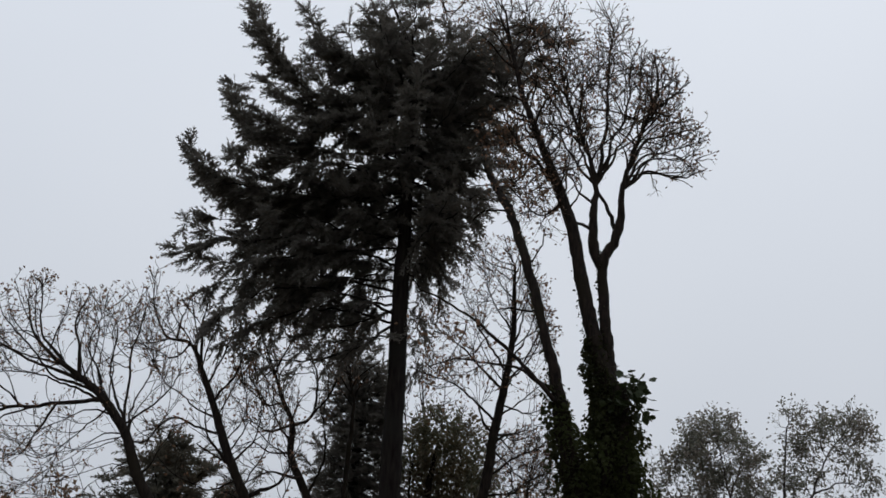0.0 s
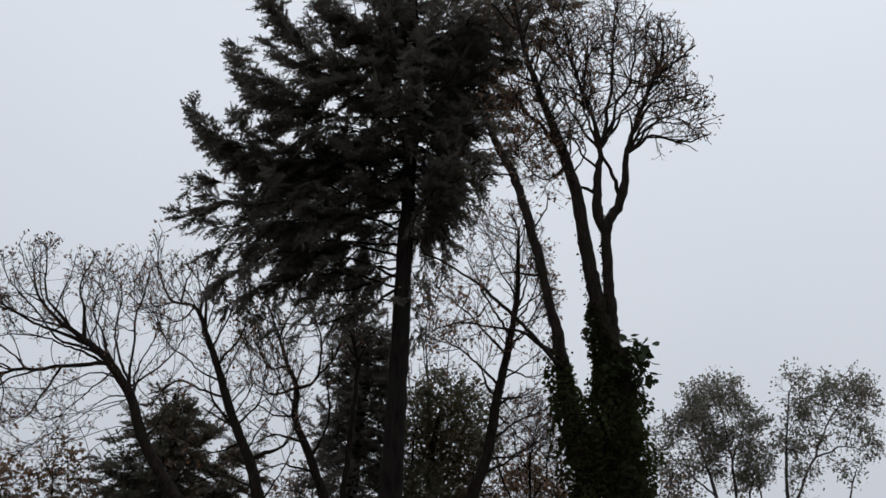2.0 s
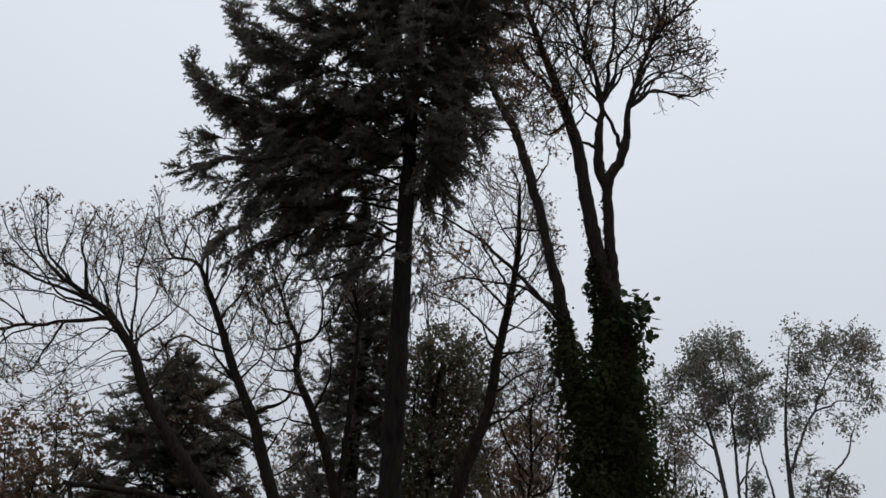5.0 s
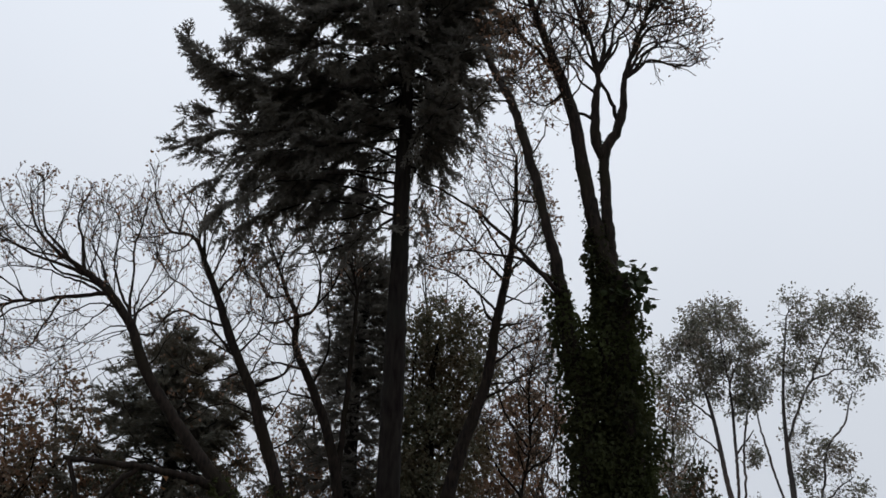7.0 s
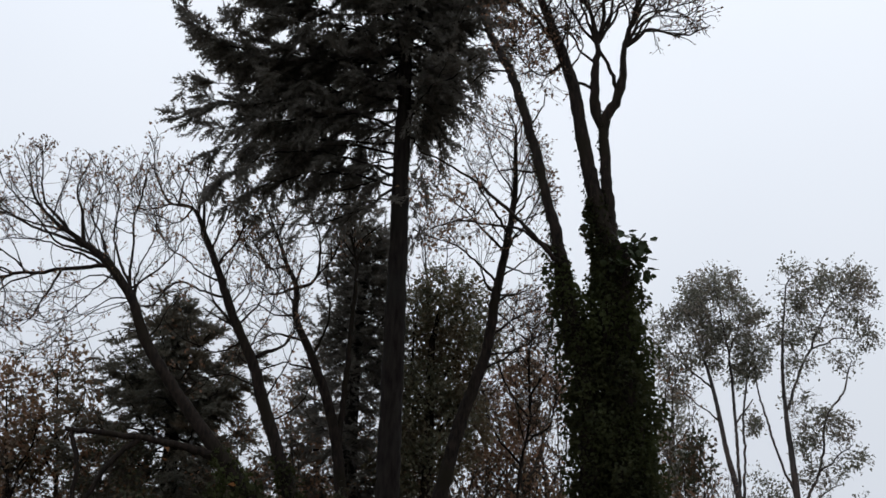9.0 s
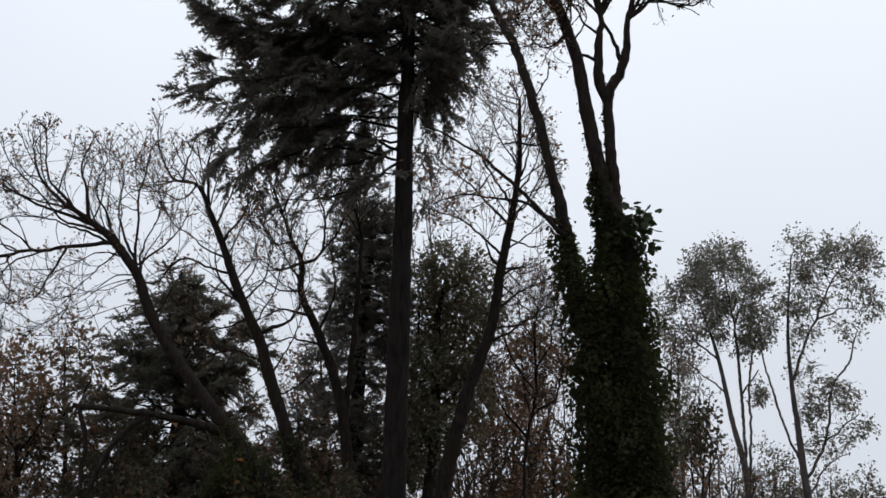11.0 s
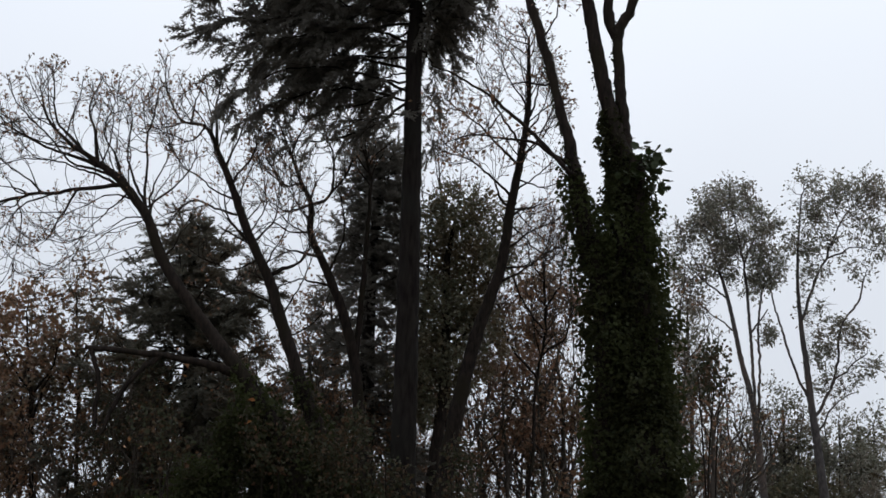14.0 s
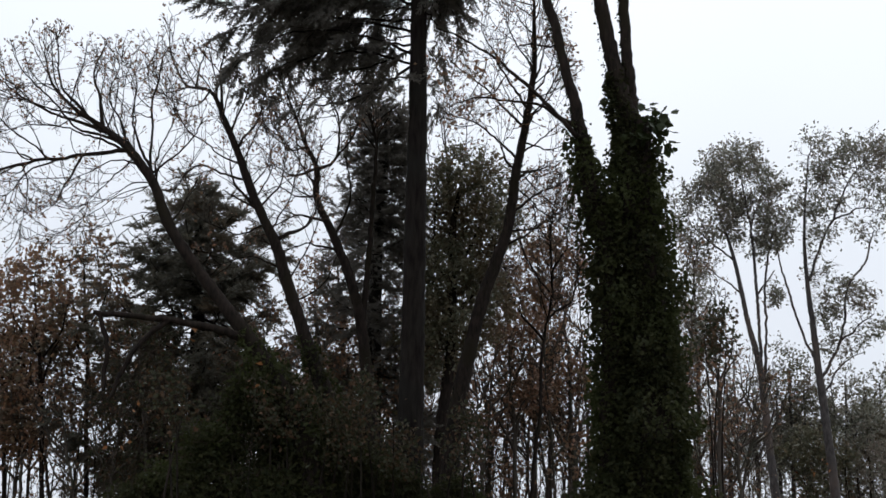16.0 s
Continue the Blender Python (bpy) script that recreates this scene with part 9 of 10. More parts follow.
broadleaf("sapling", "thin grey sapling with a few yellowed leaves", "sapling",
    [(3.47, 42.48, -0.25, 0.071), (3.44, 42.48, 1.61, 0.053), (3.35, 42.48, 3.84, 0.048), (3.12, 42.48, 8.30, 0.035), (2.75, 42.48, 13.02, 0.014)],
    [[(3.07, 42.48, 8.06, 0.043), (3.45, 42.48, 8.67, 0.032), (3.64, 42.48, 9.60, 0.014)],
     [(3.24, 42.48, 5.53, 0.042), (3.95, 42.48, 6.56, 0.032), (4.33, 42.48, 8.13, 0.014)],
     [(2.99, 42.48, 9.31, 0.043), (2.43, 42.48, 9.96, 0.032), (2.08, 42.48, 10.95, 0.015)],
     [(3.14, 42.48, 7.01, 0.042), (2.49, 42.48, 7.78, 0.032), (2.09, 42.48, 8.95, 0.014)],
     [(3.01, 42.48, 8.97, 0.043), (3.60, 42.48, 9.87, 0.032), (3.91, 42.48, 11.22, 0.015)]],
    [(3.04, 42.48, 8.30, 1.88, 3.49, 6.10)],
    0, 0, 313, bark=HAZED_GREY_BARK, leaf=AUTUMN_LEAF, per_tip=1.1, leaf_size=0.14, bare=True, tip=0.007, from_trunk=0.7, lengths=(1.2, 0.6, 0.35), gaps=(0.4, 0.35, 0.4), group="saplings of the wood edge")
broadleaf("sapling", "thin grey sapling with a few yellowed leaves", "sapling",
    [(3.78, 45.00, -0.25, 0.076), (3.85, 45.00, 1.61, 0.056), (4.01, 45.00, 3.98, 0.051), (4.37, 45.00, 7.88, 0.037), (4.88, 45.00, 11.97, 0.014)],
    [[(4.55, 45.00, 8.96, 0.045), (5.32, 45.00, 9.86, 0.034), (5.81, 45.00, 11.23, 0.015)],
     [(4.23, 45.00, 6.04, 0.045), (3.78, 45.00, 6.76, 0.034), (3.57, 45.00, 7.86, 0.015)],
     [(4.49, 45.00, 8.45, 0.045), (3.86, 45.00, 9.43, 0.034), (3.56, 45.00, 10.94, 0.015)],
     [(4.10, 45.00, 4.86, 0.044), (3.28, 45.00, 6.08, 0.033), (2.87, 45.00, 7.94, 0.015)],
     [(4.26, 45.00, 6.32, 0.045), (4.88, 45.00, 7.01, 0.034), (5.27, 45.00, 8.05, 0.015)]],
    [(4.45, 45.00, 7.88, 1.98, 3.24, 5.37)],
    0, 0, 314, bark=HAZED_GREY_BARK, leaf=AUTUMN_LEAF, per_tip=1.1, leaf_size=0.14, bare=True, tip=0.007, from_trunk=0.7, lengths=(1.2, 0.6, 0.35), gaps=(0.4, 0.35, 0.4), group="saplings of the wood edge")
broadleaf("sapling", "thin grey sapling with a few yellowed leaves", "sapling",
    [(4.38, 45.86, -0.25, 0.077), (4.39, 45.86, 1.61, 0.057), (4.42, 45.86, 4.03, 0.052), (4.43, 45.86, 6.92, 0.038), (4.43, 45.86, 9.90, 0.014)],
    [[(4.42, 45.86, 6.50, 0.046), (3.83, 45.86, 7.28, 0.034), (3.51, 45.86, 8.47, 0.015)],
     [(4.42, 45.86, 5.39, 0.045), (3.75, 45.86, 6.27, 0.034), (3.38, 45.86, 7.61, 0.015)],
     [(4.42, 45.86, 5.02, 0.045), (3.55, 45.86, 6.17, 0.034), (3.06, 45.86, 7.94, 0.015)],
     [(4.42, 45.86, 5.95, 0.045), (3.65, 45.86, 6.98, 0.034), (3.22, 45.86, 8.55, 0.015)],
     [(4.42, 45.86, 7.29, 0.046), (3.90, 45.86, 7.99, 0.034), (3.61, 45.86, 9.05, 0.015)]],
    [(4.42, 45.86, 6.92, 2.01, 2.73, 4.06)],
    0, 0, 316, bark=HAZED_GREY_BARK, leaf=AUTUMN_LEAF, per_tip=1.1, leaf_size=0.14, bare=True, tip=0.007, from_trunk=0.7, lengths=(1.2, 0.6, 0.35), gaps=(0.4, 0.35, 0.4), group="saplings of the wood edge")
broadleaf("sapling", "thin grey sapling with a few yellowed leaves", "sapling",
    [(4.54, 43.83, -0.25, 0.074), (4.53, 43.83, 1.62, 0.055), (4.51, 43.83, 3.92, 0.050), (4.43, 43.83, 8.23, 0.037), (4.27, 43.83, 12.77, 0.014)],
    [[(4.37, 43.83, 9.33, 0.044), (3.78, 43.83, 10.07, 0.033), (3.44, 43.83, 11.20, 0.015)],
     [(4.42, 43.83, 7.23, 0.044), (4.95, 43.83, 7.98, 0.033), (5.24, 43.83, 9.11, 0.015)],
     [(4.41, 43.83, 7.75, 0.044), (3.78, 43.83, 8.54, 0.033), (3.42, 43.83, 9.74, 0.015)],
     [(4.34, 43.83, 10.30, 0.045), (3.78, 43.83, 11.01, 0.034), (3.45, 43.83, 12.09, 0.015)],
     [(4.48, 43.83, 5.22, 0.043), (4.02, 43.83, 5.77, 0.033), (3.75, 43.83, 6.60, 0.015)]],
    [(4.38, 43.83, 8.23, 1.94, 3.44, 5.90)],
    0, 0, 317, bark=HAZED_GREY_BARK, leaf=AUTUMN_LEAF, per_tip=1.1, leaf_size=0.14, bare=True, tip=0.007, from_trunk=0.7, lengths=(1.2, 0.6, 0.35), gaps=(0.4, 0.35, 0.4), group="saplings of the wood edge")
broadleaf("sapling", "thin grey sapling with a few yellowed leaves", "sapling",
    [(-16.08, 45.03, -0.25, 0.093), (-16.13, 45.03, 1.41, 0.069), (-16.26, 45.03, 3.79, 0.063), (-16.25, 45.03, 6.23, 0.045), (-16.12, 45.03, 8.74, 0.017)],
    [[(-16.20, 45.03, 6.06, 0.045), (-16.99, 45.03, 7.06, 0.034), (-17.50, 45.03, 8.60, 0.015)],
     [(-16.15, 45.03, 7.66, 0.046), (-15.82, 45.03, 8.05, 0.034), (-15.64, 45.03, 8.64, 0.015)],
     [(-16.21, 45.03, 5.60, 0.045), (-15.52, 45.03, 6.53, 0.034), (-15.18, 45.03, 7.95, 0.015)],
     [(-16.19, 45.03, 6.41, 0.045), (-16.66, 45.03, 7.04, 0.034), (-16.95, 45.03, 8.00, 0.015)],
     [(-16.24, 45.03, 4.75, 0.045), (-16.66, 45.03, 5.32, 0.034), (-16.92, 45.03, 6.19, 0.015)]],
    [(-16.17, 45.03, 6.23, 1.99, 2.49, 3.48)],
    0, 0, 318, bark=HAZED_GREY_BARK, leaf=AUTUMN_LEAF, per_tip=1.1, leaf_size=0.14, bare=True, tip=0.007, from_trunk=0.7, lengths=(1.2, 0.6, 0.35), gaps=(0.4, 0.35, 0.4), group="saplings of the wood edge")
broadleaf("sapling", "thin grey sapling with a few yellowed leaves", "sapling",
    [(-15.38, 43.88, -0.25, 0.091), (-15.43, 43.88, 1.42, 0.067), (-15.57, 43.88, 3.74, 0.061), (-15.67, 43.88, 6.96, 0.044), (-15.68, 43.88, 10.30, 0.017)],
    [[(-15.60, 43.88, 5.51, 0.044), (-15.00, 43.88, 6.33, 0.033), (-14.71, 43.88, 7.57, 0.015)],
     [(-15.64, 43.88, 7.61, 0.044), (-16.01, 43.88, 8.12, 0.033), (-16.24, 43.88, 8.90, 0.015)],
     [(-15.62, 43.88, 6.91, 0.044), (-16.31, 43.88, 7.79, 0.033), (-16.76, 43.88, 9.13, 0.015)],
     [(-15.65, 43.88, 8.31, 0.045), (-16.10, 43.88, 8.91, 0.034), (-16.38, 43.88, 9.82, 0.015)],
     [(-15.64, 43.88, 7.61, 0.044), (-15.96, 43.88, 8.07, 0.033), (-16.16, 43.88, 8.75, 0.015)]],
    [(-15.61, 43.88, 6.96, 1.95, 2.87, 4.48)],
    0, 0, 319, bark=HAZED_GREY_BARK, leaf=AUTUMN_LEAF, per_tip=1.1, leaf_size=0.14, bare=True, tip=0.007, from_trunk=0.7, lengths=(1.2, 0.6, 0.35), gaps=(0.4, 0.35, 0.4), group="saplings of the wood edge")
broadleaf("sapling", "thin grey sapling with a few yellowed leaves", "sapling",
    [(-16.44, 47.14, -0.25, 0.098), (-16.48, 47.14, 1.40, 0.072), (-16.59, 47.14, 3.90, 0.066), (-16.55, 47.14, 6.76, 0.047), (-16.37, 47.14, 9.72, 0.018)],
    [[(-16.45, 47.14, 7.81, 0.048), (-15.70, 47.14, 8.81, 0.036), (-15.32, 47.14, 10.33, 0.016)],
     [(-16.54, 47.14, 5.31, 0.047), (-15.88, 47.14, 6.17, 0.035), (-15.55, 47.14, 7.46, 0.016)],
     [(-16.54, 47.14, 5.34, 0.047), (-17.06, 47.14, 6.05, 0.035), (-17.38, 47.14, 7.12, 0.016)],
     [(-16.52, 47.14, 5.82, 0.047), (-16.96, 47.14, 6.44, 0.036), (-17.22, 47.14, 7.37, 0.016)],
     [(-16.49, 47.14, 6.60, 0.047), (-15.87, 47.14, 7.41, 0.036), (-15.56, 47.14, 8.62, 0.016)]],
    [(-16.46, 47.14, 6.76, 2.09, 2.75, 4.04)],
    0, 0, 320, bark=HAZED_GREY_BARK, leaf=AUTUMN_LEAF, per_tip=1.1, leaf_size=0.14, bare=True, tip=0.007, from_trunk=0.7, lengths=(1.2, 0.6, 0.35), gaps=(0.4, 0.35, 0.4), group="saplings of the wood edge")
broadleaf("sapling", "thin grey sapling with a few yellowed leaves", "sapling",
    [(-15.13, 47.09, -0.25, 0.097), (-15.24, 47.09, 1.42, 0.072), (-15.57, 47.09, 3.90, 0.065), (-16.07, 47.09, 6.82, 0.047), (-16.69, 47.09, 9.83, 0.018)],
    [[(-15.93, 47.09, 5.81, 0.047), (-16.68, 47.09, 6.60, 0.036), (-17.20, 47.09, 7.80, 0.016)],
     [(-16.09, 47.09, 6.67, 0.047), (-15.69, 47.09, 7.38, 0.036), (-15.55, 47.09, 8.46, 0.016)],
     [(-16.22, 47.09, 7.33, 0.048), (-15.72, 47.09, 8.20, 0.036), (-15.54, 47.09, 9.51, 0.016)],
     [(-16.05, 47.09, 6.41, 0.047), (-16.98, 47.09, 7.42, 0.036), (-17.63, 47.09, 8.97, 0.016)],
     [(-16.03, 47.09, 6.33, 0.047), (-16.75, 47.09, 7.09, 0.036), (-17.25, 47.09, 8.25, 0.016)]],
    [(-16.14, 47.09, 6.82, 2.09, 2.78, 4.11)],
    0, 0, 323, bark=HAZED_GREY_BARK, leaf=AUTUMN_LEAF, per_tip=1.1, leaf_size=0.14, bare=True, tip=0.007, from_trunk=0.7, lengths=(1.2, 0.6, 0.35), gaps=(0.4, 0.35, 0.4), group="saplings of the wood edge")
broadleaf("sapling", "thin grey sapling with a few yellowed leaves", "sapling",
    [(-12.75, 42.27, -0.25, 0.087), (-12.86, 42.27, 1.44, 0.065), (-13.15, 42.27, 3.68, 0.058), (-13.53, 42.27, 5.49, 0.042), (-14.01, 42.27, 7.35, 0.016)],
    [[(-13.26, 42.27, 4.15, 0.042), (-12.86, 42.27, 4.84, 0.032), (-12.71, 42.27, 5.89, 0.014)],
     [(-13.48, 42.27, 5.08, 0.042), (-14.14, 42.27, 5.78, 0.032), (-14.59, 42.27, 6.83, 0.014)],
     [(-13.55, 42.27, 5.37, 0.042), (-14.31, 42.27, 6.19, 0.032), (-14.84, 42.27, 7.43, 0.014)],
     [(-13.60, 42.27, 5.61, 0.042), (-14.39, 42.27, 6.46, 0.032), (-14.94, 42.27, 7.75, 0.014)],
     [(-13.26, 42.27, 4.14, 0.042), (-14.03, 42.27, 4.96, 0.032), (-14.56, 42.27, 6.21, 0.014)]],
    [(-13.59, 42.27, 5.49, 1.86, 2.11, 2.67)],
    0, 0, 325, bark=HAZED_GREY_BARK, leaf=AUTUMN_LEAF, per_tip=1.1, leaf_size=0.14, bare=True, tip=0.007, from_trunk=0.7, lengths=(1.2, 0.6, 0.35), gaps=(0.4, 0.35, 0.4), group="saplings of the wood edge")
broadleaf("sapling", "thin grey sapling with a few yellowed leaves", "sapling",
    [(-11.60, 41.75, -0.25, 0.086), (-11.63, 41.75, 1.46, 0.064), (-11.71, 41.75, 3.66, 0.058), (-11.66, 41.75, 6.05, 0.042), (-11.51, 41.75, 8.51, 0.016)],
    [[(-11.64, 41.75, 5.39, 0.042), (-10.98, 41.75, 6.25, 0.031), (-10.64, 41.75, 7.57, 0.014)],
     [(-11.58, 41.75, 6.76, 0.042), (-11.24, 41.75, 7.17, 0.032), (-11.05, 41.75, 7.77, 0.014)],
     [(-11.58, 41.75, 6.79, 0.042), (-11.84, 41.75, 7.18, 0.032), (-11.98, 41.75, 7.76, 0.014)],
     [(-11.67, 41.75, 4.59, 0.042), (-12.39, 41.75, 5.51, 0.031), (-12.84, 41.75, 6.93, 0.014)],
     [(-11.67, 41.75, 4.71, 0.042), (-11.01, 41.75, 5.57, 0.031), (-10.67, 41.75, 6.88, 0.014)]],
    [(-11.59, 41.75, 6.05, 1.84, 2.39, 3.38)],
    0, 0, 328, bark=HAZED_GREY_BARK, leaf=AUTUMN_LEAF, per_tip=1.1, leaf_size=0.14, bare=True, tip=0.007, from_trunk=0.7, lengths=(1.2, 0.6, 0.35), gaps=(0.4, 0.35, 0.4), group="saplings of the wood edge")
broadleaf("sapling", "thin grey sapling with a few yellowed leaves", "sapling",
    [(-13.09, 47.74, -0.25, 0.098), (-13.12, 47.74, 1.44, 0.073), (-13.21, 47.74, 3.96, 0.067), (-13.20, 47.74, 7.42, 0.048), (-13.07, 47.74, 11.01, 0.019)],
    [[(-13.15, 47.74, 7.06, 0.048), (-12.49, 47.74, 7.91, 0.036), (-12.15, 47.74, 9.21, 0.016)],
     [(-13.12, 47.74, 8.62, 0.048), (-13.78, 47.74, 9.52, 0.037), (-14.19, 47.74, 10.88, 0.016)],
     [(-13.18, 47.74, 5.22, 0.048), (-13.79, 47.74, 6.03, 0.036), (-14.16, 47.74, 7.27, 0.016)],
     [(-13.11, 47.74, 8.95, 0.049), (-12.41, 47.74, 9.87, 0.037), (-12.05, 47.74, 11.27, 0.016)],
     [(-13.13, 47.74, 7.97, 0.048), (-13.63, 47.74, 8.66, 0.036), (-13.92, 47.74, 9.71, 0.016)]],
    [(-13.12, 47.74, 7.42, 2.12, 3.07, 4.81)],
    0, 0, 329, bark=HAZED_GREY_BARK, leaf=AUTUMN_LEAF, per_tip=1.1, leaf_size=0.14, bare=True, tip=0.007, from_trunk=0.7, lengths=(1.2, 0.6, 0.35), gaps=(0.4, 0.35, 0.4), group="saplings of the wood edge")
broadleaf("sapling", "thin grey sapling with a few yellowed leaves", "sapling",
    [(-11.26, 42.96, -0.25, 0.088), (-11.30, 42.96, 1.46, 0.065), (-11.43, 42.96, 3.73, 0.060), (-11.52, 42.96, 6.42, 0.044), (-11.56, 42.96, 9.21, 0.017)],
    [[(-11.49, 42.96, 6.10, 0.043), (-11.01, 42.96, 6.75, 0.032), (-10.78, 42.96, 7.73, 0.014)],
     [(-11.48, 42.96, 6.01, 0.043), (-11.94, 42.96, 6.60, 0.032), (-12.23, 42.96, 7.49, 0.014)],
     [(-11.46, 42.96, 5.20, 0.043), (-12.29, 42.96, 6.22, 0.032), (-12.82, 42.96, 7.78, 0.015)],
     [(-11.44, 42.96, 4.35, 0.043), (-12.20, 42.96, 5.28, 0.032), (-12.68, 42.96, 6.70, 0.014)],
     [(-11.48, 42.96, 5.74, 0.043), (-11.07, 42.96, 6.28, 0.032), (-10.87, 42.96, 7.10, 0.014)]],
    [(-11.48, 42.96, 6.42, 1.90, 2.58, 3.79)],
    0, 0, 330, bark=HAZED_GREY_BARK, leaf=AUTUMN_LEAF, per_tip=1.1, leaf_size=0.14, bare=True, tip=0.007, from_trunk=0.7, lengths=(1.2, 0.6, 0.35), gaps=(0.4, 0.35, 0.4), group="saplings of the wood edge")
broadleaf("sapling", "thin grey sapling with a few yellowed leaves", "sapling",
    [(-12.23, 47.18, -0.25, 0.097), (-12.27, 47.18, 1.45, 0.072), (-12.39, 47.18, 3.94, 0.065), (-12.40, 47.18, 6.09, 0.047), (-12.33, 47.18, 8.28, 0.018)],
    [[(-12.36, 47.18, 6.25, 0.047), (-11.72, 47.18, 7.12, 0.036), (-11.40, 47.18, 8.43, 0.016)],
     [(-12.38, 47.18, 5.17, 0.047), (-12.80, 47.18, 5.72, 0.035), (-13.05, 47.18, 6.56, 0.016)],
     [(-12.37, 47.18, 5.36, 0.047), (-11.79, 47.18, 6.14, 0.035), (-11.50, 47.18, 7.33, 0.016)],
     [(-12.37, 47.18, 5.50, 0.047), (-11.99, 47.18, 5.99, 0.035), (-11.80, 47.18, 6.72, 0.016)],
     [(-12.36, 47.18, 6.12, 0.047), (-13.06, 47.18, 7.01, 0.036), (-13.50, 47.18, 8.37, 0.016)]],
    [(-12.35, 47.18, 6.09, 2.08, 2.38, 3.12)],
    0, 0, 331, bark=HAZED_GREY_BARK, leaf=AUTUMN_LEAF, per_tip=1.1, leaf_size=0.14, bare=True, tip=0.007, from_trunk=0.7, lengths=(1.2, 0.6, 0.35), gaps=(0.4, 0.35, 0.4), group="saplings of the wood edge")
broadleaf("sapling", "thin grey sapling with a few yellowed leaves", "sapling",
    [(9.87, 46.42, -0.25, 0.095), (9.87, 46.42, 1.67, 0.070), (9.88, 46.42, 4.11, 0.064), (9.69, 46.42, 5.92, 0.046), (9.37, 46.42, 7.76, 0.017)],
    [[(9.75, 46.42, 5.05, 0.046), (10.53, 46.42, 6.11, 0.034), (10.98, 46.42, 7.73, 0.015)],
     [(9.52, 46.42, 6.71, 0.046), (9.02, 46.42, 7.30, 0.035), (8.73, 46.42, 8.20, 0.015)],
     [(9.80, 46.42, 4.68, 0.045), (10.71, 46.42, 5.92, 0.034), (11.26, 46.42, 7.79, 0.015)],
     [(9.62, 46.42, 6.00, 0.046), (9.96, 46.42, 6.53, 0.034), (10.14, 46.42, 7.33, 0.015)],
     [(9.78, 46.42, 4.83, 0.046), (9.23, 46.42, 5.49, 0.034), (8.91, 46.42, 6.49, 0.015)]],
    [(9.61, 46.42, 5.92, 2.01, 2.18, 2.69)],
    0, 0, 335, bark=HAZED_GREY_BARK, leaf=AUTUMN_LEAF, per_tip=1.1, leaf_size=0.14, bare=True, tip=0.007, from_trunk=0.7, lengths=(1.2, 0.6, 0.35), gaps=(0.4, 0.35, 0.4), group="saplings of the wood edge")
broadleaf("sapling", "thin grey sapling with a few yellowed leaves", "sapling",
    [(10.00, 45.76, -0.25, 0.093), (10.11, 45.76, 1.67, 0.069), (10.38, 45.76, 4.08, 0.063), (10.85, 45.76, 6.30, 0.045), (11.49, 45.76, 8.58, 0.017)],
    [[(11.18, 45.76, 7.31, 0.045), (10.70, 45.76, 8.15, 0.034), (10.52, 45.76, 9.42, 0.015)],
     [(10.80, 45.76, 5.76, 0.045), (10.21, 45.76, 6.74, 0.034), (9.97, 45.76, 8.24, 0.015)],
     [(11.00, 45.76, 6.56, 0.045), (11.53, 45.76, 7.11, 0.034), (11.91, 45.76, 7.93, 0.015)],
     [(11.22, 45.76, 7.49, 0.046), (11.03, 45.76, 7.91, 0.034), (10.99, 45.76, 8.56, 0.015)],
     [(10.92, 45.76, 6.27, 0.045), (11.86, 45.76, 7.32, 0.034), (12.50, 45.76, 8.89, 0.015)]],
    [(10.96, 45.76, 6.30, 1.99, 2.38, 3.20)],
    0, 0, 336, bark=HAZED_GREY_BARK, leaf=AUTUMN_LEAF, per_tip=1.1, leaf_size=0.14, bare=True, tip=0.007, from_trunk=0.7, lengths=(1.2, 0.6, 0.35), gaps=(0.4, 0.35, 0.4), group="saplings of the wood edge")
broadleaf("sapling", "thin grey sapling with a few yellowed leaves", "sapling",
    [(10.11, 45.08, -0.25, 0.091), (10.13, 45.08, 1.67, 0.068), (10.21, 45.08, 4.04, 0.062), (10.22, 45.08, 6.76, 0.045), (10.18, 45.08, 9.56, 0.017)],
    [[(10.19, 45.08, 7.85, 0.045), (10.57, 45.08, 8.38, 0.034), (10.79, 45.08, 9.17, 0.015)],
     [(10.19, 45.08, 7.60, 0.045), (10.69, 45.08, 8.27, 0.034), (10.98, 45.08, 9.28, 0.015)],
     [(10.20, 45.08, 6.09, 0.045), (11.00, 45.08, 7.15, 0.034), (11.50, 45.08, 8.74, 0.015)],
     [(10.20, 45.08, 6.08, 0.045), (9.74, 45.08, 6.67, 0.034), (9.50, 45.08, 7.57, 0.015)],
     [(10.19, 45.08, 6.57, 0.045), (10.77, 45.08, 7.33, 0.034), (11.12, 45.08, 8.49, 0.015)]],
    [(10.18, 45.08, 6.76, 1.97, 2.62, 3.84)],
    0, 0, 337, bark=HAZED_GREY_BARK, leaf=AUTUMN_LEAF, per_tip=1.1, leaf_size=0.14, bare=True, tip=0.007, from_trunk=0.7, lengths=(1.2, 0.6, 0.35), gaps=(0.4, 0.35, 0.4), group="saplings of the wood edge")
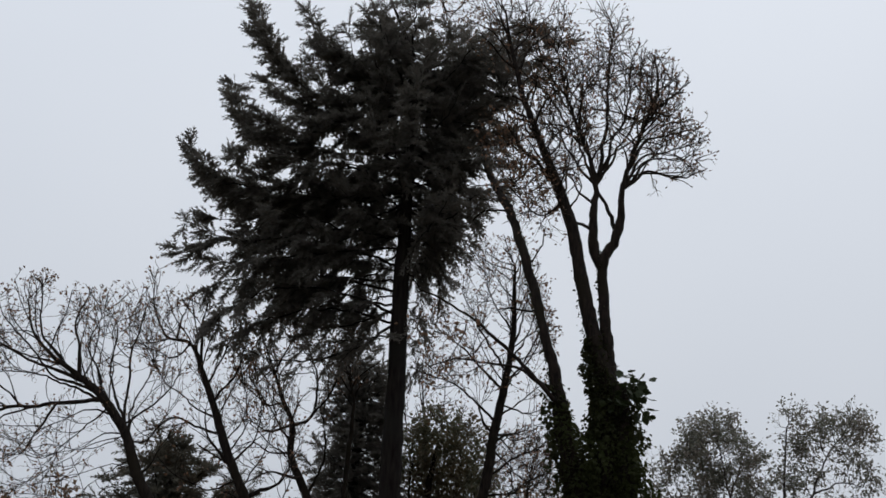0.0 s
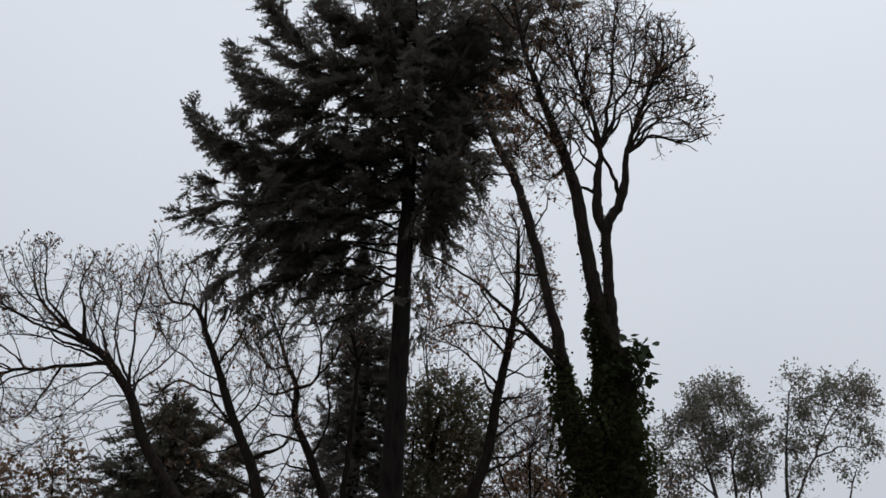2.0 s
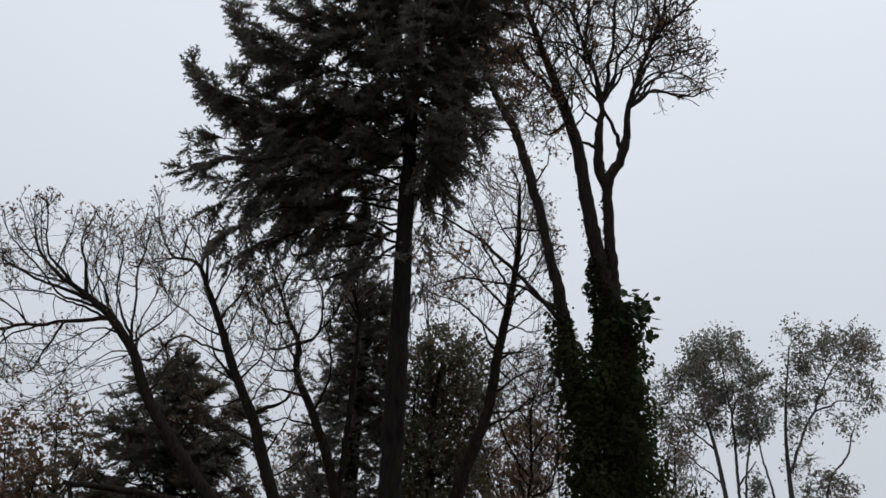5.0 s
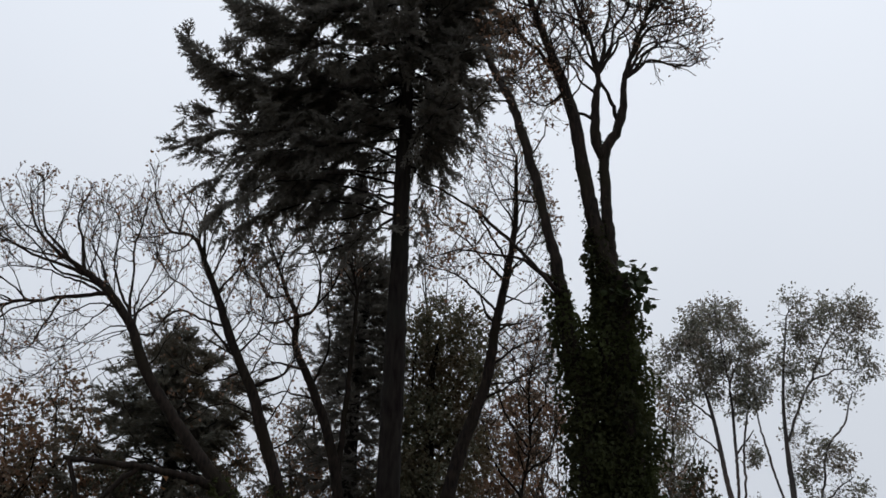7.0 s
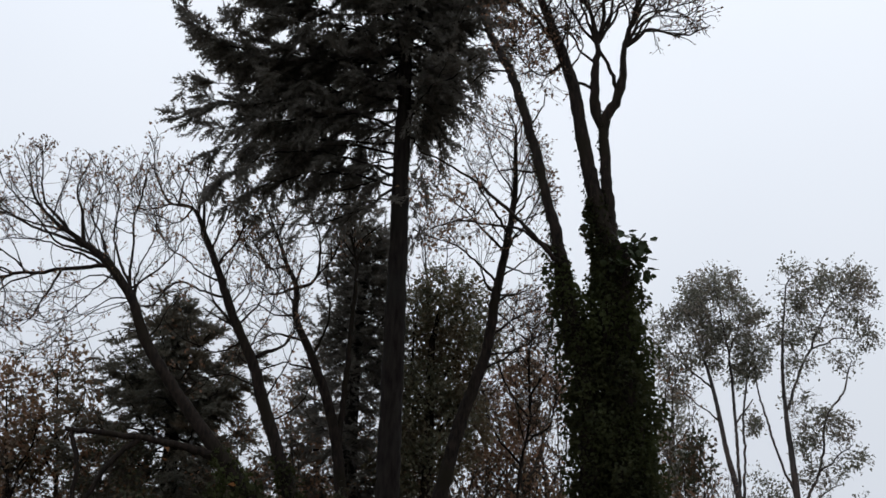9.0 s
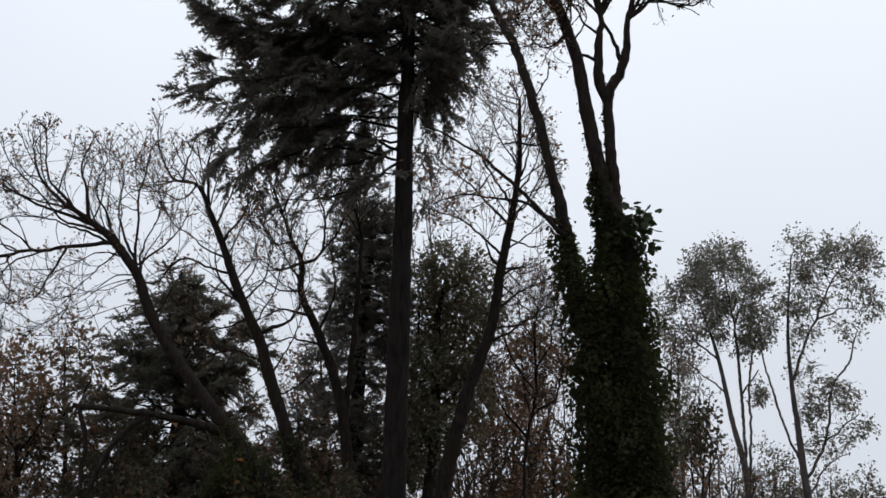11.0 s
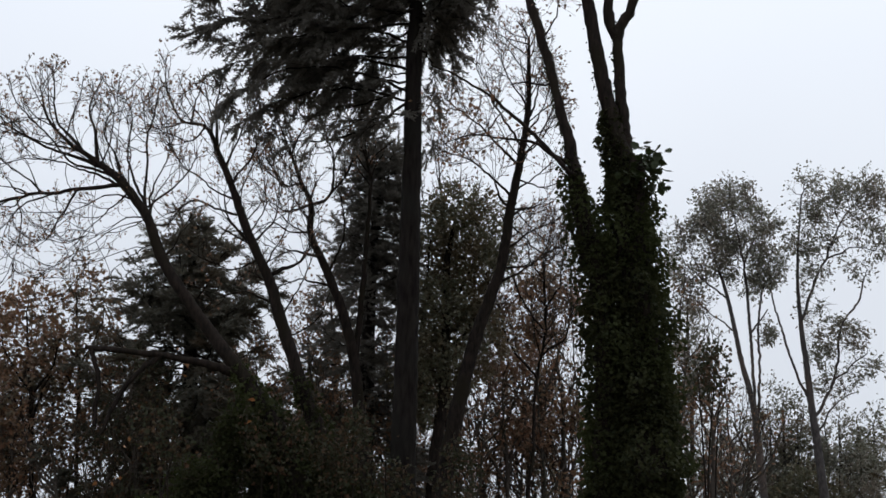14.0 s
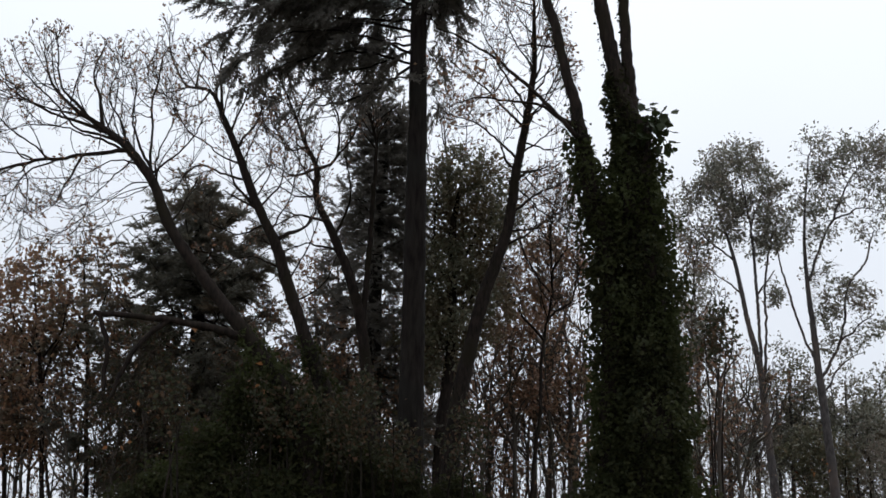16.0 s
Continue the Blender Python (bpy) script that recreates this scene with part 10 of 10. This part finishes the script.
broadleaf("sapling", "thin grey sapling with a few yellowed leaves", "sapling",
    [(-6.06, 41.47, -0.25, 0.085), (-6.14, 41.47, 1.51, 0.063), (-6.33, 41.47, 3.70, 0.058), (-6.69, 41.47, 6.66, 0.042), (-7.16, 41.47, 9.74, 0.016)],
    [[(-6.57, 41.47, 5.45, 0.041), (-6.05, 41.47, 6.28, 0.031), (-5.81, 41.47, 7.54, 0.014)],
     [(-6.60, 41.47, 5.68, 0.041), (-7.49, 41.47, 6.70, 0.031), (-8.07, 41.47, 8.26, 0.014)],
     [(-6.57, 41.47, 5.42, 0.041), (-6.10, 41.47, 6.16, 0.031), (-5.90, 41.47, 7.29, 0.014)],
     [(-6.42, 41.47, 4.34, 0.041), (-7.06, 41.47, 5.04, 0.031), (-7.48, 41.47, 6.12, 0.014)],
     [(-6.50, 41.47, 4.94, 0.041), (-6.21, 41.47, 5.43, 0.031), (-6.10, 41.47, 6.18, 0.014)]],
    [(-6.75, 41.47, 6.66, 1.83, 2.69, 4.13)],
    0, 0, 338, bark=HAZED_GREY_BARK, leaf=AUTUMN_LEAF, per_tip=1.1, leaf_size=0.14, bare=True, tip=0.007, from_trunk=0.7, lengths=(1.2, 0.6, 0.35), gaps=(0.4, 0.35, 0.4), group="saplings of the wood edge")
broadleaf("sapling", "thin grey sapling with a few yellowed leaves", "sapling",
    [(-5.35, 40.61, -0.25, 0.083), (-5.34, 40.61, 1.52, 0.061), (-5.32, 40.61, 3.66, 0.056), (-5.18, 40.61, 6.53, 0.041), (-4.93, 40.61, 9.51, 0.016)],
    [[(-5.23, 40.61, 4.98, 0.04), (-5.58, 40.61, 5.50, 0.03), (-5.77, 40.61, 6.30, 0.014)],
     [(-5.18, 40.61, 5.85, 0.041), (-4.45, 40.61, 6.77, 0.031), (-4.04, 40.61, 8.16, 0.014)],
     [(-5.15, 40.61, 6.23, 0.041), (-4.41, 40.61, 7.17, 0.031), (-4.00, 40.61, 8.59, 0.014)],
     [(-5.25, 40.61, 4.68, 0.04), (-6.01, 40.61, 5.70, 0.03), (-6.45, 40.61, 7.28, 0.014)],
     [(-5.12, 40.61, 6.64, 0.041), (-5.48, 40.61, 7.17, 0.031), (-5.67, 40.61, 7.99, 0.014)]],
    [(-5.11, 40.61, 6.53, 1.79, 2.62, 4.00)],
    0, 0, 339, bark=HAZED_GREY_BARK, leaf=AUTUMN_LEAF, per_tip=1.1, leaf_size=0.14, bare=True, tip=0.007, from_trunk=0.7, lengths=(1.2, 0.6, 0.35), gaps=(0.4, 0.35, 0.4), group="saplings of the wood edge")
broadleaf("sapling", "thin grey sapling with a few yellowed leaves", "sapling",
    [(-4.24, 40.37, -0.25, 0.083), (-4.27, 40.37, 1.53, 0.061), (-4.36, 40.37, 3.66, 0.056), (-4.47, 40.37, 6.39, 0.041), (-4.59, 40.37, 9.23, 0.016)],
    [[(-4.41, 40.37, 4.86, 0.04), (-3.92, 40.37, 5.53, 0.03), (-3.68, 40.37, 6.55, 0.013)],
     [(-4.50, 40.37, 7.13, 0.041), (-5.00, 40.37, 7.75, 0.031), (-5.30, 40.37, 8.70, 0.014)],
     [(-4.51, 40.37, 7.27, 0.041), (-4.26, 40.37, 7.63, 0.031), (-4.14, 40.37, 8.16, 0.014)],
     [(-4.43, 40.37, 5.43, 0.04), (-5.05, 40.37, 6.20, 0.03), (-5.43, 40.37, 7.37, 0.014)],
     [(-4.45, 40.37, 5.78, 0.04), (-4.07, 40.37, 6.31, 0.03), (-3.88, 40.37, 7.10, 0.014)]],
    [(-4.47, 40.37, 6.39, 1.78, 2.54, 3.83)],
    0, 0, 340, bark=HAZED_GREY_BARK, leaf=AUTUMN_LEAF, per_tip=1.1, leaf_size=0.14, bare=True, tip=0.007, from_trunk=0.7, lengths=(1.2, 0.6, 0.35), gaps=(0.4, 0.35, 0.4), group="saplings of the wood edge")
broadleaf("sapling", "thin grey sapling with a few yellowed leaves", "sapling",
    [(-4.79, 47.70, -0.25, 0.098), (-4.80, 47.70, 1.52, 0.072), (-4.82, 47.70, 4.04, 0.066), (-4.77, 47.70, 7.11, 0.048), (-4.65, 47.70, 10.29, 0.018)],
    [[(-4.72, 47.70, 7.70, 0.048), (-5.02, 47.70, 8.14, 0.036), (-5.19, 47.70, 8.81, 0.016)],
     [(-4.79, 47.70, 5.09, 0.047), (-5.41, 47.70, 5.92, 0.036), (-5.76, 47.70, 7.17, 0.016)],
     [(-4.77, 47.70, 5.71, 0.047), (-4.22, 47.70, 6.41, 0.036), (-3.92, 47.70, 7.47, 0.016)],
     [(-4.80, 47.70, 4.93, 0.047), (-4.24, 47.70, 5.64, 0.036), (-3.92, 47.70, 6.71, 0.016)],
     [(-4.77, 47.70, 6.02, 0.047), (-5.24, 47.70, 6.67, 0.036), (-5.51, 47.70, 7.66, 0.016)]],
    [(-4.72, 47.70, 7.11, 2.10, 2.87, 4.32)],
    0, 0, 341, bark=HAZED_GREY_BARK, leaf=AUTUMN_LEAF, per_tip=1.1, leaf_size=0.14, bare=True, tip=0.007, from_trunk=0.7, lengths=(1.2, 0.6, 0.35), gaps=(0.4, 0.35, 0.4), group="saplings of the wood edge")
broadleaf("sapling", "thin grey sapling with a few yellowed leaves", "sapling",
    [(-3.31, 45.41, -0.25, 0.093), (-3.34, 45.41, 1.54, 0.069), (-3.42, 45.41, 3.93, 0.063), (-3.53, 45.41, 7.14, 0.046), (-3.67, 45.41, 10.48, 0.017)],
    [[(-3.52, 45.41, 6.65, 0.045), (-3.00, 45.41, 7.39, 0.034), (-2.72, 45.41, 8.50, 0.015)],
     [(-3.50, 45.41, 6.13, 0.045), (-2.75, 45.41, 7.18, 0.034), (-2.36, 45.41, 8.76, 0.015)],
     [(-3.59, 45.41, 8.35, 0.046), (-4.24, 45.41, 9.18, 0.035), (-4.64, 45.41, 10.45, 0.015)],
     [(-3.58, 45.41, 8.11, 0.046), (-2.94, 45.41, 9.01, 0.034), (-2.61, 45.41, 10.36, 0.015)],
     [(-3.57, 45.41, 7.82, 0.046), (-3.10, 45.41, 8.48, 0.034), (-2.86, 45.41, 9.47, 0.015)]],
    [(-3.54, 45.41, 7.14, 2.00, 2.89, 4.48)],
    0, 0, 342, bark=HAZED_GREY_BARK, leaf=AUTUMN_LEAF, per_tip=1.1, leaf_size=0.14, bare=True, tip=0.007, from_trunk=0.7, lengths=(1.2, 0.6, 0.35), gaps=(0.4, 0.35, 0.4), group="saplings of the wood edge")
broadleaf("sapling", "thin grey sapling with a few yellowed leaves", "sapling",
    [(-2.45, 45.38, -0.25, 0.093), (-2.43, 45.38, 1.55, 0.069), (-2.38, 45.38, 3.94, 0.063), (-2.21, 45.38, 6.33, 0.045), (-1.93, 45.38, 8.79, 0.017)],
    [[(-2.15, 45.38, 6.42, 0.045), (-2.60, 45.38, 7.08, 0.034), (-2.83, 45.38, 8.08, 0.015)],
     [(-2.10, 45.38, 6.95, 0.045), (-2.66, 45.38, 7.75, 0.034), (-2.96, 45.38, 8.98, 0.015)],
     [(-2.19, 45.38, 6.03, 0.045), (-1.67, 45.38, 6.66, 0.034), (-1.36, 45.38, 7.59, 0.015)],
     [(-2.29, 45.38, 4.96, 0.045), (-1.66, 45.38, 5.72, 0.034), (-1.30, 45.38, 6.87, 0.015)],
     [(-2.22, 45.38, 5.72, 0.045), (-1.38, 45.38, 6.77, 0.034), (-0.90, 45.38, 8.36, 0.015)]],
    [(-2.14, 45.38, 6.33, 1.99, 2.46, 3.42)],
    0, 0, 343, bark=HAZED_GREY_BARK, leaf=AUTUMN_LEAF, per_tip=1.1, leaf_size=0.14, bare=True, tip=0.007, from_trunk=0.7, lengths=(1.2, 0.6, 0.35), gaps=(0.4, 0.35, 0.4), group="saplings of the wood edge")
thicket("shrub", "spindly shrub with a few bright orange leaves", "shrub", [(-4.87, 29.00, 5.89, 0.10, 0.20, 0.08)], 2, 344, ORANGE_LEAF, .16, stems=1, tufts=2, group="shrubs", stem_r=0.012)
thicket("shrub", "spindly shrub with a few bright orange leaves", "shrub", [(-8.90, 32.00, 4.77, 0.10, 0.20, 0.09)], 2, 345, ORANGE_LEAF, .16, stems=1, tufts=2, group="shrubs", stem_r=0.012)
thicket("shrub", "spindly shrub with a few bright orange leaves", "shrub", [(-8.84, 33.00, 5.67, 0.11, 0.20, 0.09)], 2, 346, ORANGE_LEAF, .16, stems=1, tufts=2, group="shrubs", stem_r=0.012)
thicket("shrub", "spindly shrub with a few bright orange leaves", "shrub", [(3.81, 36.00, 6.96, 0.12, 0.20, 0.10)], 2, 347, ORANGE_LEAF, .16, stems=1, tufts=2, group="shrubs", stem_r=0.012)
thicket("shrub", "spindly shrub with a few bright orange leaves", "shrub", [(16.02, 55.00, 6.29, 0.18, 0.20, 0.15)], 2, 348, ORANGE_LEAF, .16, stems=1, tufts=2, group="shrubs", stem_r=0.012)
thicket("shrub", "spindly shrub with a few bright orange leaves", "shrub", [(15.66, 55.00, 6.03, 0.17, 0.20, 0.15)], 2, 349, ORANGE_LEAF, .16, stems=1, tufts=2, group="shrubs", stem_r=0.012)
thicket("shrub", "spindly shrub with a few bright orange leaves", "shrub", [(-7.13, 31.00, 7.82, 0.10, 0.20, 0.09)], 2, 350, ORANGE_LEAF, .16, stems=1, tufts=2, group="shrubs", stem_r=0.012)
# brush behind the saplings
brush("brush_clump", "brush of thin curving stems with few brown leaves", "brush", (-0.29, 48.97, 0.0), 1.08, 9.29, 11, 400, AUTUMN_LEAF, "brush at the wood edge")
brush("brush_clump", "brush of thin curving stems with few brown leaves", "brush", (1.06, 48.81, 0.0), 1.07, 9.30, 11, 401, DRY_LEAF, "brush at the wood edge")
brush("brush_clump", "brush of thin curving stems with few brown leaves", "brush", (3.09, 48.94, 0.0), 1.31, 9.05, 11, 403, AUTUMN_LEAF, "brush at the wood edge")
brush("brush_clump", "brush of thin curving stems with few brown leaves", "brush", (5.11, 50.35, 0.0), 1.46, 10.11, 11, 405, DRY_LEAF, "brush at the wood edge")
brush("brush_clump", "brush of thin curving stems with few brown leaves", "brush", (-14.84, 50.84, 0.0), 1.32, 7.36, 11, 409, AUTUMN_LEAF, "brush at the wood edge")
brush("brush_clump", "brush of thin curving stems with few brown leaves", "brush", (-13.45, 50.45, 0.0), 1.10, 8.87, 11, 410, DRY_LEAF, "brush at the wood edge")
brush("brush_clump", "brush of thin curving stems with few brown leaves", "brush", (10.61, 47.70, 0.0), 1.23, 8.03, 8, 413, DRY_LEAF, "brush at the wood edge")
brush("brush_clump", "brush of thin curving stems with few brown leaves", "brush", (16.19, 67.20, 0.0), 1.70, 8.82, 11, 414, DRY_LEAF, "brush at the wood edge")
brush("brush_clump", "brush of thin curving stems with few brown leaves", "brush", (17.86, 66.61, 0.0), 1.96, 8.59, 11, 415, AUTUMN_LEAF, "brush at the wood edge")
brush("brush_clump", "brush of thin curving stems with few brown leaves", "brush", (19.98, 66.09, 0.0), 1.83, 9.06, 11, 416, DRY_LEAF, "brush at the wood edge")
brush("brush_clump", "brush of thin curving stems with few brown leaves", "brush", (21.80, 67.07, 0.0), 1.72, 9.19, 11, 417, DRY_LEAF, "brush at the wood edge")
brush("brush_clump", "brush of thin curving stems with few brown leaves", "brush", (-7.07, 50.49, 0.0), 1.13, 8.33, 11, 418, AUTUMN_LEAF, "brush at the wood edge")
brush("brush_clump", "brush of thin curving stems with few brown leaves", "brush", (-5.26, 48.91, 0.0), 1.36, 8.05, 11, 419, DRY_LEAF, "brush at the wood edge")
brush("brush_clump", "brush of thin curving stems with few brown leaves", "brush", (-3.68, 49.21, 0.0), 1.42, 8.14, 11, 420, DRY_LEAF, "brush at the wood edge")
brush("brush_clump", "brush of thin curving stems with few brown leaves", "brush", (-2.10, 49.62, 0.0), 1.50, 7.70, 11, 421, AUTUMN_LEAF, "brush at the wood edge")
brush("brush_clump", "brush of thin curving stems with few brown leaves", "brush", (-16.55, 47.50, 0.0), 1.25, 6.26, 9, 440, AUTUMN_LEAF, "brush at the wood edge", 0.9)
brush("brush_clump", "brush of thin curving stems with few brown leaves", "brush", (-15.14, 48.50, 0.0), 1.25, 6.82, 9, 441, DRY_LEAF, "brush at the wood edge", 0.9)
brush("brush_clump", "brush of thin curving stems with few brown leaves", "brush", (1.23, 49.00, 0.0), 1.25, 8.17, 9, 442, DRY_LEAF, "brush at the wood edge", 0.9)
brush("brush_clump", "brush of thin curving stems with few brown leaves", "brush", (2.43, 48.00, 0.0), 1.25, 7.72, 9, 443, AUTUMN_LEAF, "brush at the wood edge", 0.9)
brush("brush_clump", "brush of thin curving stems with few brown leaves", "brush", (3.84, 49.50, 0.0), 1.25, 8.15, 9, 444, DRY_LEAF, "brush at the wood edge", 0.9)
# evergreen shrubs among the far young trees
thicket("shrub", "evergreen shrub with small grey-green leaves", "shrub", [(17.56, 61.00, 8.10, 1.50, 1.20, 1.00), (16.51, 61.30, 7.60, 1.05, 1.00, 0.70), (18.46, 60.70, 7.50, 1.05, 1.00, 0.70), (17.56, 61.00, 6.20, 1.20, 1.00, 1.00)], 480, 430, FAR_LEAF, 0.19, stems=5, group="shrubs")
thicket("shrub", "evergreen shrub with small grey-green leaves", "shrub", [(20.33, 61.00, 9.97, 1.20, 1.20, 1.30), (19.49, 61.30, 8.93, 0.84, 1.00, 0.91), (21.05, 60.70, 8.80, 0.84, 1.00, 0.91), (20.33, 61.00, 7.11, 0.96, 1.00, 1.30)], 200, 431, HAZED_GLOSSY_LEAF, 0.17, stems=5, group="shrubs")
thicket("shrub", "evergreen shrub with small grey-green leaves", "shrub", [(20.53, 61.00, 7.18, 1.30, 1.20, 1.20), (19.62, 61.30, 6.22, 0.91, 1.00, 0.84), (21.31, 60.70, 6.10, 0.91, 1.00, 0.84), (20.53, 61.00, 4.54, 1.04, 1.00, 1.20)], 200, 432, HAZED_GLOSSY_LEAF, 0.17, stems=5, group="shrubs")
thicket("shrub", "evergreen shrub with small grey-green leaves", "shrub", [(15.20, 61.00, 6.30, 1.20, 1.20, 0.90), (14.36, 61.30, 5.58, 0.84, 1.00, 0.63), (15.92, 60.70, 5.49, 0.84, 1.00, 0.63), (15.20, 61.00, 4.32, 0.96, 1.00, 0.90)], 110, 433, HAZED_GLOSSY_LEAF, 0.17, stems=5, group="shrubs")
